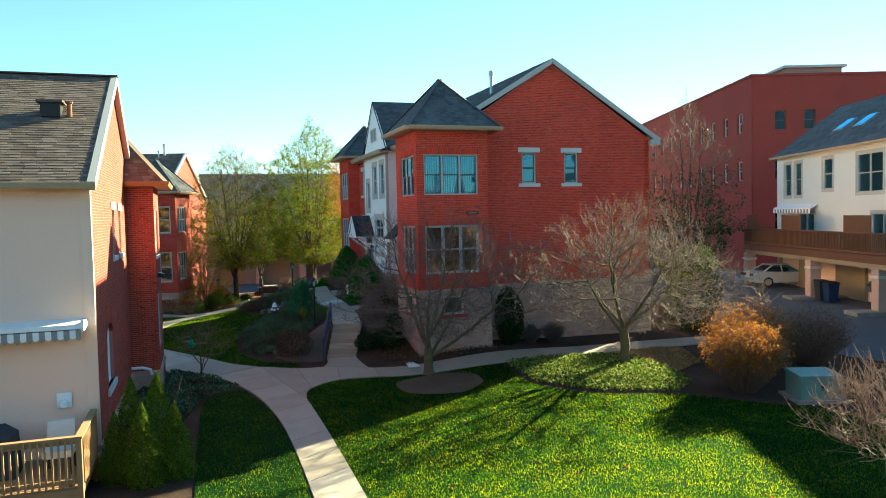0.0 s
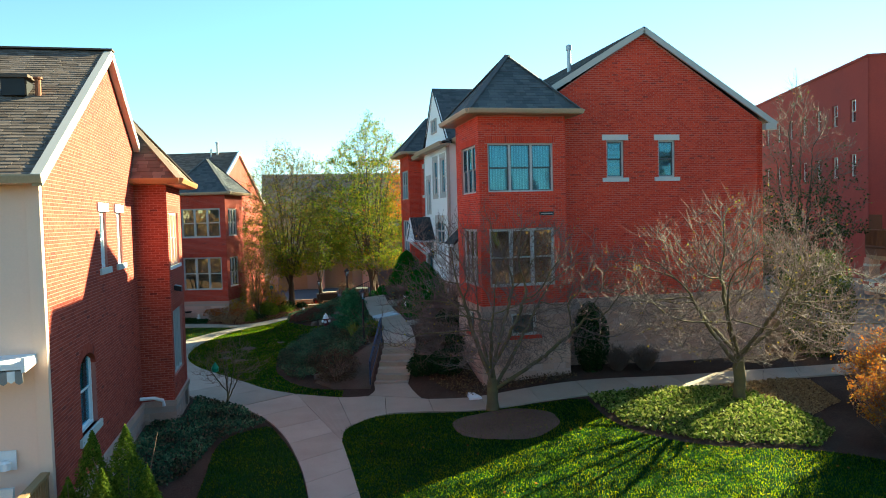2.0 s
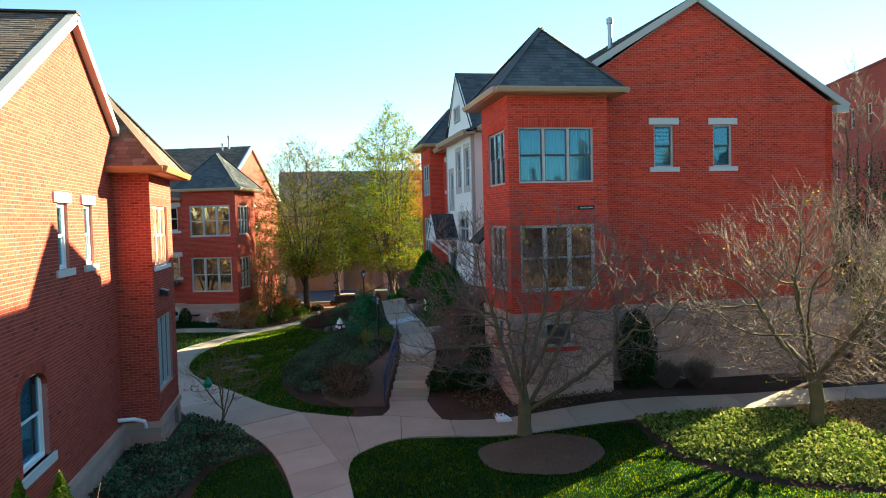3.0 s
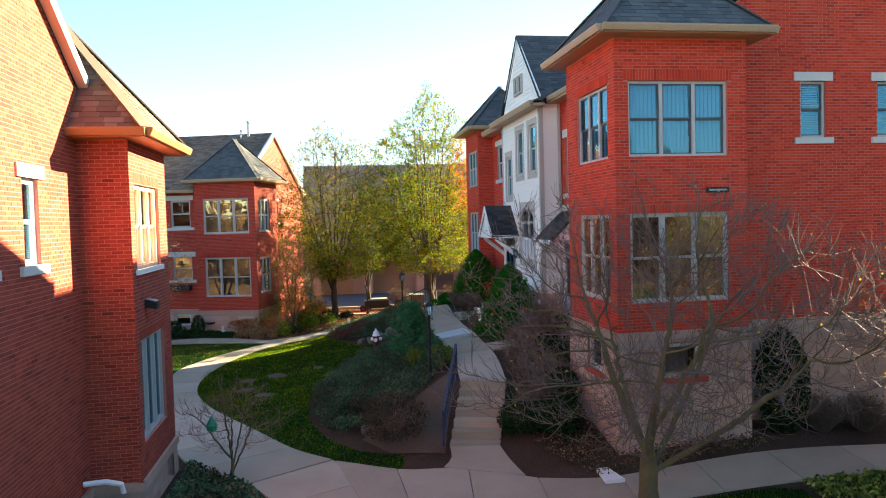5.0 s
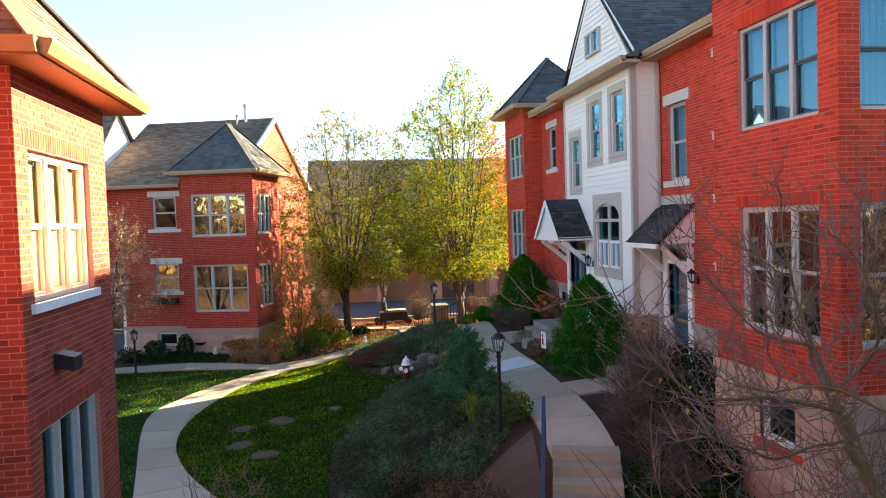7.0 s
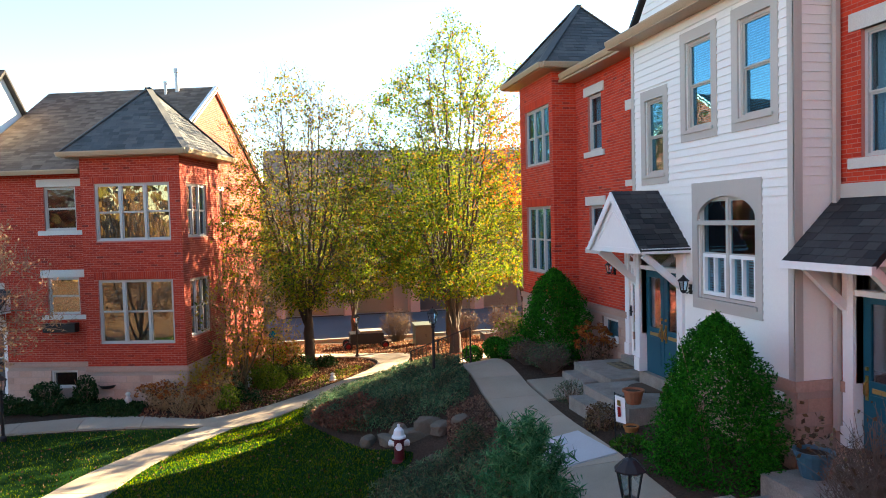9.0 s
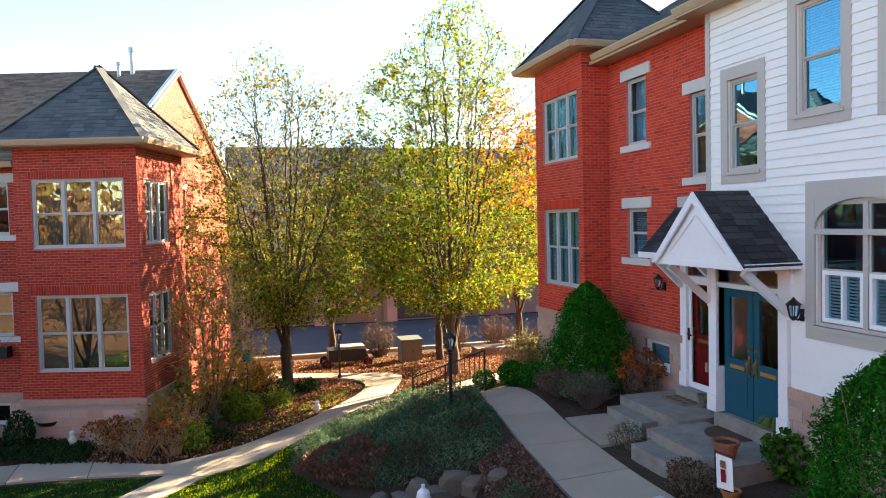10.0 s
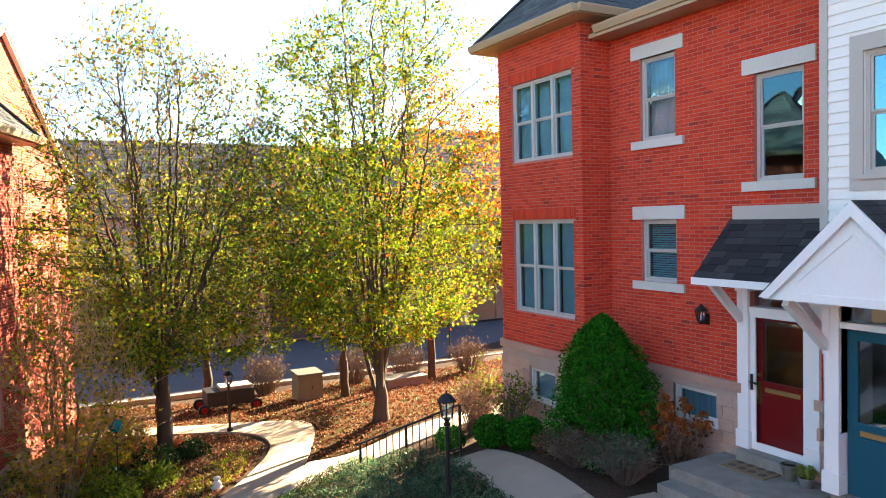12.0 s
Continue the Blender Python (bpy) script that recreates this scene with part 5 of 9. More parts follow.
# eaves: the tan gutter with the sun's orange glow put into its colour
tower_roof(lh, QX0, QX1, QY0, QY1, QZ, (-2.95, 27.55, 9.6), SHINGLE_BROWN, 0.42, None, plain("sunlit-orange tan gutter", (0.40, 0.20, 0.085), (0.33, 0.16, 0.065), 1.0, 0.45, 30, 0.04))

# ---- the house across the lawn, turned a little ----
FA = -16.5
fu, fv = Vector((math.cos(radians(FA)), math.sin(radians(FA)), 0)), Vector((-math.sin(radians(FA)), math.cos(radians(FA)), 0))
F0 = Vector((-1.38, 48.5, 0))


def fp(p):
    return F0 + fu * p[0] + fv * p[1] + Z * p[2]


def fface(u, v, du, dn):
    o = fp((u, v, 0))
    return Face(o, (fu * du[0] + fv * du[1])[:2], (fu * dn[0] + fv * dn[1])[:2])


fh = thing("townhouse", fp((-3, 3, 0.3)), "red brick townhouse with a hipped corner tower", "house")
FZ, FS, FE = 7.7, 1.42, 7.35
fS = fface(-3.08, 0, (1, 0), (0, -1))
fE = fface(0, 0, (0, 1), (1, 0))
fo = [(0.42, 2.75, 5.2, 6.92), (0.42, 2.75, 2.09, 4.03)]
feo = [(0.44, 1.93, 5.25, 6.9), (0.44, 1.93, 2.2, 3.98)]
# shaded fronts take the darkened brick, sunlit sides the orange one: light as colour
brick_wall(fh, fS, 0, 3.08, FS, FZ, fo, soldiers=[(0.3, 2.85, 6.92), (0.3, 2.85, 4.03)], hero=(0, 3.1, 4.0, 7.8), seed=81, mat=BRICK_SHADED)
brick_wall(fh, fE, 0, 3.0, FS, FZ, feo, hero=(0, 3, 4.0, 7.7), seed=82, limit=150, mat=BRICK_ORANGE)
stone_wall(fh, fS, 0, 3.08, -0.3, FS, (), seed=31)
stone_wall(fh, fE, 0, 3.0, -0.3, FS, (), seed=32)
for i, w in enumerate(fo):
    window(fh, fS, *w, 3, 0.5, FRAME, GLASS_BRIGHT if i else GLASS_WARM_MIRROR, "blind" if i else "curtain", 0.08)
for w in feo:
    window(fh, fE, *w, 3, 0.5, FRAME, GLASS_DARK, "", 0.08)
tower_roof(fh, -3.08, 0, 0, 3.08, FZ, (-1.6, 1.55, 10.0), SHINGLE_GREY, 0.4, fp)
fW = fface(-6.2, 0.8, (1, 0), (0, -1))
fwo = [(1.42, 2.47, 5.55, 6.92), (1.42, 2.47, 2.9, 4.08)]
brick_wall(fh, fW, 0, 3.12, FS, FE, fwo, hero=(0.5, 3.1, 2, 7.3), seed=83, mat=BRICK_SHADED)
fbo = [(1.42, 2.3, 0.58, 1.15)]
stone_wall(fh, fW, 0, 3.12, -0.3, FS, fbo, seed=33)
window(fh, fW, *fbo[0], 1, 0, LIMESTONE, GLASS_DARK, "", 0.05)
for i, w in enumerate(fwo):
    window(fh, fW, *w, 1, 0.5, FRAME, GLASS_BRIGHT if i else GLASS_MILL, "blind" if i else "", 0.09)
    stone_trim(fh, fW, *w, 0.24, 0.14, 0.2)
part("air_conditioner", fW.block(Mesh(), 1.35, 2.4, 2.38, 2.66, 0, 0.25), IRON, fh, "dark air conditioner in the wall")
fW2 = fface(-13.0, 0.9, (1, 0), (0, -1))
fdo = (5.75, 6.65, 0.35, 2.75)
brick_wall(fh, fW2, 0, 6.8, FS, FE, [fdo], seed=87, mat=BRICK_SHADED)
stone_wall(fh, fW2, 0, 6.8, -0.3, FS, [(5.75, 6.65, -0.3, 1.6)], seed=34)
surround(fh, fW2, fdo[0], fdo[1], fdo[2], fdo[3], 0.22)
panel_door(fh, fW2, fdo[0] + 0.02, fdo[1] - 0.02, fdo[2], fdo[3] - 0.4, SASH_DARK)
shed_canopy(fh, fW2, 5.3, 7.0, 3.0, 3.75, 0.9)
part("doorstep", fW2.block(Mesh(), 5.5, 6.9, -0.3, 0.33, 0.0, 1.1), STEP_STONE, fh, "grey concrete doorstep")
# the white gable of the next unit, rising over the roof
part("gable", Mesh().prism([fp((-7.5, 0.2, 7.6)), fp((-7.5, 5.6, 7.6)), fp((-7.5, 2.9, 11.0))], fu * -0.25), SIDING, fh, "white siding gable")
shingles(fp((-13.2, -0.1, 7.35)), fu, fv * 3.0 + Z * 3.75, 5.9, lambda f: 0.0, lambda f: 5.9, SHINGLE_BROWN, "shingle_field", fh, 88)
shingles(fp((-13.2, 5.9, 7.35)), fu, fv * -3.0 + Z * 3.75, 5.9, lambda f: 0.0, lambda f: 5.9, SHINGLE_BROWN, "shingle_field", fh, 89)
fG = fface(-1.0, 0.8, (0, 1), (1, 0))
FPK = (4.65, 10.6)
fgo = [(4.7, 5.05, 5.7, 6.9)]
# the orange brick here puts the sun on this gable into its colour
brick_wall(fh, fG, 0, 9.3, 0.0, FE, fgo, FPK, seed=84, mat=BRICK_ORANGE)
window(fh, fG, *fgo[0], 1, 0, FRAME, GLASS_DARK, "", 0.09)
stone_trim(fh, fG, *fgo[0], 0.15, 0.1, 0.1)
part("wall", solid_wall(Mesh(), fface(-13.0, 10.1, (1, 0), (0, 1)), 0, 12.0, 0, FE), MORTAR, fh)
part("wall", solid_wall(Mesh(), fface(-13.0, 0.9, (0, 1), (-1, 0)), 0, 9.2, 0, FE), MORTAR, fh)
fa = fp((-7.4, 0.4, FE + 0.03))
shingles(fa, fu, fv * 5.05 + Z * 3.35, 6.6, lambda f: 0.0, lambda f: 6.55, SHINGLE_BROWN, "shingle_field", fh, 85)
shingles(fp((-7.4, 10.5, FE + 0.03)), fu, fv * -5.05 + Z * 3.35, 6.6, lambda f: 0.0, lambda f: 6.55, SHINGLE_BROWN, "shingle_field", fh, 86)
frk = Mesh()
frk.bar(fp((-0.92, 0.4, FE)), fp((-0.92, 5.45, 10.68)), 0.12, 0.18).bar(fp((-0.92, 5.45, 10.68)), fp((-0.92, 10.5, FE)), 0.12, 0.18)
part("rake_board", frk, WHITE, fh)
gutter(fh, [fp((-7.4, 0.4, FE + 0.05)), fp((-3.3, 0.4, FE + 0.05))], [-fv])
part("flue_pipe", Mesh().lathe([(0.07, 0), (0.07, 1.35), (0.1, 1.35), (0.1, 1.5)], 12, fp((-2.3, 5.2, 9.9))), STEEL, fh, "galvanised flue pipe")
part("flue_pipe", Mesh().lathe([(0.05, 0), (0.05, 0.9), (0.07, 0.9), (0.07, 1.0)], 10, fp((-2.65, 5.0, 9.9))), STEEL, fh)


# ---- trees and shrubs ----
def leaves_mesh(name, centres, size, rng, mat, up=0.0, wide=0.32):
    """Single leaves, each a bent lozenge turned at random."""
    c = np.array(centres)
    n = len(c)
    a = rng.normal(size=(n, 3))
    a /= np.linalg.norm(a, axis=1)[:, None]
    b = rng.normal(size=(n, 3))
    b[:, 2] += up
    b -= (b * a).sum(1)[:, None] * a
    b /= np.linalg.norm(b, axis=1)[:, None]
    s = size * rng.uniform(0.6, 1.25, n)[:, None]
    w = np.cross(a, b)
    v = np.stack([c - a * s * 0.5, c + b * s * wide + w * s * 0.08, c + a * s * 0.5, c - b * s * wide + w * s * 0.08], 1).reshape(-1, 3)
    f = (np.arange(n)[:, None] * 4 + np.arange(4)).reshape(-1, 4)
    me = bpy.data.meshes.new(name)
    me.from_pydata(v.tolist(), [], f.tolist())
    me.materials.append(mat)
    me.update()
    return me


PEAR_LEAF = leaf_mat("yellow-green leaf", [(0.0, (0.02, 0.055, 0.010)), (0.3, (0.085, 0.155, 0.012)), (0.7, (0.20, 0.275, 0.014)), (0.92, (0.38, 0.31, 0.02)), (1.0, (0.27, 0.11, 0.02))], 0.48)
PEAR_BROWN = leaf_mat("olive autumn leaf", [(0.0, (0.04, 0.055, 0.012)), (0.4, (0.15, 0.155, 0.02)), (0.7, (0.28, 0.19, 0.03)), (1.0, (0.28, 0.11, 0.03))], 0.45)
ORANGE_LEAF = leaf_mat("orange leaf", [(0.0, (0.42, 0.07, 0.01)), (0.5, (0.48, 0.14, 0.02)), (1.0, (0.45, 0.22, 0.03))], 0.45)
EVERGREEN = leaf_mat("evergreen", [(0.0, (0.010, 0.045, 0.006)), (0.5, (0.028, 0.10, 0.009)), (1.0, (0.075, 0.18, 0.018))], 0.18, spec=0.06)
# evergreen with sunlight's yellow put into the leaf colour
EVER_LIT = leaf_mat("sunlit yellowish evergreen", [(0.0, (0.04, 0.09, 0.008)), (0.5, (0.12, 0.18, 0.015)), (1.0, (0.24, 0.29, 0.03))], 0.4)
GROUNDCOVER = leaf_mat("juniper", [(0.0, (0.025, 0.06, 0.034)), (0.6, (0.08, 0.165, 0.085)), (0.88, (0.17, 0.24, 0.12)), (1.0, (0.26, 0.16, 0.10))], 0.3, patch=[(0.36, (0.75, 0.42, 0.42)), (0.5, (0.8, 0.8, 0.8)), (0.64, (1.2, 1.25, 1.2))])
IVY = leaf_mat("ivy", [(0.0, (0.04, 0.08, 0.010)), (0.5, (0.15, 0.20, 0.03)), (1.0, (0.36, 0.36, 0.10))], 0.3)
YEW = leaf_mat("dark yew", [(0.0, (0.005, 0.018, 0.005)), (0.6, (0.014, 0.045, 0.012)), (1.0, (0.045, 0.075, 0.022))], 0.1, spec=0.06)
CEDAR = leaf_mat("arborvitae", [(0.0, (0.003, 0.034, 0.003)), (0.5, (0.010, 0.115, 0.008)), (0.85, (0.024, 0.20, 0.012)), (1.0, (0.05, 0.25, 0.018))], 0.12, spec=0.05)
RUSSET = leaf_mat("russet leaf", [(0.0, (0.30, 0.08, 0.02)), (0.5, (0.36, 0.15, 0.03)), (1.0, (0.22, 0.13, 0.05))], 0.35)
DRY = leaf_mat("dry brown leaf", [(0.0, (0.05, 0.032, 0.02)), (0.5, (0.11, 0.068, 0.038)), (0.85, (0.18, 0.12, 0.06)), (1.0, (0.26, 0.19, 0.10))], 0.25)

def grow(pull, pos, par, step, reach, kill, up, keep, g, rounds=160):
    """Branches that grow from the given nodes towards the points of a crown; returns all nodes and their parents."""
    pos, par = [np.array(p, float) for p in pos], list(par)
    kids = collections.defaultdict(list)
    P = np.array(pos)
    d = np.linalg.norm(pull[:, None] - P[None], axis=2)
    near, dist = d.argmin(1), d.min(1)
    alive = dist > kill
    for _ in range(rounds):
        act = alive & (dist < reach)
        if not act.any():
            break
        v = pull[act] - P[near[act]]
        v /= np.linalg.norm(v, axis=1)[:, None]
        acc = np.zeros((len(P), 3))
        np.add.at(acc, near[act], v)
        fresh, stuck = [], []
        for i in np.unique(near[act]):
            a = acc[i] / (np.linalg.norm(acc[i]) + 1e-6)
            if par[i] >= 0:
                back = P[i] - P[par[i]]
                a = a + back / (np.linalg.norm(back) + 1e-6) * keep
            a = a + g.normal(0, 0.11, 3)
            a[2] += up
            q = P[i] + a / np.linalg.norm(a) * step
            if len(kids[i]) > 2 or any(np.linalg.norm(q - k) < step * 0.45 for k in kids[i]):
                stuck.append(i)
                continue
            kids[i].append(q)
            fresh.append(q)
            par.append(int(i))
        if stuck:
            alive &= ~(np.isin(near, stuck) & act)
        if not fresh:
            continue
        base = len(P)
        P = np.vstack([P, fresh])
        d = np.linalg.norm(pull[:, None] - np.array(fresh)[None], axis=2)
        k, m = d.argmin(1), d.min(1)
        closer = m < dist
        near[closer], dist[closer] = k[closer] + base, m[closer]
        alive &= dist > kill
    return P, par


def egg(x, y, low, top, radius, n, g, full=0.85, hollow=0.5, rough=0.12):
    """Points filling an egg-shaped crown, its widest part below the middle, denser towards the outside."""
    f = g.uniform(0, 1, n)
    r = radius * np.maximum(1 - np.abs(2 * f ** full - 1) ** 2.4, 0) ** 0.62
    a = g.uniform(0, 2 * np.pi, n)
    lobes = 1 + rough * np.sin(3 * a + 5 * f + x) + 0.7 * rough * np.sin(7 * a - 9 * f + y)
    k = r * lobes * g.uniform(0, 1, n) ** hollow
    return np.column_stack([x + k * np.cos(a), y + k * np.sin(a), low + (top - low) * f * (1 - 0.6 * rough * (1 + np.sin(2 * a + y)))])


def grown_tree(name, at, label, fork, trunk_r, crown, leaders, seed, step=0.2, reach=2.2, kill=0.4, up=0.15, keep=0.5, tip=0.006, bark=None, twig=None, twigs=1.5, twig_len=(0.2, 0.5), twig_up=0.5,
               leaf=None, leaf_n=0, leaf_size=0.12, extra=None, thin_top=1.0, thin_from=0.3, lean=(0, 0), sunk=0.1, scatter=0.07, twig_r=0.0055):
    """A tree: a stem, leaders bent towards the crown, branches that fill it, fine twigs and single leaves.
    leaders: how many, and how far out and up their ends lie as shares of the crown."""
    rng, g = random.Random(seed), np.random.default_rng(seed)
    x, y = at
    base = Vector((x, y, gz(x, y) - sunk))
    ob = thing(name, base, label, "tree")
    bark = [bark or BARK, twig or bark or BARK]
    head = Vector((x + lean[0], y + lean[1], fork))
    low, top = crown[:, 2].min(), crown[:, 2].max()
    mid = crown.mean(0)
    wide = np.percentile(np.hypot(crown[:, 0] - mid[0], crown[:, 1] - mid[1]), 92)
    pos, par, owner = [], [], []
    k = max(3, int((head - base).length / 0.3))
    for i in range(k + 1):
        t = i / k
        pos.append(np.array(base.lerp(head, t)) + (g.normal(0, 0.02, 3) if 0 < i < k else 0))
        par.append(i - 1)
        owner.append(-1)
    n_lead, out, rise = leaders
    for j in range(n_lead):
        a = j * 2.4 + rng.uniform(-0.35, 0.35) + seed
        f = (j + 0.5) / n_lead
        r = wide * out * (1.15 - 0.75 * f) * rng.uniform(0.8, 1.1)
        z = low + (top - low) * rise * (0.55 + 0.5 * f)
        end = Vector((mid[0] + r * math.cos(a), mid[1] + r * math.sin(a), z))
        root = max(1, k - rng.randrange(0, 3))
        start = Vector(pos[root])
        bend = start.lerp(end, 0.5) + Vector((math.cos(a), math.sin(a), 0)) * r * 0.12
        m = max(3, int((end - start).length / step))
        last = root
        for i in range(1, m + 1):
            t = i / m
            p = start * (1 - t) ** 2 + bend * 2 * t * (1 - t) + end * t * t
            pos.append(np.array(p) + g.normal(0, 0.14 * step, 3) * min(1, 2 * t))
            par.append(last)
            owner.append(j)
            last = len(pos) - 1
    P, par = grow(crown, pos, par, step, reach, kill, up, keep, g)
    n = len(P)
    kids = [[] for _ in range(n)]
    for i in range(1, n):
        kids[par[i]].append(i)
    owner += [-1] * (n - len(owner))
    for i in range(1, n):
        if owner[i] < 0:
            owner[i] = owner[par[i]]
    tips = np.zeros(n)
    for i in reversed(range(n)):
        tips[i] = max(tips[i], 1)
        if par[i] >= 0:
            tips[par[i]] += tips[i]
    power = math.log(tips[0]) / math.log(trunk_r / tip)
    rad = tip * tips ** (1 / power)
    rad[0] *= 1.3
    wood = collections.defaultdict(Mesh)
    todo = [(0, None)]
    while todo:
        i, before = todo.pop()
        chain = ([before] if before is not None else []) + [i]
        who = owner[i]
        while kids[chain[-1]]:
            c = sorted(kids[chain[-1]], key=lambda e: -tips[e])
            if owner[c[0]] != who:
                todo += [(e, chain[-1]) for e in c]
                break
            todo += [(e, chain[-1]) for e in c[1:]]
            chain.append(c[0])
        if len(chain) < 2:
            continue
        rr = [rad[e] for e in chain]
        if before is not None:
            rr[0] = rr[1] * 1.08
        big = max(rr)
        wood[who].tube([Vector(P[e]) for e in chain], rr, 9 if big > 0.08 else 6 if big > 0.03 else 4 if big > 0.012 else 3, 0 if big > tip * 3.2 else 1, cap=False)
    spots = []
    for i in range(k + 1, n):
        if rad[i] > tip * 4.5:
            continue
        want = twigs * (1.6 if not kids[i] else 1.0)
        ax = Vector(P[i] - P[par[i]]).normalized()
        for _ in range(int(want) + (rng.random() < want % 1)):
            d = (ax * 0.7 + Vector((rng.gauss(0, 0.6), rng.gauss(0, 0.6), rng.gauss(0, 0.5))) + Z * twig_up).normalized()
            long = rng.uniform(*twig_len)
            s0 = Vector(P[i])
            s1 = s0 + d * long * 0.55
            s2 = s1 + (d + Vector((rng.gauss(0, 0.25), rng.gauss(0, 0.25), rng.gauss(0, 0.2))) + Z * twig_up * 0.5).normalized() * long * 0.45
            wood[owner[i]].tube([s0, s1, s2], [twig_r, twig_r * 0.8, twig_r * 0.45], 3, 1, cap=False)
            f = (s2.z - low) / (top - low)
            many = leaf_n * (1 + (thin_top - 1) * min(1, max(0, (f - thin_from) / 0.5)))
            many *= min(2.6, max(0.0, 1.0 + 2.6 * noise.noise(s2 * 0.75 + Vector((seed, 0, 0)))))
            for _ in range(int(many) + (rng.random() < many % 1)):
                t = rng.uniform(0.1, 1.05)
                q = s0.lerp(s1, t * 2) if t < 0.5 else s1.lerp(s2, t * 2 - 1)
                spots.append((q.x + rng.gauss(0, scatter), q.y + rng.gauss(0, scatter), q.z + rng.gauss(-0.02, scatter)))
    for who, m in sorted(wood.items()):
        part("trunk" if who < 0 else "limb", m, bark, ob, smooth=True)
    if leaf and spots:
        c = np.array(spots)
        if extra:
            pick = g.random(len(c)) < extra[1](c)
            if pick.any():
                part("crown", leaves_mesh("crown", c[pick], leaf_size, g, extra[0]), extra[0], ob)
            c = c[~pick]
        part("crown", leaves_mesh("crown", c, leaf_size, g, leaf), leaf, ob)
    return ob


def shrub(name, at, size, n, leaf_size, mat, label, seed, z=None, shape="ball", twigs=14, lump=0.25, category="shrub", group="", up=0.0, fill=0.35, wide=0.32):
    """A bush: stems from the ground and a lumpy body of single leaves."""
    nrng = np.random.default_rng(seed)
    x, y = at
    base = Vector((x, y, (gz(x, y) if z is None else z) - 0.03))
    ob = thing(name, base, label, category, group)
    rx, ry, h = size
    d = nrng.normal(size=(n, 3))
    d /= np.linalg.norm(d, axis=1)[:, None]
    r = nrng.uniform(fill, 1, n) ** 0.5
    lump_dirs = nrng.normal(size=(16, 3))
    lump_dirs /= np.linalg.norm(lump_dirs, axis=1)[:, None]
    bump_r = 1 + lump * (np.max(d @ lump_dirs.T, axis=1) - 0.75) * 2
    if shape == "cone":
        t = nrng.uniform(0, 1, n) ** 1.1
        a = nrng.uniform(0, 2 * math.pi, n)
        env = np.minimum(1, 0.78 + t / 0.25 * 0.22) * (1 - t ** 2.6) ** 0.72 * np.minimum(1, t / 0.06) ** 0.4
        wob = 1 + lump * 0.5 * np.sin(a * 5 + t * 9) * np.sin(t * 17 + a * 2)
        rr = env * r * wob
        c = np.stack([rx * rr * np.cos(a), ry * rr * np.sin(a), t * h + 0.03 * nrng.normal(size=n)], 1)
    elif shape == "spire":
        t = nrng.uniform(0, 1, n) ** 1.25
        a = nrng.uniform(0, 2 * math.pi, n)
        env = np.minimum(1, 0.7 + t / 0.3 * 0.3) * (1 - t ** 1.25) ** 0.85
        rr = env * r * (1 + lump * 0.5 * np.sin(a * 4 + t * 11) * np.sin(t * 23 + a * 3))
        c = np.stack([rx * rr * np.cos(a), ry * rr * np.sin(a), t * h + 0.03 * nrng.normal(size=n)], 1)
    else:
        c = d * (r * bump_r)[:, None] * np.array([rx, ry, h / 2]) + np.array([0, 0, h / 2])
        c[:, 2] = np.maximum(c[:, 2], 0.02)
    part("foliage", leaves_mesh("foliage", c, leaf_size, nrng, mat, up, wide), mat, ob, local=True)
    st = Mesh()
    rng = random.Random(seed)
    for _ in range(twigs):
        a = rng.uniform(0, 6.28)
        f = rng.uniform(0.3, 0.9)
        p = [Vector((0.05 * math.cos(a), 0.05 * math.sin(a), 0)), Vector((rx * f * 0.5 * math.cos(a), ry * f * 0.5 * math.sin(a), h * 0.45)), Vector((rx * f * math.cos(a), ry * f * math.sin(a), h * rng.uniform(0.6, 1.0)))]
        st.tube(p, [0.014, 0.009, 0.004], 4, cap=False)
    if twigs:
        part("stem", st, TWIG, ob, local=True, kind="stuff")
    return ob


def twiggy(name, at, size, n, label, seed, z=None, mat=None, group="", leaf=None, leaf_n=0, leaf_size=0.07):
    """A bare, twiggy shrub of many fine stems."""
    rng = random.Random(seed)
    x, y = at
    base = Vector((x, y, (gz(x, y) if z is None else z) - 0.03))
    ob = thing(name, base, label, "shrub", group)
    rx, ry, h = size
    m, ends = Mesh(), []
    for _ in range(n):
        a, f = rng.uniform(0, 6.28), rng.random() ** 0.5
        q = Vector((rx * f * math.cos(a), ry * f * math.sin(a), h * rng.uniform(0.55, 1.05) * (1 - 0.35 * f * f)))
        p = Vector((rx * f * 0.25 * math.cos(a), ry * f * 0.25 * math.sin(a), 0))
        mid = p.lerp(q, 0.55) + Vector((rng.gauss(0, 0.05), rng.gauss(0, 0.05), 0.06))
        m.tube([p, mid, q], [0.009, 0.006, 0.0025], 3, cap=False)
        for _ in range(3):
            s = mid.lerp(q, rng.random())
            e = s + Vector((rng.gauss(0, 0.14), rng.gauss(0, 0.14), rng.uniform(0.02, 0.25)))
            m.tube([s, e], [0.004, 0.002], 3, cap=False)
            ends.append(e)
    part("stem", m, mat or TWIG, ob, local=True, kind="stuff")
    if leaf:
        c = [tuple(rng.choice(ends) + Vector((rng.gauss(0, 0.04), rng.gauss(0, 0.04), rng.gauss(0, 0.04)))) for _ in range(leaf_n)]
        part("foliage", leaves_mesh("foliage", c, leaf_size, np.random.default_rng(seed), leaf), leaf, ob, local=True)
    return ob



HEAD = leaf_mat("dried flower head", [(0.0, (0.16, 0.035, 0.014)), (0.4, (0.34, 0.085, 0.022)), (0.8, (0.48, 0.16, 0.03)), (1.0, (0.50, 0.26, 0.08))], 0.35)


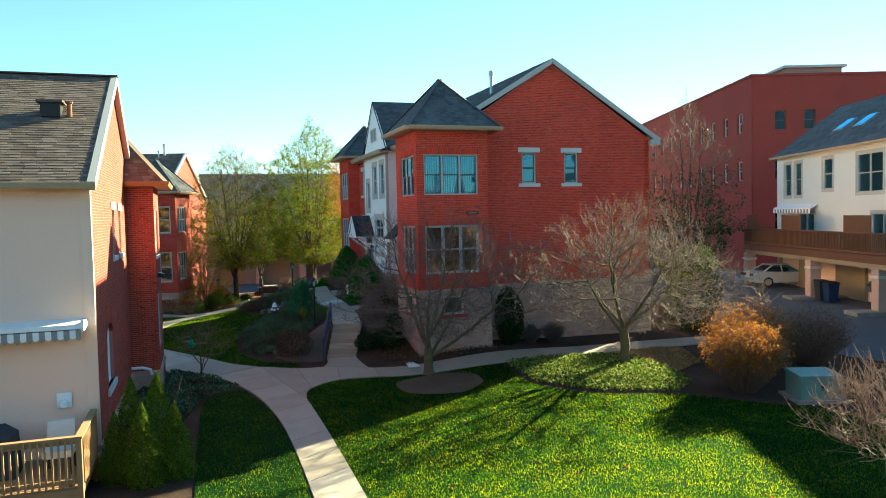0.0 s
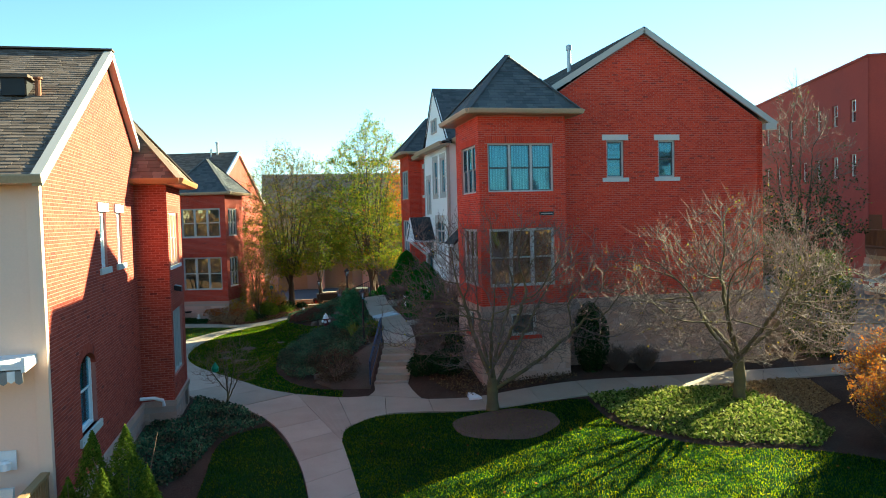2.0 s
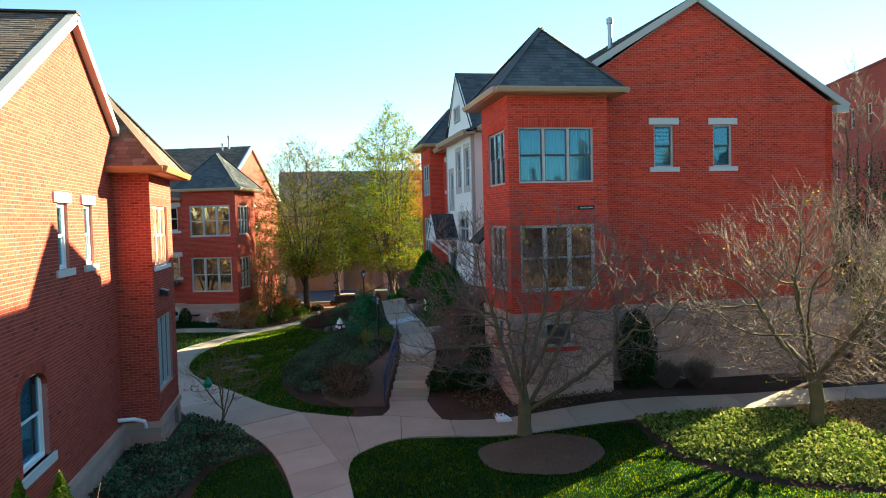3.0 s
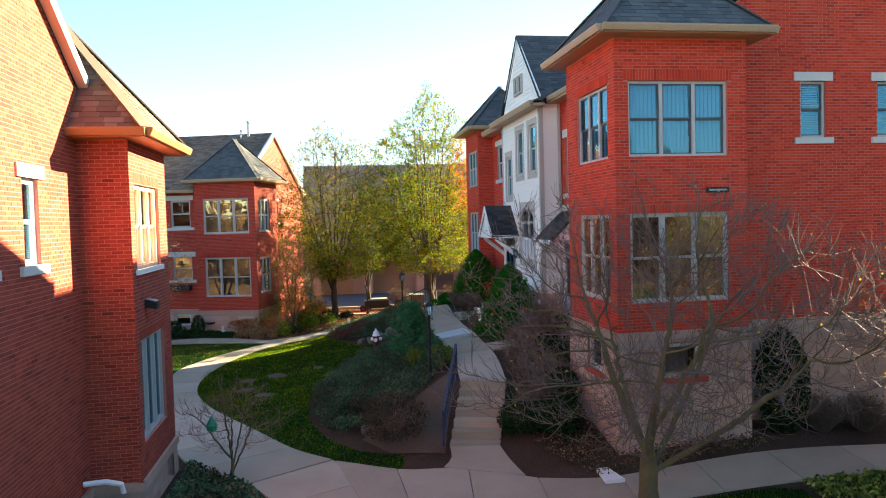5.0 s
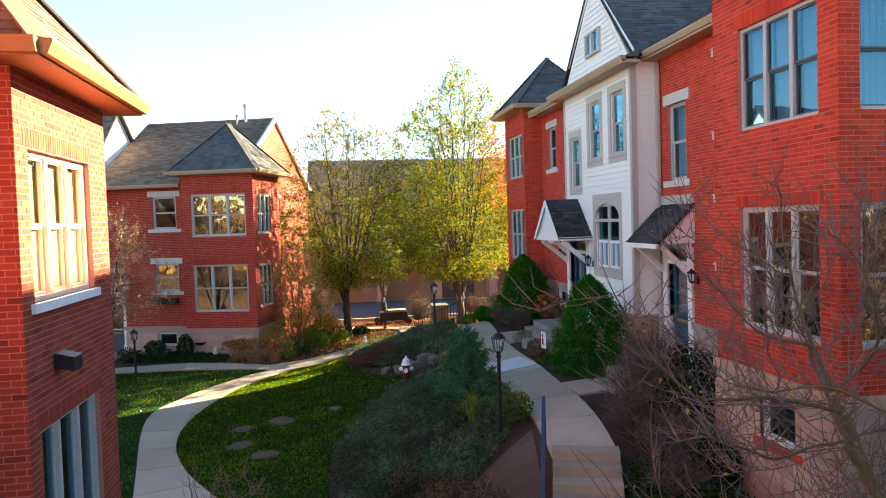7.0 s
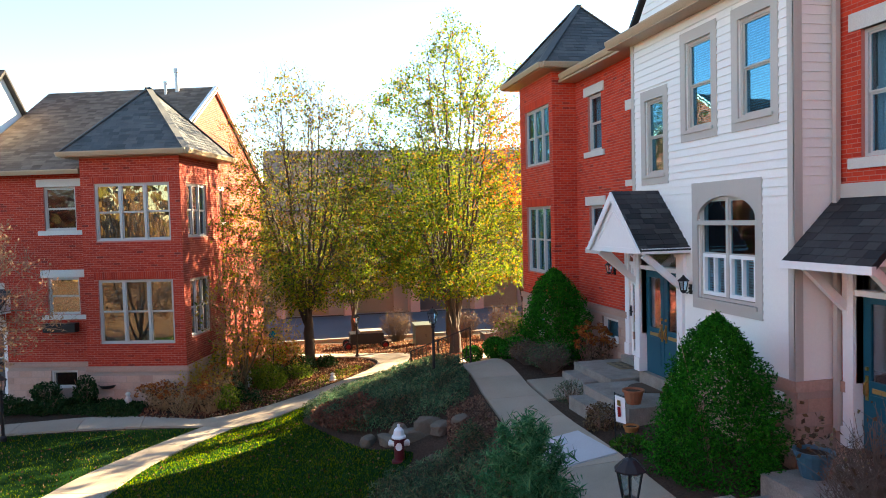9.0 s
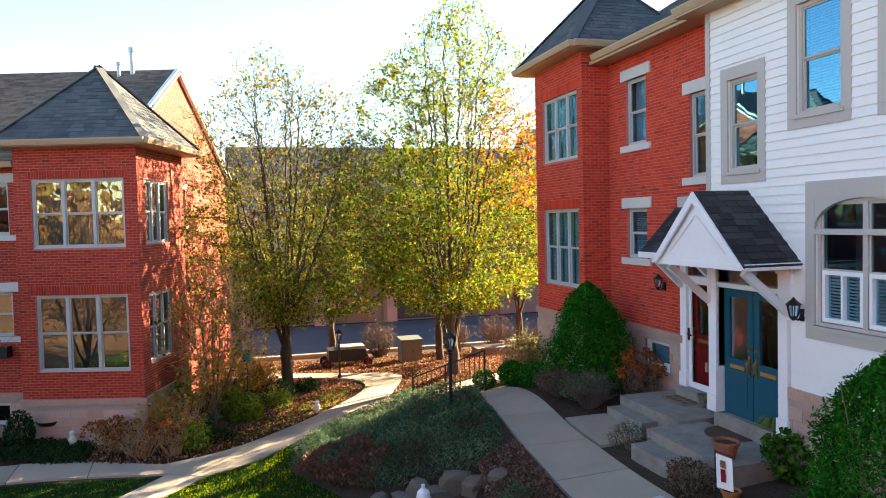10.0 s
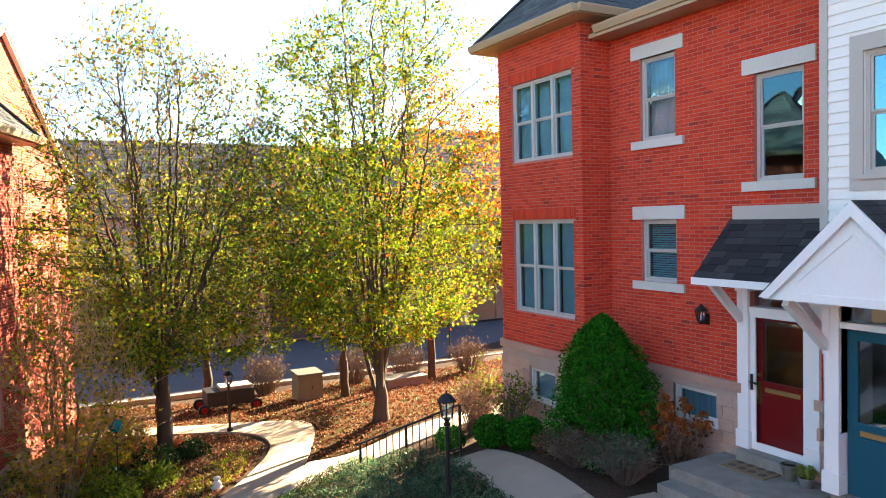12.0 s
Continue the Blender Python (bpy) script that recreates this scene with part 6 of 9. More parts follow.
def hydrangea(at, size, heads, label, seed, z=None, stem=None, bloom=(0.045, 0.085)):
    """Bare stems, each ending in a round dried flower head, with a few leaves lower down."""
    rng = random.Random(seed)
    x, y = at
    ob = thing("hydrangea", (x, y, (gz(x, y) if z is None else z) - 0.03), label, "shrub")
    rx, ry, h = size
    m, c, low = Mesh(), [], []
    for k in range(heads):
        a, f = rng.uniform(0, 6.28), rng.random() ** 0.5
        p = Vector((rx * 0.3 * f * math.cos(a), ry * 0.3 * f * math.sin(a), 0))
        q = Vector((rx * f * math.cos(a), ry * f * math.sin(a), h * rng.uniform(0.55, 1.0) * (1 - 0.25 * f)))
        mid = p.lerp(q, 0.5) + Vector((rng.gauss(0, 0.04), rng.gauss(0, 0.04), 0.05))
        m.tube([p, mid, q], [0.008, 0.006, 0.004], 4, cap=False)
        r = rng.uniform(*bloom)
        for _ in range(40):
            d = Vector((rng.gauss(0, 1), rng.gauss(0, 1), rng.gauss(0, 1))).normalized() * r * rng.uniform(0.6, 1.0)
            c.append(tuple(q + Vector((d.x, d.y, d.z * 0.75))))
        for _ in range(5):
            low.append(tuple(p.lerp(q, rng.uniform(0.2, 0.9)) + Vector((rng.gauss(0, 0.07), rng.gauss(0, 0.07), rng.gauss(0, 0.04)))))
    part("stem", m, stem or TWIG, ob, local=True, kind="stuff")
    part("dried_bloom", leaves_mesh("dried_bloom", c, 0.055, np.random.default_rng(seed), HEAD), HEAD, ob, "russet dried flower heads", local=True, kind="stuff")
    part("foliage", leaves_mesh("foliage", low, 0.09, np.random.default_rng(seed + 1), DRY), DRY, ob, local=True)


BUD_LEAF = leaf_mat("last yellow leaf", [(0.0, (0.36, 0.20, 0.03)), (0.6, (0.52, 0.38, 0.035)), (1.0, (0.28, 0.22, 0.05))], 0.5)


def crab(at, label, seed, low, top, radius, n, fork=1.25, trunk_r=0.17, name="crabapple_tree", leaders=(7, 0.62, 0.5), twigs=1.7, lean=(0, 0), leaf=None, leaf_n=0.0, **more):
    g = np.random.default_rng(seed)
    crown = egg(at[0] + lean[0], at[1] + lean[1], low, top, radius, n, g, 0.95, 0.5, 0.22)
    args = dict(step=0.14, reach=1.5, kill=0.23, up=0.06, keep=0.45, tip=0.0052, twig_r=0.0062, bark=BARK_PALE, twig=TWIG, twig_len=(0.2, 0.7), twig_up=0.6, leaf=leaf, leaf_n=leaf_n, leaf_size=0.06, sunk=0.05)
    args.update(more)
    return grown_tree(name, at, label, gz(*at) + fork, trunk_r, crown, leaders, seed, twigs=twigs, **args)


def pear(at, label, seed, low, top, radius, n, leaf, leaf_n, fork=2.2, trunk_r=0.2, leaders=(9, 0.5, 0.72), **more):
    g = np.random.default_rng(seed)
    crown = egg(at[0], at[1], low, top, radius, n, g)
    args = dict(tip=0.0045, twig_r=0.0048, step=0.21, reach=2.2, kill=0.34, up=0.36, keep=0.55, twigs=1.5, twig_len=(0.22, 0.6), twig_up=0.55, leaf=leaf, leaf_n=leaf_n, leaf_size=0.125)
    args.update(more)
    return grown_tree("pear_tree", at, label, fork, trunk_r, crown, leaders, seed, **args)


crab((7.72, 24.75), "bare crabapple tree with mossy limbs and grey twigs", 12, 1.4, 6.3, 3.7, 1650, lean=(0.5, 0.2), twig=TWIG_MAUVE, leaf=BUD_LEAF, leaf_n=0.10)
crab((14.75, 22.85), "bare spreading crabapple tree over an ivy bed", 8, 1.5, 6.5, 3.9, 2300, fork=1.35, lean=(0.1, 0.0), twig=TWIG_MAUVE, leaf=BUD_LEAF, leaf_n=0.12)
pear((7.65, 51.85), "tall pear tree with thinning yellow-green and orange leaves", 21, 2.4, 13.0, 3.6, 5200, PEAR_LEAF, 10.5, 1.7, 0.21, twigs=1.7, leaf_size=0.1, leaders=(17, 0.55, 0.82), extra=(ORANGE_LEAF, lambda p: np.where((p[:, 0] > 8.9) & (p[:, 2] > 6.0) & (p[:, 2] < 10.0), 0.55, 0.03)), thin_top=0.4)
pear((2.35, 52.9), "pear tree with sparse olive and brown leaves", 24, 2.2, 11.2, 4.0, 5200, PEAR_BROWN, 7.0, 2.2, 0.19, twigs=2.0, leaf_size=0.1, leaders=(17, 0.55, 0.82), extra=(PEAR_LEAF, lambda p: np.clip(1.25 - p[:, 2] / 9.0, 0.2, 0.95)), thin_top=0.24, thin_from=0.15)
pear((8.6, 57.1), "yellow-green pear tree by the lane", 27, 2.6, 8.4, 2.3, 750, PEAR_LEAF, 5.5, 1.8, 0.15, leaders=(6, 0.5, 0.7))
pear((12.5, 58.2), "yellow-green pear tree by the lane", 29, 2.6, 8.4, 2.4, 750, PEAR_LEAF, 5.5, 1.8, 0.15, leaders=(6, 0.5, 0.7))
pear((4.6, 59.6), "bright yellow-green pear tree at the lane's edge", 31, 2.6, 7.6, 2.5, 750, PEAR_LEAF, 5.5, 1.6, 0.15, leaders=(6, 0.5, 0.7))
pear((-0.8, 61.0), "olive pear tree behind the house", 33, 2.6, 8.6, 2.7, 750, PEAR_BROWN, 5.5, 1.6, 0.17, leaders=(6, 0.5, 0.7))
for i, (x, y) in enumerate(((-14, -14), (-3, -22), (8, -16), (17, -10), (27, -4), (34, -14), (-24, -6))):
    pear((x, y), "golden pear tree beyond the lawn", 400 + i, 1.6, 8.0, 2.8, 300, PEAR_LEAF, 9, 1.6, 0.17, leaders=(5, 0.5, 0.7), step=0.4, kill=0.7, leaf_size=0.24)
TAN_LEAF = leaf_mat("pinkish tan leaf", [(0.0, (0.22, 0.12, 0.07)), (0.6, (0.36, 0.21, 0.12)), (1.0, (0.48, 0.32, 0.18))], 0.4)
crab((-6.4, 45.3), "small tree with pinkish tan dry leaves before the house", 37, 2.0, 6.9, 2.3, 700, fork=1.7, trunk_r=0.12, name="small_tree", leaders=(5, 0.5, 0.6), leaf=TAN_LEAF, leaf_n=2.2, leaf_size=0.085, bark=BARK)
crab((0.2, 49.75), "slender many-stemmed tree with sparse golden leaves", 57, 1.2, 4.7, 1.35, 420, fork=0.4, trunk_r=0.075, name="garden_tree", leaders=(5, 0.5, 0.6), leaf=BUD_LEAF, leaf_n=1.8, leaf_size=0.1, twig=TWIG_TAN, extra=(PEAR_LEAF, lambda p: np.full(len(p), 0.5)))
crab((-0.1, 28.05), "young bare tree with a green bag hung in it", 41, 0.75, 2.45, 1.15, 330, fork=0.45, trunk_r=0.05, name="young_tree", leaders=(5, 0.5, 0.6), step=0.1, kill=0.17, reach=0.9, tip=0.004, twigs=1.6, twig_r=0.0035, twig_len=(0.1, 0.35), sunk=0.04)
IVY_DARK = leaf_mat("dark ivy", [(0.0, (0.012, 0.030, 0.010)), (0.7, (0.028, 0.065, 0.02)), (1.0, (0.05, 0.09, 0.025))], 0.15, spec=0.05)
g_ = np.random.default_rng(43)
grown_tree("dark_tree", (31.5, 41.0), "tall ivy-covered tree with a yellow-brown bare top", 1.6, 0.25, egg(31.5, 41.0, 0.8, 13.8, 3.3, 1500, g_, 0.8), (8, 0.5, 0.75), 43, step=0.3, kill=0.5, reach=2.4, up=0.3, twigs=2.2, twig_len=(0.4, 0.9), twig=TWIG_GREY, leaf=IVY_DARK, leaf_n=9, leaf_size=0.15, thin_from=0.12,
           extra=(PEAR_BROWN, lambda p: np.clip((p[:, 2] - 11.0) / 2.0, 0.02, 0.95)), thin_top=0.02, twig_r=0.009)
crab((13.0, 9.9), "bare shrubby tree at the lawn's edge", 47, 0.9, 3.4, 2.1, 800, fork=0.6, trunk_r=0.09, name="bare_tree", leaders=(8, 0.6, 0.6), step=0.12, kill=0.2, reach=1.2)
GR = "clipped evergreens"
shrub("arborvitae", (7.95, 35.6), (0.98, 0.98, 2.75), 34000, 0.07, CEDAR, "dense dark green cone-shaped arborvitae beside the terrace walk", 61, z=1.3, shape="cone", twigs=4, up=1.5, wide=0.16, lump=0.5)
shrub("arborvitae", (8.62, 44.1), (0.98, 0.98, 2.55), 26000, 0.085, CEDAR, "dense green cone-shaped arborvitae against the brick wall", 62, z=1.65, shape="cone", twigs=4, up=1.5, wide=0.16, lump=0.5)
# the spires' yellow is sunlit edges given as leaf colour
for i, (x, y, w, h) in enumerate(((-1.62, 17.7, 0.6, 2.3), (-1.05, 17.55, 0.66, 2.4), (-0.68, 17.35, 0.5, 1.7), (-1.95, 17.4, 0.45, 1.6), (-1.35, 17.1, 0.55, 1.8))):
    shrub("arborvitae", (x, y), (w, w, h), 11000, 0.06, EVER_LIT, "narrow arborvitae spire by the deck, coloured as if sunlit", 630 + i, shape="spire", twigs=3, up=1.5, wide=0.16, lump=0.6, group="arborvitae clump")
shrub("yew", (11.95, 27.0), (0.62, 0.45, 2.5), 8000, 0.08, YEW, "dark upright yew against the stone base", 65, z=0.5, lump=0.15, twigs=4)
shrub("boxwood", (7.8, 45.35), (0.38, 0.38, 0.7), 3500, 0.06, CEDAR, "round clipped boxwood beside the walk", 66, z=1.55, group=GR, lump=0.08, twigs=0)
shrub("boxwood", (7.5, 46.1), (0.36, 0.36, 0.66), 3500, 0.06, CEDAR, "round clipped boxwood beside the walk", 67, z=1.5, group=GR, lump=0.08, twigs=0)
shrub("boxwood", (7.05, 46.95), (0.32, 0.32, 0.55), 2600, 0.05, CEDAR, "round clipped boxwood at the walk's end", 68, z=1.25, group=GR, lump=0.08, twigs=0)
hydrangea((9.2, 42.95), (0.5, 0.65, 1.4), 60, "hydrangea with dark russet dried flower heads by the red door", 69, 1.65)
twiggy("bare_shrub", (8.0, 42.9), (0.5, 0.55, 0.7), 260, "low dark twiggy shrub beside the landing", 174, mat=TWIG_GREY, leaf=GROUNDCOVER, leaf_n=900, leaf_size=0.05)
twiggy("bare_shrub", (7.75, 43.8), (0.45, 0.5, 0.6), 220, "low dark twiggy shrub in the mulch", 175, mat=TWIG_GREY, leaf=DRY, leaf_n=800, leaf_size=0.05)
shrub("low_shrub", (8.15, 43.5), (0.6, 0.65, 0.62), 3200, 0.05, GROUNDCOVER, "low grey-green shrub in mulch", 70, z=1.72)
shrub("low_shrub", (7.9, 44.5), (0.4, 0.5, 0.55), 1300, 0.06, DRY, "low brown and olive shrub in mulch", 71, z=1.65)
shrub("low_shrub", (7.62, 40.55), (0.38, 0.4, 0.55), 1600, 0.045, GROUNDCOVER, "grey-green lavender tuft between the steps", 72, z=1.5, wide=0.15)
shrub("low_shrub", (7.4, 38.55), (0.38, 0.42, 0.55), 1600, 0.045, DRY, "dry brown perennial beside the step", 73, z=1.5)
shrub("low_shrub", (7.35, 37.2), (0.35, 0.4, 0.3), 700, 0.07, EVERGREEN, "low green perennial in the bed", 74, z=1.5)
def pine(at, height, wide, seed, label):
    """A young pine: whorls of upturned branches with tufts of long needles."""
    rng = random.Random(seed)
    x, y = at
    needle = leaf_mat("pine needle", [(0.0, (0.02, 0.10, 0.04)), (0.6, (0.05, 0.21, 0.09)), (1.0, (0.13, 0.32, 0.14))], 0.35)
    ob = thing("pine", (x, y, gz(x, y) - 0.03), label, "tree")
    part("trunk", Mesh().tube([(0, 0, 0), (0.02, 0, height * 0.6), (0, 0.02, height * 0.9)], [0.05, 0.03, 0.012], 6, cap=False), BARK, ob, local=True)
    wood, c = Mesh(), []
    for k in range(34):
        f = (k + 0.5) / 34
        a, r = k * 2.4 + rng.uniform(-0.3, 0.3), wide * 1.1 * (1 - 0.75 * f ** 1.4) * rng.uniform(0.75, 1.15)
        z = height * (0.12 + 0.72 * f)
        p = [Vector((0, 0, z)), Vector((r * 0.6 * math.cos(a), r * 0.6 * math.sin(a), z + 0.06)), Vector((r * math.cos(a), r * math.sin(a), z + 0.22 + 0.12 * f))]
        wood.tube(p, [0.014, 0.009, 0.004], 4, cap=False)
        for _ in range(280):
            t = rng.uniform(0.15, 1.05)
            q = p[0].lerp(p[1], t * 2) if t < 0.5 else p[1].lerp(p[2], t * 2 - 1)
            c.append(tuple(q + Vector((rng.gauss(0, 0.05), rng.gauss(0, 0.05), rng.gauss(0.02, 0.05)))))
    for _ in range(260):
        c.append((rng.gauss(0, 0.035), rng.gauss(0, 0.035), height * rng.uniform(0.8, 1.0)))
    part("branches", wood, BARK, ob, local=True, kind="stuff")
    part("needles", leaves_mesh("needles", c, 0.17, np.random.default_rng(seed), needle, 0.6, 0.05), needle, ob, local=True)


pine((4.55, 34.4), 3.1 - gz(4.55, 34.4), 0.85, 75, "soft blue-green young pine with long needles")
def tuft(name, at, n, long, label, seed, mat, z=None):
    """A fountain of thin arching blades."""
    rng = random.Random(seed)
    x, y = at
    ob = thing(name, (x, y, gz(x, y) if z is None else z), label, "grass")
    m = Mesh()
    for _ in range(n):
        a, f, o = rng.uniform(0, 6.28), rng.uniform(0.55, 1.0), rng.uniform(0.1, 0.75)
        u = Vector((math.cos(a), math.sin(a), 0))
        p = [u * 0.05, u * long * 0.4 * o * f + Z * long * 0.65 * f, u * long * o * f + Z * long * (1.0 - 0.6 * o) * f]
        w = Vector((-u.y, u.x, 0)) * 0.008
        m.add([p[0] - w, p[0] + w, p[1] + w, p[1] - w, p[2]], [(0, 1, 2, 3), (3, 2, 4)])
    part("blades", m, mat, ob, local=True, kind="stuff")


BLADE_PALE = leaf_mat("pale grass blade", [(0.0, (0.13, 0.20, 0.03)), (1.0, (0.30, 0.34, 0.08))], 0.4)
tuft("ornamental_grass", (4.45, 33.3), 260, 0.95, "tuft of pale green ornamental grass", 76, BLADE_PALE)
shrub("low_shrub", (5.2, 32.9), (0.4, 0.5, 0.6), 1500, 0.06, EVER_LIT, "yellow-green low shrub beside the walk", 89)
shrub("barberry", (3.45, 29.4), (0.8, 0.75, 1.15), 4200, 0.055, leaf_mat("dark red-brown leaf", [(0.0, (0.05, 0.03, 0.02)), (0.6, (0.09, 0.055, 0.03)), (1.0, (0.16, 0.11, 0.06))], 0.2), "rounded dark barberry shrub", 77, lump=0.2)
shrub("barberry", (2.6, 31.6), (0.55, 0.6, 0.7), 2000, 0.055, GROUNDCOVER, "low dark shrub on the bank", 78)
ORB = leaf_mat("orange hedge leaf", [(0.0, (0.30, 0.07, 0.012)), (0.5, (0.46, 0.16, 0.02)), (0.85, (0.46, 0.26, 0.04)), (1.0, (0.20, 0.16, 0.05))], 0.35)
twiggy("burning_bush", (16.0, 18.1), (1.3, 1.25, 2.3), 800, "upright orange-brown autumn shrub with fine twigs", 79, leaf=ORB, leaf_n=13000, leaf_size=0.065)
twiggy("burning_bush", (18.4, 20.6), (1.7, 1.6, 2.4), 900, "wide dull orange autumn shrub with fine twigs", 80, leaf=ORB, leaf_n=10000, leaf_size=0.065)
twiggy("burning_bush", (20.4, 19.8), (1.5, 1.4, 2.2), 800, "brown nearly leafless autumn shrub", 81, leaf=DRY, leaf_n=3500, leaf_size=0.06)
shrub("yew", (6.35, 28.6), (0.5, 0.6, 0.75), 3200, 0.06, YEW, "low dark green yew beside the garden steps", 85, z=0.55)
shrub("yew", (6.75, 29.4), (0.5, 0.6, 0.7), 3200, 0.06, YEW, "low dark green yew beside the garden steps", 86, z=0.85)
shrub("yew", (7.1, 28.2), (0.6, 0.6, 0.9), 3500, 0.07, YEW, "dark green yew on the bank by the steps", 82)
shrub("yew", (7.7, 30.7), (0.55, 0.7, 1.3), 3500, 0.07, YEW, "dark green yew on the bank beside the tower", 83, z=1.2)
shrub("yew", (8.8, 32.1), (0.6, 0.6, 1.25), 4000, 0.06, YEW, "dark green yew beside the near door", 87, z=1.6)
shrub("yew", (7.65, 29.3), (0.45, 0.5, 0.9), 2500, 0.07, YEW, "dark green yew on the bank beside the tower", 84, z=1.0)
for i, (x, y, r, h) in enumerate(((7.7, 31.9, 0.85, 1.3), (8.25, 32.7, 0.75, 1.65), (7.2, 31.0, 0.7, 1.1), (7.3, 29.9, 0.8, 1.2), (6.9, 29.0, 0.6, 1.0), (12.9, 26.95, 0.45, 0.8), (13.9, 26.9, 0.5, 0.9), (20.3, 28.6, 0.6, 1.5))):
    twiggy("bare_shrub", (x, y), (r, r, h), 320, "bare twiggy brown shrub in the bed", 90 + i, mat=TWIG_GREY, leaf=DRY, leaf_n=120)
shrub("viburnum", (21.1, 27.2), (1.25, 1.1, 3.9), 12000, 0.1, leaf_mat("olive ivy leaf", [(0.0, (0.02, 0.035, 0.01)), (0.6, (0.06, 0.085, 0.02)), (1.0, (0.16, 0.15, 0.04))], 0.25), "dark ivy-covered shrub at the house corner", 101, lump=0.3)
# beds along the far house
for i, (u, v, r, h, k) in enumerate(((0.5, 0.2, 0.6, 1.5, "d"), (0.8, 1.6, 0.7, 2.2, "d"), (0.9, 3.3, 0.7, 2.6, "d"), (1.3, 5.0, 0.8, 2.3, "d"), (1.9, 2.0, 0.5, 0.8, "y"), (-2.9, -0.5, 0.35, 1.0, "g"), (-4.6, 0.2, 0.45, 0.7, "g"))):
    q = fp((u, v, 0))
    if k == "d":
        twiggy("bare_shrub", (q.x, q.y), (r, r, h), 60, "tall dry shrub with golden leaves by the wall", 110 + i, mat=TWIG_TAN, leaf=BUD_LEAF, leaf_n=520, leaf_size=0.08)
    else:
        shrub("low_shrub", (q.x, q.y), (r, r, h), 1500, 0.08, EVER_LIT if k == "y" else YEW, "yellow-green perennial in the flower bed" if k == "y" else "dark green perennial in the flower bed", 110 + i)
for i, (x, y, r, h) in enumerate(((-2.25, 48.25, 0.55, 1.0), (-1.55, 47.75, 0.6, 1.1), (-0.85, 47.75, 0.5, 1.15), (-0.6, 48.6, 0.5, 1.35))):
    hydrangea((x, y), (r, r, h), 26, "tall hydrangea with dried russet flower heads", 110 + i, stem=TWIG_TAN, bloom=(0.065, 0.105))
    twiggy("bare_shrub", (x + 0.2, y - 0.15), (r, r, h * 0.8), 55, "tangle of tan dry stems", 140 + i, mat=TWIG_TAN, leaf=DRY, leaf_n=120)
shrub("low_shrub", (-0.2, 47.7), (0.34, 0.34, 0.75), 900, 0.085, EVER_LIT, "bright yellow-green leafy perennial beside the path", 121, lump=0.7, fill=0.05)
shrub("low_shrub", (0.35, 48.35), (0.4, 0.35, 0.4), 700, 0.075, YEW, "low dark perennial at the path's edge", 122, lump=0.7, fill=0.05)
shrub("low_shrub", (1.9, 51.1), (0.5, 0.45, 0.5), 900, 0.085, EVER_LIT, "yellow-green perennial in the flower bed", 123, lump=0.7, fill=0.05)
for i, (x, y, r, h) in enumerate(((6.7, 60.2, 0.9, 1.6), (9.9, 59.6, 0.8, 1.5), (11.6, 58.6, 0.9, 1.7), (14.2, 58.4, 0.9, 1.6))):
    twiggy("bare_shrub", (x, y), (r, r, h), 200, "bare rounded shrub by the lane", 160 + i, mat=TWIG_GREY, leaf=DRY, leaf_n=700, leaf_size=0.07)
twiggy("bare_shrub", (8.3, 46.6), (0.5, 0.5, 1.45), 90, "airy shrub with sparse pale olive leaves by the tower", 172, mat=TWIG_GREY, leaf=EVER_LIT, leaf_n=700, leaf_size=0.07)
twiggy("bare_shrub", (9.2, 49.3), (0.6, 0.6, 1.6), 120, "tall thin garden stems by the tower", 170, leaf=EVER_LIT, leaf_n=500)
twiggy("bare_shrub", (8.5, 48.4), (0.5, 0.5, 1.3), 120, "tall thin garden stems by the tower", 171, leaf=DRY, leaf_n=300)


# ---- low cover ----
def cover(name, outline, n, size, mat, label, seed, height=0.2, lumpy=0.0, up=2.0, wide=0.32):
    """Countless leaves lying over a bed."""
    rng = np.random.default_rng(seed)
    xs, ys = [p[0] for p in outline], [p[1] for p in outline]
    c = np.column_stack([rng.uniform(min(xs), max(xs), n * 4), rng.uniform(min(ys), max(ys), n * 4)])
    c = c[inside(c, outline)][:n]
    n = len(c)
    z = land_z(c[:, 0], c[:, 1])
    centre = c[rng.integers(0, n, max(4, n // 350))]
    size_r, size_h = rng.uniform(0.35, 0.8, len(centre)), rng.uniform(0.35, 1.0, len(centre))
    away = np.linalg.norm(c[:, None] - centre[None], axis=2) / size_r
    hill = height * np.max(size_h * np.sqrt(np.clip(1 - away ** 2, 0, 1)), axis=1)
    pos = np.column_stack([c, z + 0.03 + rng.uniform(0.25, 1, n) * (hill * lumpy + height * (1 - lumpy))])
    ob = new(name, leaves_mesh(name, pos, size, rng, mat, up, wide))
    return tagged(ob, label, "groundcover", kind="stuff")


cover("ivy", [(10.7, 24.6), (10.6, 22.0), (11.8, 20.1), (14.1, 18.8), (15.2, 19.6), (15.6, 21.5), (15.5, 23.3), (14.6, 24.2), (13, 24.6)], 9500, 0.11, IVY, "pale green ivy bed under the crabapple", 201, 0.14)
cover("ivy", [(1.1, 25.4), (-0.1, 24.0), (-0.6, 21.5), (-1.6, 20), (-2.2, 22.5), (-2.1, 25.9), (-1.2, 26.3), (-1.2, 29.2), (0.2, 27.6)], 6000, 0.10, GROUNDCOVER, "dark ivy along the house wall", 202, 0.16)
cover("juniper", [(2.2, 29.8), (1.4, 32), (1.55, 34.5), (2.3, 37), (3.4, 39.5), (4.2, 39.3), (5.2, 40), (5.55, 36), (5.3, 32.4), (4.2, 31.2), (3.2, 30.4)], 36000, 0.12, GROUNDCOVER, "dark green juniper over the bank", 203, 0.5, 0.75, 0.5, 0.08)
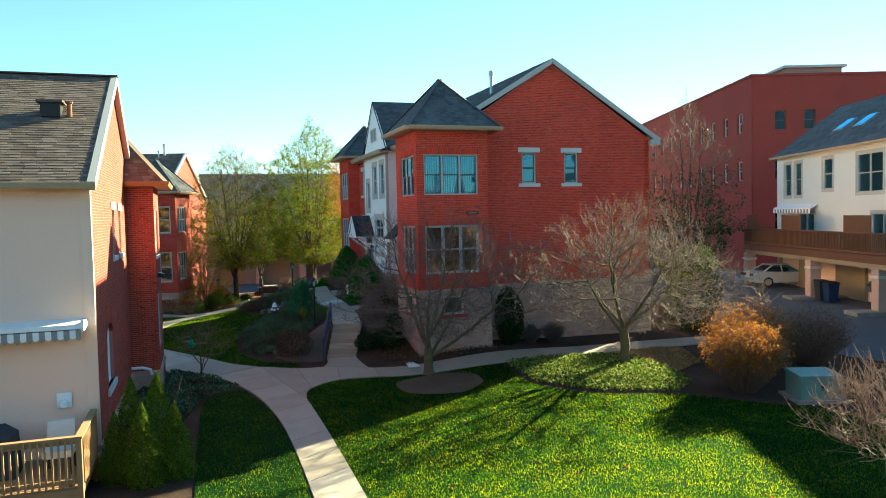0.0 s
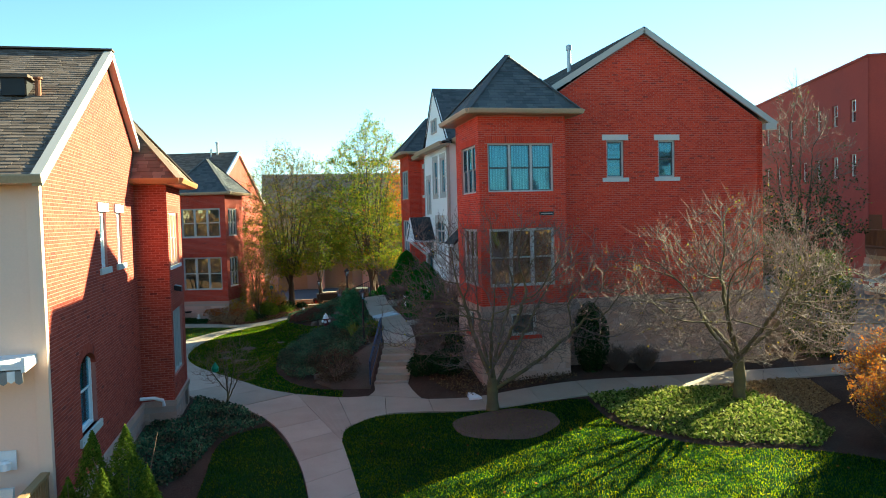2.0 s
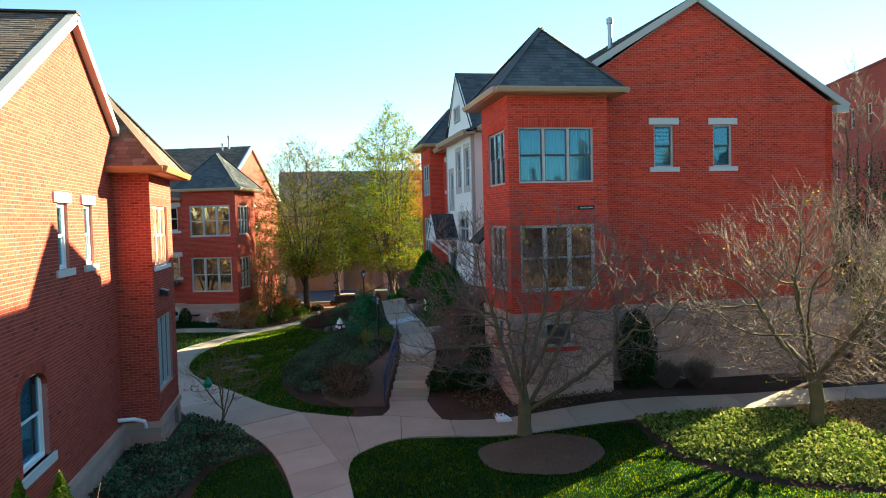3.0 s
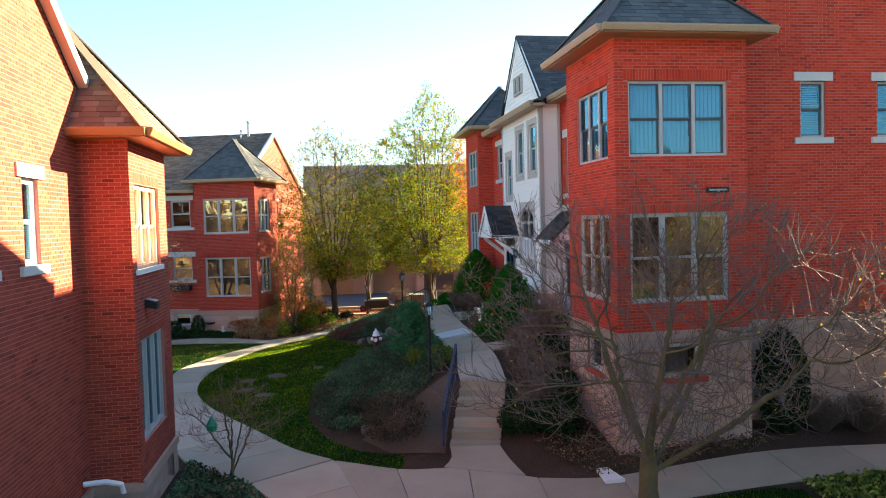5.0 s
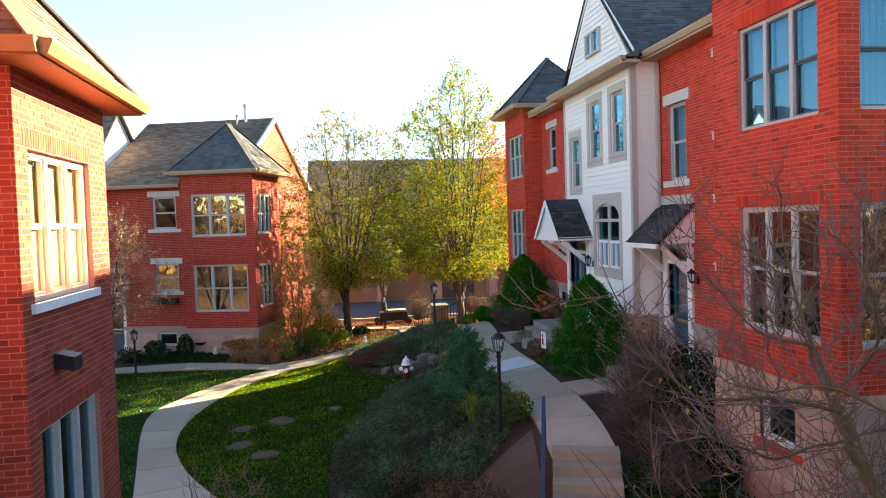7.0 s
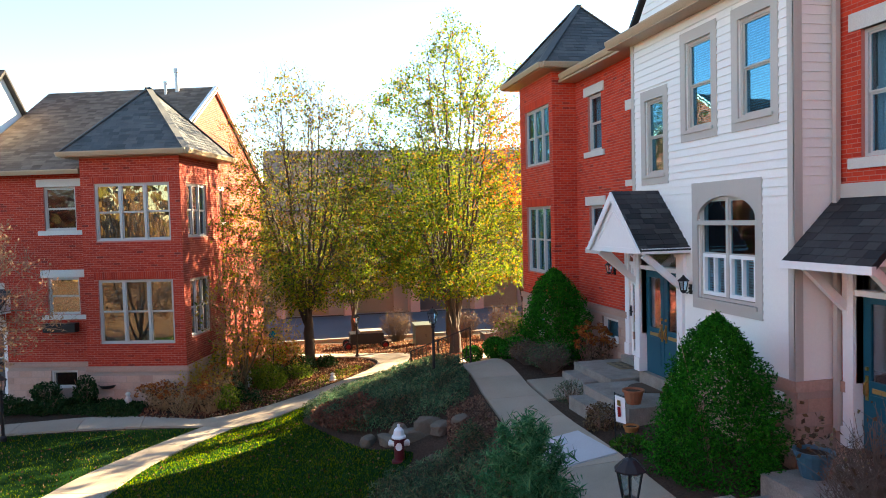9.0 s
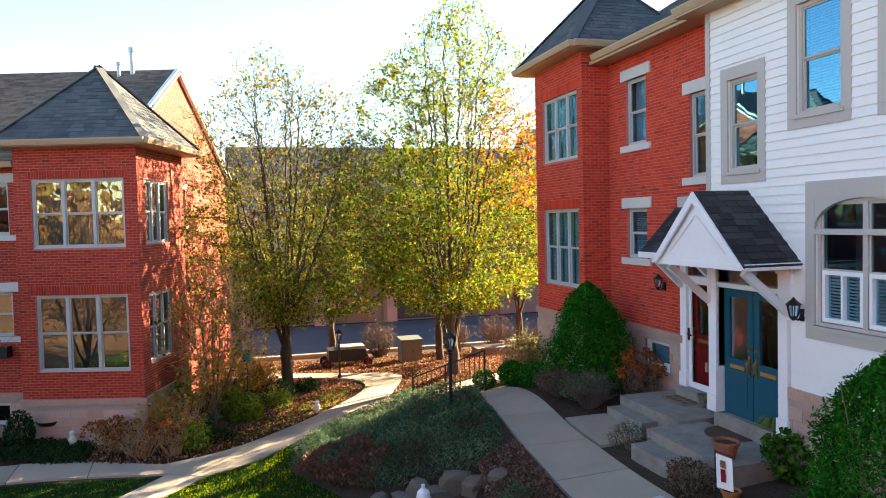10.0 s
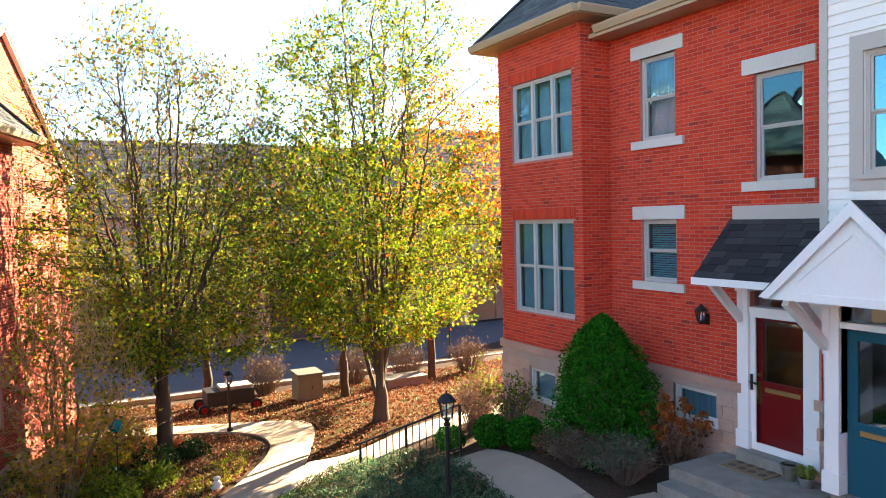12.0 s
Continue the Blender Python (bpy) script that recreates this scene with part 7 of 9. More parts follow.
cover("juniper", [(2.5, 43.2), (1.9, 45), (2.9, 46.8), (4.6, 48.0), (5.6, 47.6), (6.2, 45.6), (5.8, 42.4), (5.5, 41.3), (4.8, 41.1), (3.9, 41.7), (3.2, 42.1)], 32000, 0.12, GROUNDCOVER, "blue-green juniper over the bank", 204, 0.55, 0.7, 0.5, 0.08)
cover("juniper", [(2.55, 42.9), (2.1, 44.2), (3.2, 44.5), (3.7, 42.9), (3.3, 42.2)], 4500, 0.08, leaf_mat("reddish juniper", [(0.0, (0.09, 0.035, 0.025)), (1.0, (0.19, 0.085, 0.055))], 0.15), "reddish juniper patch", 205, 0.55, 0.6)
cover("dry_groundcover", [(4.5, 36.2), (5.5, 36.2), (5.85, 41.6), (5.0, 41.3), (4.6, 39.5)], 11000, 0.06, leaf_mat("reddish dry leaf", [(0.0, (0.08, 0.045, 0.035)), (0.6, (0.18, 0.10, 0.075)), (1.0, (0.28, 0.18, 0.12))], 0.2), "reddish-brown dry groundcover beside the walk", 213, 0.24, 0.5)
FALLEN = leaf_mat("fallen leaf", [(0.0, (0.07, 0.024, 0.016)), (0.45, (0.20, 0.07, 0.04)), (0.8, (0.34, 0.16, 0.09)), (1.0, (0.48, 0.32, 0.18))], 0.15)
cover("perennials", [(-6.6, 48.75), (-3.5, 47.4), (-2.6, 47.3), (-2.5, 48.5), (-3.6, 49.4), (-6.6, 49.9)], 7000, 0.07, YEW, "low dark green perennials before the house", 214, 0.22, 0.6)
cover("fallen_leaves", [(-2.6, 47.3), (-0.9, 46.95), (0.3, 47.9), (1.9, 50.4), (1.3, 52.6), (-0.2, 51.6), (-1.2, 49.2), (-2.5, 48.5)], 2600, 0.08, FALLEN, "fallen russet leaves in the flower bed", 215, 0.04, 0, 6)
cover("perennials", [(7.2, 25.95), (6.4, 28.0), (7.9, 29), (7.95, 26.75), (11.1, 26.75), (11.1, 26.2)], 2500, 0.06, DRY, "dry low perennials along the foundation", 206, 0.14)
cover("fallen_leaves", LAWN_NORTH, 8000, 0.08, FALLEN, "fallen russet leaves", 207, 0.02, 0, 6)
cover("fallen_leaves", LITTER_N, 17000, 0.1, FALLEN, "fallen russet leaves", 208, 0.02, 0, 6)
cover("fallen_leaves", LAWN_WEST, 1800, 0.06, FALLEN, "scattered fallen leaves", 212, 0.05, 0, 6)
cover("fallen_leaves", LAWN_LOOP, 1500, 0.06, FALLEN, "scattered fallen leaves", 209, 0.02, 0, 6)
cover("fallen_leaves", LAWN_FRONT, 500, 0.08, RUSSET, "scattered fallen leaves", 210, 0.02, 0, 6)
# tan mulch tone laid as leaves, edged where the sun patch meets shadow
cover("fallen_leaves", [(15.5, 23.3), (15.7, 21.0), (17.3, 21.8), (18.2, 24.1), (17.4, 24.6), (15.2, 24.5)], 4500, 0.085, leaf_mat("tan fallen leaf", [(0.0, (0.16, 0.10, 0.05)), (0.5, (0.30, 0.20, 0.10)), (1.0, (0.40, 0.29, 0.15))], 0.15), "tan litter in the shape of the bed's sunlit mulch patch", 211, 0.03, 0, 6)


def grass(name, outline, n, seed, mat, tall=0.05):
    rng = np.random.default_rng(seed)
    xs, ys = [p[0] for p in outline], [max(p[1], 8) for p in outline]
    p = np.column_stack([rng.uniform(min(xs), max(xs), n * 2), rng.uniform(min(ys), max(ys), n * 2)])
    p = p[inside(p, outline)][:n]
    k = len(p)
    z = land_z(p[:, 0], p[:, 1]) + 0.02
    a = rng.uniform(0, 2 * np.pi, k)
    w = np.column_stack([np.cos(a), np.sin(a), np.zeros(k)]) * 0.0095
    b = np.column_stack([p, z])
    tip = b + np.column_stack([rng.normal(0, 0.018, k), rng.normal(0, 0.018, k), tall * rng.uniform(0.5, 1.2, k)])
    v = np.stack([b - w, b + w, tip], 1).reshape(-1, 3)
    me = bpy.data.meshes.new(name)
    me.from_pydata(v.tolist(), [], np.arange(3 * k).reshape(-1, 3).tolist())
    me.materials.append(mat)
    me.update()
    tagged(new(name, me), "short green grass blades", "grass", kind="stuff")


BLADE = leaf_mat("grass", [(0.0, (0.008, 0.034, 0.006)), (0.45, (0.034, 0.105, 0.007)), (0.75, (0.185, 0.25, 0.004)), (1.0, (0.285, 0.295, 0.004))], 0.9, patch=[(0.36, (0.45, 0.62, 0.6)), (0.5, (0.85, 0.9, 0.8)), (0.64, (1.35, 1.15, 0.8))], spec=0.0, rough=0.9)
grass("grass", LAWN_FRONT, 230000, 301, BLADE)
grass("grass", LAWN_LOOP, 100000, 302, BLADE)
grass("grass", LAWN_LEFT, 40000, 303, BLADE)
grass("grass", LAWN_WEST, 40000, 304, BLADE)
grass("grass", [(0.6, 47.6), (2.3, 48.9), (3.7, 50.7), (4.5, 52.4), (3.7, 52.5), (2.5, 50.7), (1.4, 49.3), (0.4, 48.4)], 9000, 305, BLADE)


# more of the flower bed along the far path
for i, (x, y, r, h, k) in enumerate(((-0.2, 49.0, 0.4, 0.7, 0), (0.7, 50.0, 0.45, 0.9, 1), (1.2, 50.8, 0.4, 0.6, 0), (2.0, 52.0, 0.5, 0.6, 0), (1.6, 53.4, 0.5, 0.9, 1), (0.2, 51.8, 0.5, 1.0, 2), (0.6, 53.2, 0.6, 1.3, 3), (2.9, 52.6, 0.4, 0.45, 0), (-5.2, 48.6, 0.5, 0.5, 0), (-6.4, 48.8, 0.5, 0.6, 0))):
    if k < 2:
        shrub("low_shrub", (x, y), (r, r, h), 900, 0.085, (YEW, EVER_LIT)[k], ("dark green leafy perennial beside the path", "yellow-green leafy perennial beside the path")[k], 180 + i, lump=0.6, fill=0.08)
    elif k == 2:
        hydrangea((x, y), (r, r, h), 20, "dried russet hydrangea in the flower bed", 180 + i, stem=TWIG_TAN, bloom=(0.06, 0.11))
    else:
        shrub("small_maple", (x, y), (r, r, h), 900, 0.1, ORANGE_LEAF, "shrub with orange and yellow leaves", 180 + i)


for i, (x, y, r, h, mat) in enumerate(((-0.5, 49.7, 0.55, 1.5, PEAR_LEAF), (0.95, 51.5, 0.6, 1.4, PEAR_LEAF), (1.5, 52.4, 0.5, 1.1, RUSSET), (-1.3, 48.8, 0.5, 1.2, BUD_LEAF), (1.0, 49.7, 0.35, 0.5, EVER_LIT))):
    shrub("garden_shrub", (x, y), (r, r, h), 800, 0.085, mat, "loose shrub with sparse yellow and brown autumn leaves", 780 + i, lump=0.6, fill=0.05)


def creeper(face, s0, s1, z0, z1, n, seed, leaf_n):
    """Climbing stems and dry leaves on a wall."""
    rng = random.Random(seed)
    ob = thing("creeper", face.at((s0 + s1) / 2, z0, 0.02), "dry-leaved creeper on the brick, its dark stems partly branch shadows", "creeper")
    m, spots = Mesh(), []
    for _ in range(n):
        s, z, a = rng.uniform(s0, s1), z0, rng.gauss(0, 0.2)
        pts = [face.at(s, z, 0.03)]
        top = z0 + (z1 - z0) * rng.uniform(0.35, 1.0)
        while z < top:
            a = a * 0.7 + rng.gauss(0, 0.3)
            s = min(s1, max(s0, s + math.sin(a) * 0.25))
            z += math.cos(a) * 0.25
            pts.append(face.at(s, z, 0.03 + rng.uniform(0, 0.04)))
            spots.append((s, z))
        m.tube(pts, [0.016 - 0.011 * i / len(pts) for i in range(len(pts))], 4, cap=False)
    part("stem", m, BARK, ob, kind="stuff")
    c = []
    for _ in range(leaf_n):
        s, z = rng.choice(spots)
        c.append(tuple(face.at(s + rng.gauss(0, 0.12), z + rng.gauss(0, 0.12), rng.uniform(0.03, 0.16))))
    part("foliage", leaves_mesh("foliage", c, 0.1, np.random.default_rng(seed), DRY), DRY, ob, kind="stuff")


# some creeper leaves; the dark stems mostly stand in for branch shadows
creeper(fG, 2.6, 9.2, 0.4, 8.6, 14, 701, 160)


# ---- deck, awning and fittings of the cream house ----
deck = thing("wooden_deck", (-5.0, 16.6, 0.0), "cedar deck with slatted railing against the cream siding", "deck")
DX, DY, DZ, DT = -2.4, 15.6, 0.78, 1.75
for i in range(16):
    y = DY + 0.04 + i * 0.138
    part("board", Mesh().box((-12, y, DZ - 0.04), (DX, y + 0.13, DZ)), WOOD, deck)
part("joist", Mesh().box((-12, DY, DZ - 0.25), (DX, DY + 0.05, DZ - 0.04)), WOOD, deck)
part("joist", Mesh().box((DX - 0.05, DY, DZ - 0.25), (DX, 17.75, DZ - 0.04)), WOOD, deck)
for x in (-12, -9.6, -7.2, -4.8, DX):
    part("post", Mesh().box((x - 0.05, DY - 0.05, -0.1), (x + 0.05, DY + 0.05, DT + 0.02)), WOOD, deck)
part("post", Mesh().box((DX - 0.05, 17.64, -0.1), (DX + 0.05, 17.74, DT + 0.02)), WOOD, deck)
part("top_rail", Mesh().box((-12, DY - 0.07, DT), (DX + 0.07, DY + 0.07, DT + 0.05)), WOOD, deck)
part("top_rail", Mesh().box((DX - 0.07, DY + 0.07, DT), (DX + 0.07, 17.75, DT + 0.05)), WOOD, deck)
for z in (DZ + 0.08, DT - 0.1):
    part("rail", Mesh().box((-12, DY - 0.025, z), (DX, DY + 0.025, z + 0.09)), WOOD, deck)
    part("rail", Mesh().box((DX - 0.025, DY + 0.03, z), (DX + 0.025, 17.7, z + 0.09)), WOOD, deck)
pk = Mesh().box((-0.018, -0.018, DZ + 0.02), (0.018, 0.018, DT)).data("baluster", WOOD)
for i in range(48):
    o = part("baluster", pk, WOOD, deck, local=True)
    o.location = (DX - 0.12 - 0.12 * i + 5.0, DY - 0.05 - 16.6, 0)
for i in range(16):
    o = part("baluster", pk, WOOD, deck, local=True)
    o.location = (DX + 0.05 + 5.0, DY + 0.15 + 0.125 * i - 16.6, 0)
CLOTH = plain("black cover cloth", (0.03, 0.035, 0.045), (0.05, 0.055, 0.065), 4.0, 0.9)
grill = thing("covered_grill", (-4.3, 16.9, DZ), "barbecue under a dark fabric cover on the deck", "grill")
part("cover", Mesh().add([(-0.55, -0.35, 0), (0.55, -0.35, 0), (0.55, 0.35, 0), (-0.55, 0.35, 0), (-0.52, -0.3, 0.85), (0.52, -0.3, 0.85), (0.52, 0.3, 0.85), (-0.52, 0.3, 0.85), (-0.3, -0.15, 1.05), (0.3, -0.15, 1.05), (0.3, 0.2, 1.05), (-0.3, 0.2, 1.05)],
                         [(0, 1, 5, 4), (1, 2, 6, 5), (2, 3, 7, 6), (3, 0, 4, 7), (4, 5, 9, 8), (5, 6, 10, 9), (6, 7, 11, 10), (7, 4, 8, 11), (8, 9, 10, 11)]), CLOTH, grill, local=True)
chair = thing("garden_chair", (-2.95, 16.75, DZ), "pale cushioned garden chair on the deck", "chair")
part("seat", Mesh().box((-0.28, -0.28, 0.36), (0.28, 0.28, 0.5)), LIMESTONE, chair, local=True)
part("backrest", Mesh().prism([(-0.28, 0.2, 0.5), (0.28, 0.2, 0.5), (0.26, 0.34, 1.0), (-0.26, 0.34, 1.0)], (0, 0.08, 0)), LIMESTONE, chair, local=True)
for x in (-0.25, 0.25):
    for y in (-0.25, 0.25):
        part("leg", Mesh().bar((x, y, 0), (x, y, 0.36), 0.04), IRON, chair, local=True)
aw = thing("awning", (-4.4, 17.7, 3.8), "folded awning with a striped scalloped valance", "awning")
part("cassette", Mesh().prism([(-7.5, 17.78, 3.86), (-7.5, 17.2, 3.80), (-7.5, 17.2, 3.68), (-7.5, 17.78, 3.72)], (5.05, 0, 0)), WHITE, aw)
AWG = plain("grey awning cloth", (0.30, 0.29, 0.27), (0.26, 0.25, 0.24))
for i in range(42):
    x = -7.45 + i * 0.118
    z = 3.45 if i % 2 else 3.48
    part("valance_strip", Mesh().prism([(x, 17.2, 3.7), (x + 0.118, 17.2, 3.7), (x + 0.118, 17.2, z + 0.04), (x + 0.059, 17.2, z), (x, 17.2, z + 0.04)], (0, 0.012, 0)), AWG if i % 2 else WHITE, aw)
part("arm", Mesh().prism([(-2.5, 17.15, 3.66), (-2.5, 17.15, 3.9), (-2.5, 17.78, 3.78), (-2.5, 17.78, 3.7)], (0.06, 0, 0)), WHITE, aw)
vent = thing("wall_vent", (-2.98, 17.75, 2.05), "white square vent hood on the siding", "vent")
part("plate", Mesh().box((-0.15, -0.03, -0.15), (0.15, 0.0, 0.18)), WHITE, vent, local=True)
part("hood", Mesh().lathe([(0.09, 0), (0.09, 0.12), (0.05, 0.16)], 12, (0, -0.1, -0.12)), WHITE, vent, local=True)
rv = thing("roof_vent", (-3.45, 20.7, 8.75), "dark box vent on the shingle roof", "vent")
part("body", Mesh().box((-0.22, -0.25, -0.05), (0.22, 0.25, 0.32)), IRON, rv, local=True)
part("hood", Mesh().box((-0.3, -0.32, 0.30), (0.3, 0.3, 0.36)), SHINGLE_BROWN, rv, local=True)
part("pipe", Mesh().lathe([(0.06, -0.1), (0.06, 0.3), (0.09, 0.3), (0.09, 0.34)], 10, (0.42, -0.1, 0)), TERRACOTTA, rv, local=True)
fl = thing("flood_light", (-1.42, 26.94, 4.12), "small grey flood light on the brick tower", "lamp")
part("head", Mesh().prism([(0, -0.14, -0.06), (0, 0.14, -0.06), (0.0, 0.14, 0.08), (0.0, -0.14, 0.08)], (0.2, 0, -0.05)), IRON, fl, local=True)
part("lens", Mesh().prism([(0.02, -0.12, 0.085), (0.02, 0.12, 0.085), (0.2, 0.12, 0.035), (0.2, -0.12, 0.035)], (0, 0, 0.01)), STEEL, fl, local=True)
ds = thing("drain_pipe", (-1.9, 25.8, 0.9), "white plastic drain pipe on the wall", "pipe")
part("pipe", Mesh().tube([(-2.28, 25.6, 1.15), (-1.95, 25.75, 1.12), (-1.72, 25.85, 1.02), (-1.7, 25.9, 0.85)], [0.05, 0.05, 0.05, 0.05], 8), WHITE, ds)


# ---- street furniture of the garden ----
def lamp_post(at, tall, z=None, label="black lamp post with a glazed lantern"):
    x, y = at
    ob = thing("lamp_post", (x, y, gz(x, y) if z is None else z), label, "lamp post", "lamp posts")
    part("base", Mesh().lathe([(0.085, -0.1), (0.085, 0.12), (0.05, 0.16)], 12), IRON, ob, local=True)
    part("pole", Mesh().lathe([(0.04, 0.1), (0.035, tall - 0.5), (0.055, tall - 0.49), (0.055, tall - 0.45), (0.03, tall - 0.44), (0.06, tall - 0.38)], 12), IRON, ob, local=True)
    part("lantern", Mesh().lathe([(0.075, tall - 0.38), (0.125, tall - 0.12)], 6), GLASS, ob, "glazed lantern", local=True)
    cage = Mesh()
    for k in range(6):
        a = math.pi * k / 3
        cage.bar((0.078 * math.cos(a), 0.078 * math.sin(a), tall - 0.38), (0.13 * math.cos(a), 0.13 * math.sin(a), tall - 0.12), 0.014)
    part("cage", cage, IRON, ob, local=True)
    part("cap", Mesh().lathe([(0.15, tall - 0.125), (0.15, tall - 0.11), (0.06, tall - 0.02), (0.015, tall), (0.015, tall + 0.04)], 8), IRON, ob, local=True)
    return ob


lamp_post((4.74, 32.05), 3.33 - gz(4.74, 32.05))
lamp_post((5.2, 43.65), 1.85)
lamp_post((4.25, 54.55), 1.75)
lamp_post((-5.5, 45.9), 1.7)
lamp_post((15.5, 62.2), 2.0)

hyd = thing("fire_hydrant", (3.8, 40.5, gz(3.8, 40.5)), "maroon fire hydrant with a white bonnet", "hydrant")
MAROON = plain("maroon paint", (0.13, 0.012, 0.02), (0.10, 0.012, 0.018), 4, 0.5)
part("barrel", Mesh().lathe([(0.16, -0.05), (0.16, 0.03), (0.105, 0.05), (0.105, 0.45), (0.15, 0.46), (0.15, 0.5)], 16), MAROON, hyd, local=True, smooth=False)
part("bonnet", Mesh().lathe([(0.15, 0.5), (0.15, 0.53), (0.12, 0.56), (0.10, 0.66), (0.05, 0.71), (0.03, 0.72), (0.03, 0.78)], 16), WHITE, hyd, "white painted bonnet", local=True)
for a in (0, 120, 240):
    d = Vector((math.cos(radians(a + 20)), math.sin(radians(a + 20)), 0))
    part("nozzle", Mesh().tube([d * 0.08 + Z * 0.36, d * 0.19 + Z * 0.36], [0.06, 0.06], 10).tube([d * 0.19 + Z * 0.36, d * 0.22 + Z * 0.36], [0.07, 0.07], 10), WHITE, hyd, local=True)


GARDEN_STONE = plain("weathered garden stone", (0.20, 0.155, 0.115), (0.085, 0.07, 0.055), 3.0, 0.9, 30, 0.5, 0.02)


def rock(at, size, seed, label="rough tan garden stone", z=None, name="garden_stone", mat=None):
    bm = bmesh.new()
    bmesh.ops.create_icosphere(bm, subdivisions=2, radius=1)
    x, y = at
    o = Vector((seed * 3.1, seed * 1.7, 0))
    for v in bm.verts:
        k = 1 + 0.35 * noise.noise(v.co * 1.3 + o)
        v.co = Vector((max(-0.8, min(0.8, v.co.x * k)) * size[0], max(-0.8, min(0.8, v.co.y * k)) * size[1], max(-0.7, min(0.75, v.co.z * k)) * size[2]))
    me = bpy.data.meshes.new(name)
    bm.to_mesh(me)
    bm.free()
    me.materials.append(mat or GARDEN_STONE)
    ob = new(name, me)
    ob.location = (x, y, (gz(x, y) if z is None else z) + size[2] * 0.35)
    ob.rotation_euler = (0, 0, seed)
    return tagged(ob, label, "stone", "edging stones")


for i, (x, y, a, b, h) in enumerate(((3.3, 41.8, 0.26, 0.18, 0.26), (3.7, 41.45, 0.36, 0.2, 0.24), (4.2, 41.1, 0.42, 0.22, 0.28), (4.75, 40.75, 0.36, 0.22, 0.26), (3.95, 41.4, 0.34, 0.2, 0.42), (4.5, 41.05, 0.36, 0.2, 0.42), (5.15, 40.55, 0.3, 0.22, 0.3), (3.95, 39.25, 0.3, 0.22, 0.07), (4.45, 39.8, 0.24, 0.17, 0.08), (5.0, 40.2, 0.22, 0.2, 0.12), (2.9, 30.0, 0.3, 0.25, 0.2))):
    rock((x, y), (a, b, h * 0.7), i + 1)
for i, (x, y, r) in enumerate(((-0.86, 38.1, 0.38), (0.15, 38.5, 0.5), (-0.07, 35.6, 0.42), (-0.75, 36.6, 0.4), (1.6, 39.0, 0.25))):
    rock((x, y), (r, r * 0.8, 0.05), i + 20, "flat stepping stone set in the lawn", gz(x, y) + 0.005, "stepping_stone", mat=SOIL)

# the railing at the walk's end
fence = thing("iron_fence", (5.9, 46.5, 1.2), "low black iron railing at the end of the terrace walk", "fence")
fa, fb = Vector((5.2, 47.2, 0.75)), Vector((6.75, 46.0, 1.5))
part("top_rail", Mesh().bar(fa + Z * 0.9, fb + Z * 0.95, 0.035), IRON, fence)
part("bottom_rail", Mesh().bar(fa + Z * 0.12, fb + Z * 0.12, 0.03), IRON, fence)
for i in range(16):
    a = fa.lerp(fb, i / 15)
    thick = 0.04 if i in (0, 7, 15) else 0.016
    part("post" if thick > 0.02 else "baluster", Mesh().bar(a - Z * 0.15, a + Z * (0.92 + 0.03 * i / 15), thick), IRON, fence)

# ---- doorsteps of the twin doors and the near door ----
st = thing("doorstep", (8.6, 40.5, 1.6), "weathered grey concrete landing with steps", "steps", kind="structure")
part("landing", Mesh().box((8.45, 40.35, 1.3), (9.75, 42.4, 2.02)), STEP_STONE, st)
part("step", Mesh().box((8.1, 41.0, 1.3), (8.45, 42.3, 1.84)), STEP_STONE, st)
part("landing", Mesh().box((7.8, 38.2, 1.2), (9.0, 40.33, 1.97)), STEP_STONE, st)
part("step", Mesh().box((7.42, 39.0, 1.2), (7.8, 40.2, 1.78)), STEP_STONE, st)
part("threshold", Mesh().box((9.0, 38.4, 1.97), (9.25, 40.1, 2.24)), STEP_STONE, st)
part("threshold", Mesh().box((9.5, 40.9, 2.02), (9.9, 42.0, 2.2)), STEP_STONE, st)
st2 = thing("doorstep", (8.6, 34.2, 1.6), "weathered grey concrete doorstep", "steps", kind="structure")
part("landing", Mesh().box((7.95, 33.0, 1.2), (9.68, 34.6, 1.98)), STEP_STONE, st2)
part("step", Mesh().box((7.55, 33.2, 1.2), (7.95, 34.4, 1.75)), STEP_STONE, st2)
spur = thing("entry_path", (7.3, 41.2, 1.55), "short concrete path to the doorstep", "path", kind="structure")
slabs(spur, [(7.2, 40.9), (7.75, 40.9), (8.1, 40.95)], [(7.25, 42.5), (7.7, 42.45), (8.1, 42.35)], 0.7, "")
slabs(spur, [(6.85, 33.5), (7.6, 33.5)], [(6.9, 34.8), (7.6, 34.75)], 0.7, "")
MAT = plain("coir mat", (0.16, 0.12, 0.08), (0.07, 0.06, 0.05), 12, 0.95)
dm = thing("doormat", (9.34, 41.59, 2.022), "patterned brown doormat on the landing", "mat", "doormats")
part("mat", Mesh().box((-0.24, -0.39, 0), (0.24, 0.39, 0.018)), plain("coir mat", (0.30, 0.22, 0.13), (0.20, 0.15, 0.09), 12, 0.95), dm, local=True)
for k in range(4):
    for j in range(2):
        part("motif", Mesh().lathe([(0.045, 0.018), (0.07, 0.021), (0.03, 0.0225)], 8), MAT, dm, local=True).location = (-0.1 + 0.2 * j, -0.27 + 0.18 * k, 0)
half = [(9.0, 39.1 + 0.0, 1.972)] + [(9.0 - 0.5 * math.sin(math.pi * k / 12), 39.55 - 0.45 * math.cos(math.pi * k / 12), 1.972) for k in range(13)]
solo("doormat", Mesh().prism(half[1:], (0, 0, 0.018)), plain("brown rubber mat", (0.12, 0.075, 0.05), (0.08, 0.05, 0.035), 8, 0.9), "half-round brown doormat on the lower landing", "mat", "doormats")


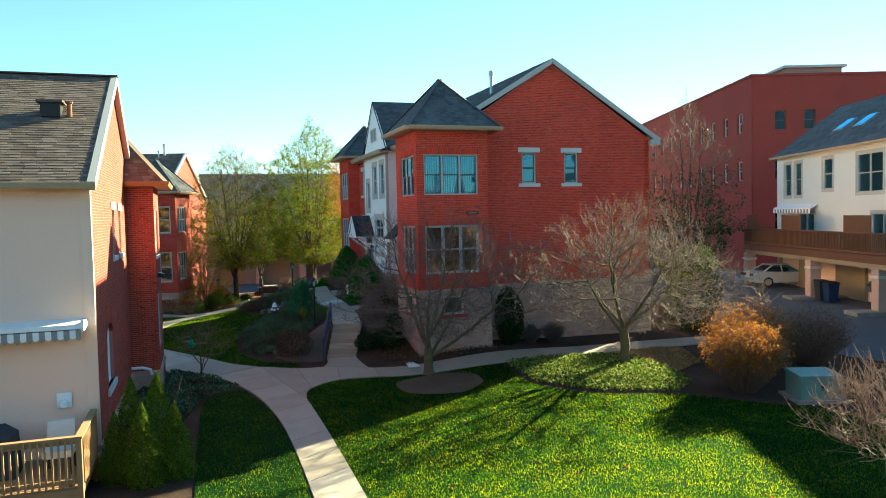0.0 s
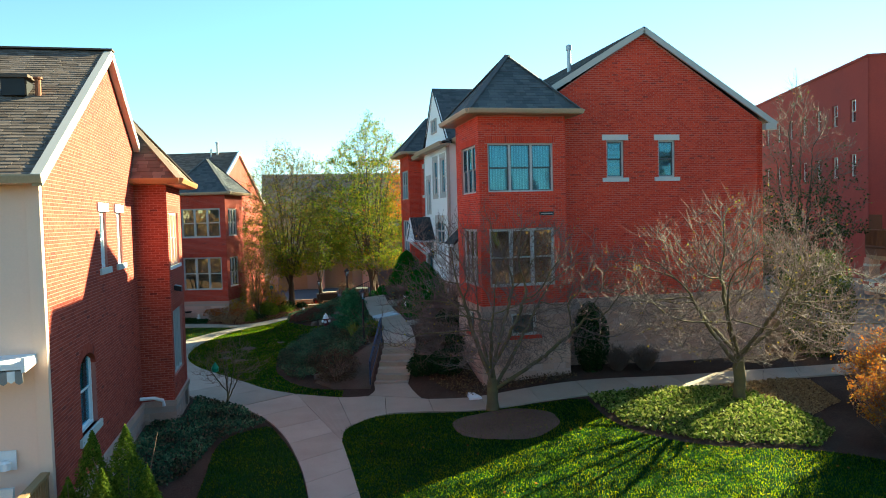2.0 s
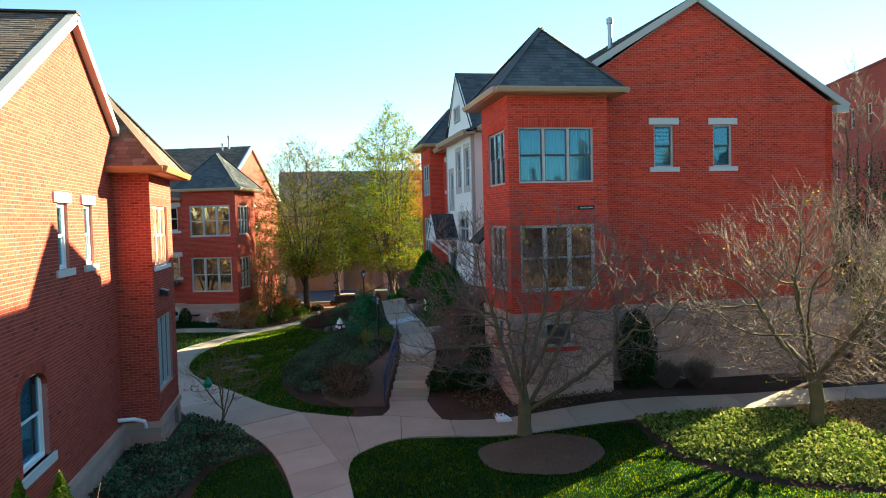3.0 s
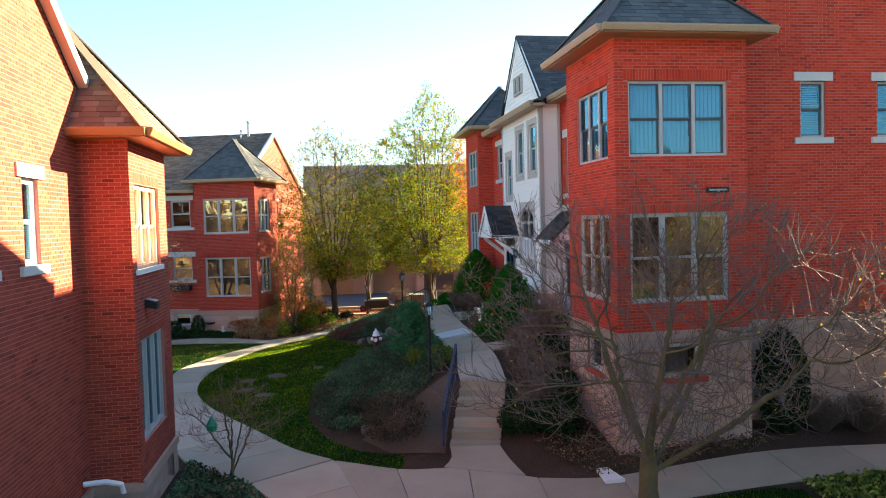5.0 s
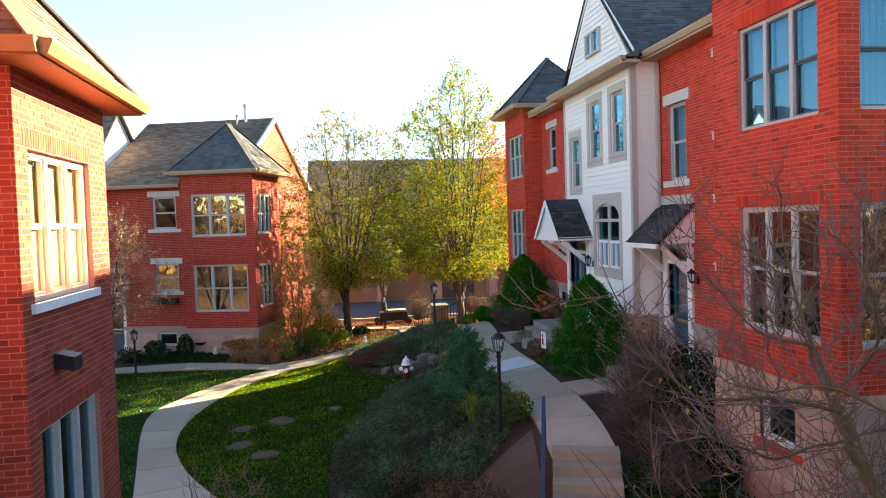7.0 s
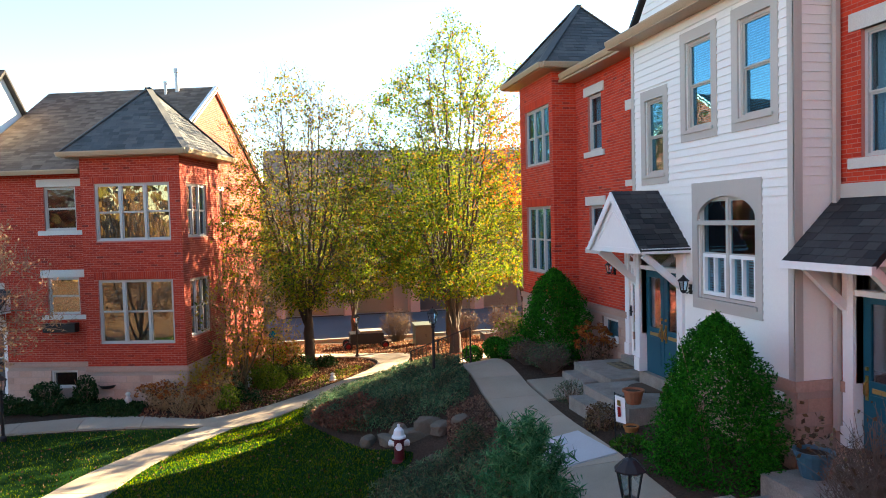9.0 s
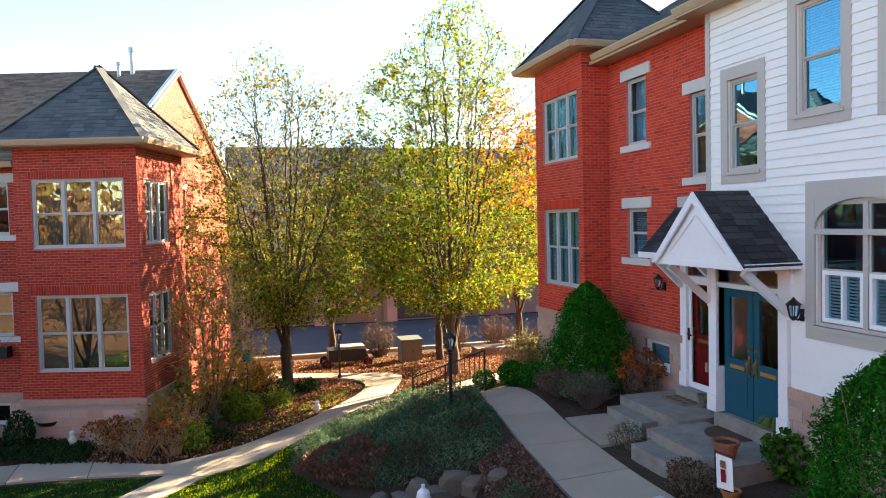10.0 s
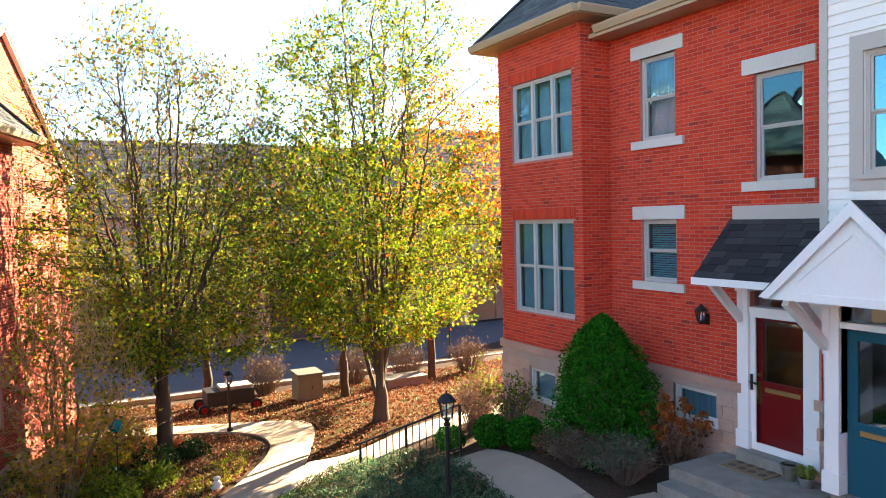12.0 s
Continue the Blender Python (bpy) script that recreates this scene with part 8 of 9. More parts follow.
def pot(at, r, h, mat, label, plant=None, seed=1, n=300, spread=1.2, tall=0.35):
    ob = thing("flower_pot", at, label, "pot", "flower pots")
    part("pot", Mesh().lathe([(r * 0.7, 0), (r, h * 0.85), (r * 1.12, h * 0.85), (r * 1.12, h), (r * 0.95, h), (r * 0.9, h * 0.85)], 16), mat, ob, local=True)
    part("soil", Mesh().lathe([(r * 0.9, h * 0.8), (r * 0.9, h * 0.86)], 12), MULCH, ob, local=True)
    if plant:
        g = np.random.default_rng(seed)
        c = g.normal(size=(n, 3)) * np.array([r * spread * 0.6, r * spread * 0.6, tall * 0.4]) + np.array([0, 0, h + tall * 0.45])
        c[:, 2] = np.maximum(c[:, 2], h * 0.9)
        part("plant", leaves_mesh("plant", c, 0.1, g, plant, 3.0), plant, ob, local=True, kind="stuff")


pot((8.07, 38.55, 1.97), 0.19, 0.27, TERRACOTTA, "empty terracotta pot on the landing")
pot((7.74, 38.0, 1.5), 0.13, 0.22, plain("orange clay", (0.50, 0.20, 0.06), (0.42, 0.16, 0.05), 3, 0.8), "small orange clay pot in the bed")


def grass_pot(at, r, h, mat, label, seed, n=150, long=0.3):
    """A pot with a fountain of thin arching blades."""
    rng = random.Random(seed)
    pot(at, r, h, mat, label)
    ob = thing("pot_grass", (at[0], at[1], at[2] + h * 0.85), "tuft of pale green arching grass in a pot", "grass")
    m = Mesh()
    for _ in range(n):
        a, f = rng.uniform(0, 6.28), rng.uniform(0.5, 1.0)
        u = Vector((math.cos(a), math.sin(a), 0))
        p = [u * r * 0.3, u * long * 0.45 * f + Z * long * 0.75 * f, u * long * f + Z * long * 0.25 * f]
        s = Vector((-u.y, u.x, 0)) * 0.007
        m.add([p[0] - s, p[0] + s, p[1] + s, p[1] - s, p[2]], [(0, 1, 2, 3), (3, 2, 4)])
    part("blades", m, BLADE_PALE, ob, local=True, kind="stuff")


grass_pot((9.4, 40.72, 2.02), 0.1, 0.14, STEEL, "small grey pot by the red door", 5, 170, 0.24)
pot((9.45, 41.02, 2.02), 0.12, 0.24, plain("olive glaze", (0.16, 0.17, 0.14), (0.11, 0.12, 0.10), 5, 0.35), "olive glazed pot by the white post")
grass_pot((9.2, 38.85, 1.97), 0.15, 0.24, TERRACOTTA, "terracotta pot beside the teal doors", 7, 220, 0.36)
shrub("leafy_perennial", (8.85, 38.1), (0.4, 0.4, 0.7), 500, 0.13, EVERGREEN, "bright green leafy plant beside the landing", 88, z=1.75)
pot((8.55, 34.3, 1.98), 0.24, 0.36, plain("blue glaze", (0.03, 0.10, 0.16), (0.05, 0.16, 0.22), 5, 0.3), "blue glazed pot on the doorstep", DRY, 6, 60)
flag = thing("garden_flag", (7.3, 37.75, 1.48), "small garden flag with a red and yellow flower", "flag")
part("stake", Mesh().bar((0, 0, 0), (0, 0, 0.95), 0.015).bar((0, 0, 0.93), (0.05, -0.3, 0.93), 0.012), IRON, flag, local=True)
part("cloth", Mesh().prism([(0.0, -0.01, 0.9), (0.05, -0.29, 0.9), (0.06, -0.3, 0.45), (0.01, -0.02, 0.43)], (0.006, 0, 0)), WHITE, flag, local=True)
part("flower", Mesh().prism([(-0.004, -0.12, 0.72), (0.018, -0.19, 0.72), (0.02, -0.2, 0.55), (0.0, -0.13, 0.54)], (-0.003, 0, 0)), RED_DOOR, flag, "red printed flower", local=True)
part("sun", Mesh().prism([(-0.004, -0.11, 0.84), (0.018, -0.19, 0.84), (0.02, -0.2, 0.74), (0.0, -0.11, 0.74)], (-0.003, 0, 0)), BRASS, flag, "yellow printed petals", local=True)


def dryer_vent(at):
    ob = thing("dryer_vent", at, "white louvred vent on the stone base", "vent")
    part("plate", Mesh().box((-0.03, -0.09, -0.09), (0.0, 0.09, 0.09)), WHITE, ob, local=True)
    for i in range(3):
        part("louvre", Mesh().box((-0.045, -0.075, -0.07 + i * 0.05), (-0.03, 0.075, -0.04 + i * 0.05)), WHITE, ob, local=True)


for h in (8.86, 7.13, 5.81, 4.36):
    wv = thing("wall_vent", (9.68, 32.58, h), "small pale vent cover on the brick wall", "vent", group="wall vents")
    part("cover", Mesh().box((-0.05, -0.06, -0.08), (0.0, 0.06, 0.08)), LIMESTONE, wv, local=True)
    part("hood", Mesh().prism([(-0.09, -0.07, 0.06), (-0.05, -0.07, 0.1), (-0.05, -0.07, 0.06)], (0, 0.14, 0)), LIMESTONE, wv, local=True)
solo("slab_patch", Mesh().prism([(x, y, gz(x, y)) for x, y in ((5.76, 38.5), (5.86, 36.9), (6.95, 36.95), (6.9, 38.5))], (0, 0, 0.078)), plain("fresh concrete", (0.55, 0.56, 0.58), (0.47, 0.48, 0.50), 2, 0.85, 50, 0.15), "newer bluish concrete slab in the walk", "slab", kind="structure")
dryer_vent((8.955, 35.5, 2.75))
dryer_vent((9.70, 42.6, 2.45))
hp = thing("hose_pipe", (8.9, 35.6, 2.4), "white drain elbow on the stone base", "pipe")
part("pipe", Mesh().tube([(8.98, 35.55, 2.45), (8.8, 35.6, 2.43), (8.68, 35.65, 2.36)], [0.05] * 3, 8), WHITE, hp)
sp = thing("number_plate", (10.36, 26.83, 6.05), "small dark sign plate on the brick", "sign")
part("plate", Mesh().box((-0.26, -0.03, -0.06), (0.26, 0.0, 0.06)), IRON, sp, local=True)
part("bar", Mesh().box((-0.2, -0.036, -0.02), (0.2, -0.03, 0.015)), STEEL, sp, local=True)
bag = thing("green_bag", (-0.42, 27.6, 1.5), "green bag hanging from the young tree", "bag")
part("bag", Mesh().lathe([(0.02, 0.18), (0.05, 0.12), (0.12, 0.0), (0.1, -0.1), (0.03, -0.14)], 10), plain("green plastic", (0.02, 0.28, 0.16), (0.02, 0.22, 0.13), 6, 0.4), bag, local=True)
part("string", Mesh().bar((0, 0, 0.17), (0.25, 0.3, 0.5), 0.008), IRON, bag, local=True)

# garden ornaments before the far house
for x, y, h, lab in ((-3.12, 48.75, 0.42, "white garden statuette in the bed"), (0.28, 50.4, 0.6, "pale garden statuette in the bed"), (1.15, 51.5, 0.45, "pale garden statuette in the bed"), (3.0, 49.95, 0.3, "white garden statuette at the path")):
    ob = solo("statuette", Mesh().lathe([(0.13, 0), (0.13, 0.06), (0.08, 0.1), (0.11, h * 0.45), (0.06, h * 0.66), (0.045, h * 0.7), (0.085, h * 0.82), (0.06, h * 0.95), (0.01, h)], 12), LIMESTONE, lab, "statue", "garden statuettes", smooth=True)
    ob.location = (x, y, gz(x, y))
bb = thing("bird_bath", (-3.75, 49.3, gz(-3.75, 49.3)), "dark bowl-shaped bird bath on a stem", "bird bath")
part("stem", Mesh().lathe([(0.14, 0), (0.06, 0.06), (0.04, 0.4), (0.08, 0.46)], 12), IRON, bb, local=True)
part("bowl", Mesh().lathe([(0.08, 0.44), (0.24, 0.5), (0.32, 0.6), (0.29, 0.6), (0.2, 0.52), (0.02, 0.5)], 16), IRON, bb, local=True)
PUMP = plain("pumpkin skin", (0.62, 0.16, 0.02), (0.52, 0.11, 0.015), 5, 0.5)
pm = thing("pumpkin", (2.75, 53.7, gz(2.75, 53.7)), "orange pumpkin at the tree's foot", "pumpkin")
part("fruit", Mesh().lathe([(0.02, 0.0), (0.14, 0.03), (0.19, 0.12), (0.14, 0.22), (0.03, 0.24)], 14), PUMP, pm, local=True, smooth=True)
part("stalk", Mesh().bar((0, 0, 0.22), (0.02, 0.0, 0.31), 0.03), BARK, pm, local=True)
ball = thing("gazing_ball", (1.1, 50.1, gz(1.1, 50.1)), "teal glass gazing ball on a stake", "ornament")
part("stake", Mesh().bar((0, 0, -0.1), (0, 0, 1.6), 0.025), IRON, ball, local=True)
part("ball", Mesh().lathe([(0.02, 1.58), (0.1, 1.63), (0.135, 1.72), (0.1, 1.81), (0.02, 1.85)], 14), plain("teal glass", (0.0, 0.22, 0.24), (0.0, 0.18, 0.2), 4, 0.1), ball, local=True, smooth=True)
cab = thing("utility_cabinet", (7.55, 57.9, gz(7.55, 57.9)), "grey-green metal utility cabinet on the ground by the lane", "utility box")
ENAMEL = plain("grey-green enamel", (0.13, 0.155, 0.125), (0.10, 0.115, 0.095), 2, 0.5)
part("body", Mesh().box((-0.42, -0.4, -0.05), (0.42, 0.4, 0.9)), ENAMEL, cab, local=True)
part("lid", Mesh().prism([(-0.45, -0.44, 0.9), (-0.45, 0.44, 0.9), (-0.45, 0.44, 0.99), (-0.45, -0.44, 0.95)], (0.9, 0, 0)), ENAMEL, cab, local=True)
for a, b in ((-0.39, -0.01), (0.01, 0.39)):
    part("door", Mesh().box((a, -0.415, 0.06), (b, -0.4, 0.86)), ENAMEL, cab, local=True)
part("latch", Mesh().box((0.03, -0.43, 0.42), (0.06, -0.415, 0.54)), IRON, cab, local=True)
box1 = thing("stone_box", (11.0, 57.6, gz(11, 57.6)), "low grey stone utility box by the lane", "utility box")
GREY_BOX = plain("weathered grey stone", (0.20, 0.19, 0.165), (0.13, 0.125, 0.11), 3, 0.9)
part("body", Mesh().box((-0.75, -0.4, -0.1), (0.75, 0.4, 0.32)), GREY_BOX, box1, local=True)
part("lid", Mesh().box((-0.8, -0.45, 0.32), (0.8, 0.45, 0.38)), GREY_BOX, box1, local=True)
mower = thing("utility_trailer", (5.0, 58.3, gz(5.0, 58.3)), "dark garden trailer with boxes at the lane's edge", "trailer")
part("bed", Mesh().box((-0.75, -0.45, 0.25), (0.75, 0.45, 0.72)), IRON, mower, local=True)
part("lid", Mesh().box((-0.3, -0.35, 0.72), (0.7, 0.35, 0.82)), STEP_STONE, mower, local=True)
for x, y in ((-0.85, -0.5), (0.8, -0.5), (-0.85, 0.42), (0.8, 0.42)):
    part("wheel", Mesh().tube([(x, y, 0.18), (x, y + 0.1, 0.18)], [0.19, 0.19], 12), IRON, mower, local=True)
    part("hub", Mesh().tube([(x, y - 0.012, 0.18), (x, y, 0.18)], [0.1, 0.1], 10), RED_DOOR, mower, local=True)
tb = thing("transformer_box", (17.2, 16.6, gz(17.2, 16.6)), "pale green transformer cabinet on a pad", "utility box", turn=-20)
GREEN_BOX = plain("pale green enamel", (0.20, 0.30, 0.24), (0.17, 0.26, 0.21), 1.5, 0.5)
part("body", Mesh().box((-0.6, -0.5, 0.08), (0.6, 0.5, 0.72)), GREEN_BOX, tb, local=True)
part("lid", Mesh().prism([(-0.63, -0.53, 0.72), (-0.63, 0.53, 0.72), (-0.63, 0.53, 0.82), (-0.63, -0.53, 0.78)], (1.26, 0, 0)), GREEN_BOX, tb, local=True)
part("pad", Mesh().box((-0.75, -0.65, -0.1), (0.75, 0.65, 0.08)), STEP_STONE, tb, local=True)
part("lock", Mesh().box((-0.02, -0.515, 0.35), (0.06, -0.5, 0.5)), IRON, tb, local=True)
spl = thing("splash_block", (7.45, 26.0, gz(7.45, 26.0) + 0.03), "white plastic splash block at the walk", "drain")
part("trough", Mesh().prism([(-0.12, 0.35, 0), (0.12, 0.35, 0), (0.2, -0.35, 0), (-0.2, -0.35, 0)], (0, 0, 0.07)), WHITE, spl, local=True)


# ---- the white house with decks over its garages ----
RA = radians(-18.7)
ru, rf = Vector((math.cos(RA), math.sin(RA), 0)), Vector((-math.sin(RA), math.cos(RA), 0))


def rp_(r, f, z=0.0):
    return ru * r + rf * f + Z * z


def rface(r, f, du, dn):
    return Face(rp_(r, f), (ru * du[0] + rf * du[1])[:2], (ru * dn[0] + rf * dn[1])[:2])


wh = thing("garage_house", rp_(25, 42, 0.6), "white clapboard house with a wooden deck over tan garages", "house")
wW = rface(23.3, 22, (0, 1), (-1, 0))
who = [(26.0, 26.9, 6.7, 8.9), (24.6, 25.5, 6.7, 8.9), (20.9, 22.0, 7.0, 8.9), (16.0, 18.4, 6.7, 8.9), (10.0, 12.4, 6.7, 8.9), (23.0, 25.0, 3.5, 5.6), (15.0, 17.0, 3.5, 5.6), (8, 10, 3.5, 5.6)]
IVORY = plain("ivory siding", (0.74, 0.72, 0.67), (0.68, 0.66, 0.61), 0.6, 0.5, 30, 0.03, grain=0.95)
ww = part("wall", solid_wall(Mesh(), wW, 0, 28, 3.4, 9.4, who), IVORY, wh, "white clapboard wall")
cl = Mesh()
z = 3.42
while z < 9.3:
    for a, b in spans(0, 28, [(h[0] - 0.12, h[1] + 0.12) for h in who if z < h[3] + 0.1 and z + 0.15 > h[2] - 0.1]):
        cl.add([wW.at(a, z, 0), wW.at(b, z, 0), wW.at(b, z, 0.025), wW.at(a, z, 0.025), wW.at(a, z + 0.15, 0.004), wW.at(b, z + 0.15, 0.004)], [(0, 1, 2, 3), (3, 2, 5, 4)])
    z += 0.15
part("clapboard_field", cl, IVORY, ww, kind="stuff")
for h in who:
    window(wh, wW, *h, 2 if h[1] - h[0] > 1.5 else 1, 0.5 if h[2] > 6 else 0, TRIM, GLASS_DARK, "", 0.05)
    m = Mesh()
    solid_wall(m, wW, h[0] - 0.14, h[1] + 0.14, h[2] - 0.14, h[3] + 0.14, [h], 0.0, None, 0.04)
    part("casing", m, TRIM, wh)
part("wall", solid_wall(Mesh(), rface(23.3, 50, (1, 0), (0, 1)), 0, 9, 0, 9.4, (), 0.25, (4.5, 12.8)), SIDING, wh)
part("wall", solid_wall(Mesh(), rface(32.3, 22, (0, 1), (1, 0)), 0, 28, 0, 9.4), SIDING, wh)
TAN = plain("tan garage paint", (0.34, 0.26, 0.17), (0.29, 0.22, 0.145), 1.0, 0.7)
part("garage_wall", solid_wall(Mesh(), wW, 0, 28, 0.2, 3.4, [(25, 27.6, 0.2, 2.9), (20.6, 23.6, 0.2, 2.9), (13, 17.6, 0.2, 2.9), (6, 10, 0.2, 2.9)]), TAN, wh, "tan garage wall")
for a, b in ((25, 27.6), (20.6, 23.6), (13, 17.6), (6, 10)):
    d = part("garage_door", wW.block(Mesh(), a, b, 0.2, 2.9, -0.25, -0.18), CREAM, wh, "cream panelled garage door")
    for i in range(4):
        part("panel", wW.block(Mesh(), a + 0.08, b - 0.08, 0.75 + i * 0.54, 1.22 + i * 0.54, -0.18, -0.165), CREAM, d)
shingles(rp_(22.9, 21.8, 9.38), rf, ru * 4.9 + Z * 3.5, 28.4, lambda f: 0.0, lambda f: 28.4, SHINGLE_GREY, "shingle_field", wh, 401, 0.3)
shingles(rp_(32.7, 21.8, 9.38), rf, ru * -4.9 + Z * 3.5, 28.4, lambda f: 0.0, lambda f: 28.4, SHINGLE_GREY, "shingle_field", wh, 402, 0.5)
gutter(wh, [rp_(22.9, 21.8, 9.4), rp_(22.9, 50.2, 9.4)], [-ru])
for f in (44.3, 42.1):
    sk = part("skylight", Mesh().prism([rp_(24.6, f, 10.6), rp_(24.6, f + 1.0, 10.6), rp_(25.6, f + 1.0, 11.31), rp_(25.6, f, 11.31)], Vector((-0.06, 0.02, 0.1))), STEEL, wh, "skylight in the roof")
    part("pane", Mesh().prism([rp_(24.66, f + 0.07, 10.76), rp_(24.66, f + 0.93, 10.76), rp_(25.5, f + 0.93, 11.36), rp_(25.5, f + 0.07, 11.36)], Vector((-0.02, 0.0, 0.03))), GLASS_SKY, sk)
dk = part("deck", Mesh().prism([rp_(21.2, 22, 3.1), rp_(23.3, 22, 3.1), rp_(23.3, 50.5, 3.1), rp_(21.2, 50.5, 3.1)], (0, 0, 0.4)), WOOD_DARK, wh, "brown wooden deck")
part("beam", Mesh().prism([rp_(21.25, 22, 2.85), rp_(21.5, 22, 2.85), rp_(21.5, 50.5, 2.85), rp_(21.25, 50.5, 2.85)], (0, 0, 0.25)), TAN, wh)
part("top_rail", Mesh().bar(rp_(21.2, 22, 4.6), rp_(21.2, 50.5, 4.6), 0.14, 0.06), WOOD_DARK, dk)
part("rail", Mesh().bar(rp_(21.2, 22, 3.62), rp_(21.2, 50.5, 3.62), 0.06, 0.09), WOOD_DARK, dk)
part("top_rail", Mesh().bar(rp_(21.2, 50.5, 4.6), rp_(23.3, 50.5, 4.6), 0.14, 0.06), WOOD_DARK, dk)
bl = Mesh()
for i in range(190):
    bl.bar(rp_(21.2, 22.1 + i * 0.15, 3.5), rp_(21.2, 22.1 + i * 0.15, 4.6), 0.05)
part("baluster_field", bl, WOOD_DARK, dk, kind="stuff")
for f, l in ((49.0, 1.6), (43.0, 2.4), (36.0, 2.4)):
    sc = part("screen", Mesh().bar(rp_(21.46, f - 0.1, 4.6), rp_(21.46, f + l, 4.6), 0.05, 0.09), WOOD_DARK, wh, "brown slatted privacy screen")
    for i in range(int(l / 0.15)):
        part("slat", Mesh().bar(rp_(21.4, f + i * 0.15, 3.5), rp_(21.4, f + i * 0.15, 5.5), 0.14, 0.03), WOOD_DARK, sc)
for f in (50.3, 41.7, 35.2, 28.8):
    c = part("pier", Mesh().prism([rp_(21.2, f - 0.3, 0), rp_(21.8, f - 0.3, 0), rp_(21.8, f + 0.3, 0), rp_(21.2, f + 0.3, 0)], (0, 0, 2.9)), STONE, wh, "tan stone pier under the deck")
    part("cap", Mesh().prism([rp_(21.15, f - 0.35, 2.4), rp_(21.85, f - 0.35, 2.4), rp_(21.85, f + 0.35, 2.4), rp_(21.15, f + 0.35, 2.4)], (0, 0, 0.14)), LIMESTONE, c)
    if f < 50:
        part("kerb", Mesh().prism([rp_(20.0, f - 0.6, 0.3), rp_(23.2, f - 0.6, 0.3), rp_(23.2, f + 0.6, 0.3), rp_(20.0, f + 0.6, 0.3)], (0, 0, 0.5)), STEP_STONE, wh)
awn = part("awning", Mesh().prism([wW.at(22.6, 6.1, 0.02), wW.at(27.5, 6.1, 0.02), wW.at(27.5, 5.85, 0.5), wW.at(22.6, 5.85, 0.5)], (0, 0, 0.08)), WHITE, wh, "striped awning folded at the wall")
for i in range(25):
    part("valance_strip", wW.block(Mesh(), 22.6 + i * 0.196, 22.6 + (i + 1) * 0.196, 5.6, 5.86, 0.5, 0.52), AWG if i % 2 else WHITE, awn)
for i, f in enumerate((40.3, 39.4)):
    bn = thing("wheelie_bin", rp_(21.3, f, 0.75), "dark wheeled refuse bin by the pier", "bin", "refuse bins", turn=-18.7)
    part("body", Mesh().add([(-0.24, -0.26, 0), (0.24, -0.26, 0), (0.24, 0.26, 0), (-0.24, 0.26, 0), (-0.3, -0.33, 1.0), (0.3, -0.33, 1.0), (0.3, 0.33, 1.0), (-0.3, 0.33, 1.0)], [(3, 2, 1, 0), (0, 1, 5, 4), (1, 2, 6, 5), (2, 3, 7, 6), (3, 0, 4, 7), (4, 5, 6, 7)]), plain("bin plastic", (0.01, 0.03, 0.09) if i else (0.03, 0.035, 0.04), (0.01, 0.025, 0.07) if i else (0.025, 0.03, 0.03), 3, 0.5), bn, local=True)
    part("lid", Mesh().prism([(-0.33, -0.36, 1.0), (0.33, -0.36, 1.0), (0.33, 0.36, 1.06), (-0.33, 0.36, 1.06)], (0, 0, 0.05)), IRON, bn, local=True)
    for y in (-0.2, 0.2):
        part("wheel", Mesh().tube([(0.26, y - 0.03, 0.1), (0.26, y + 0.03, 0.1)], [0.11, 0.11], 10), IRON, bn, local=True)
for i in range(4):
    mt = thing("electric_meter", rp_(23.2, 37.6 + i * 0.42, 1.6), "grey electricity meter on the garage wall", "meter", "meters", turn=-18.7)
    part("case", Mesh().box((-0.12, -0.14, -0.3), (0.05, 0.14, 0.3)), STEEL, mt, local=True)
    part("dial", Mesh().tube([(-0.12, 0, 0.1), (-0.2, 0, 0.1)], [0.11, 0.1], 12), GLASS_DARK, mt, local=True)


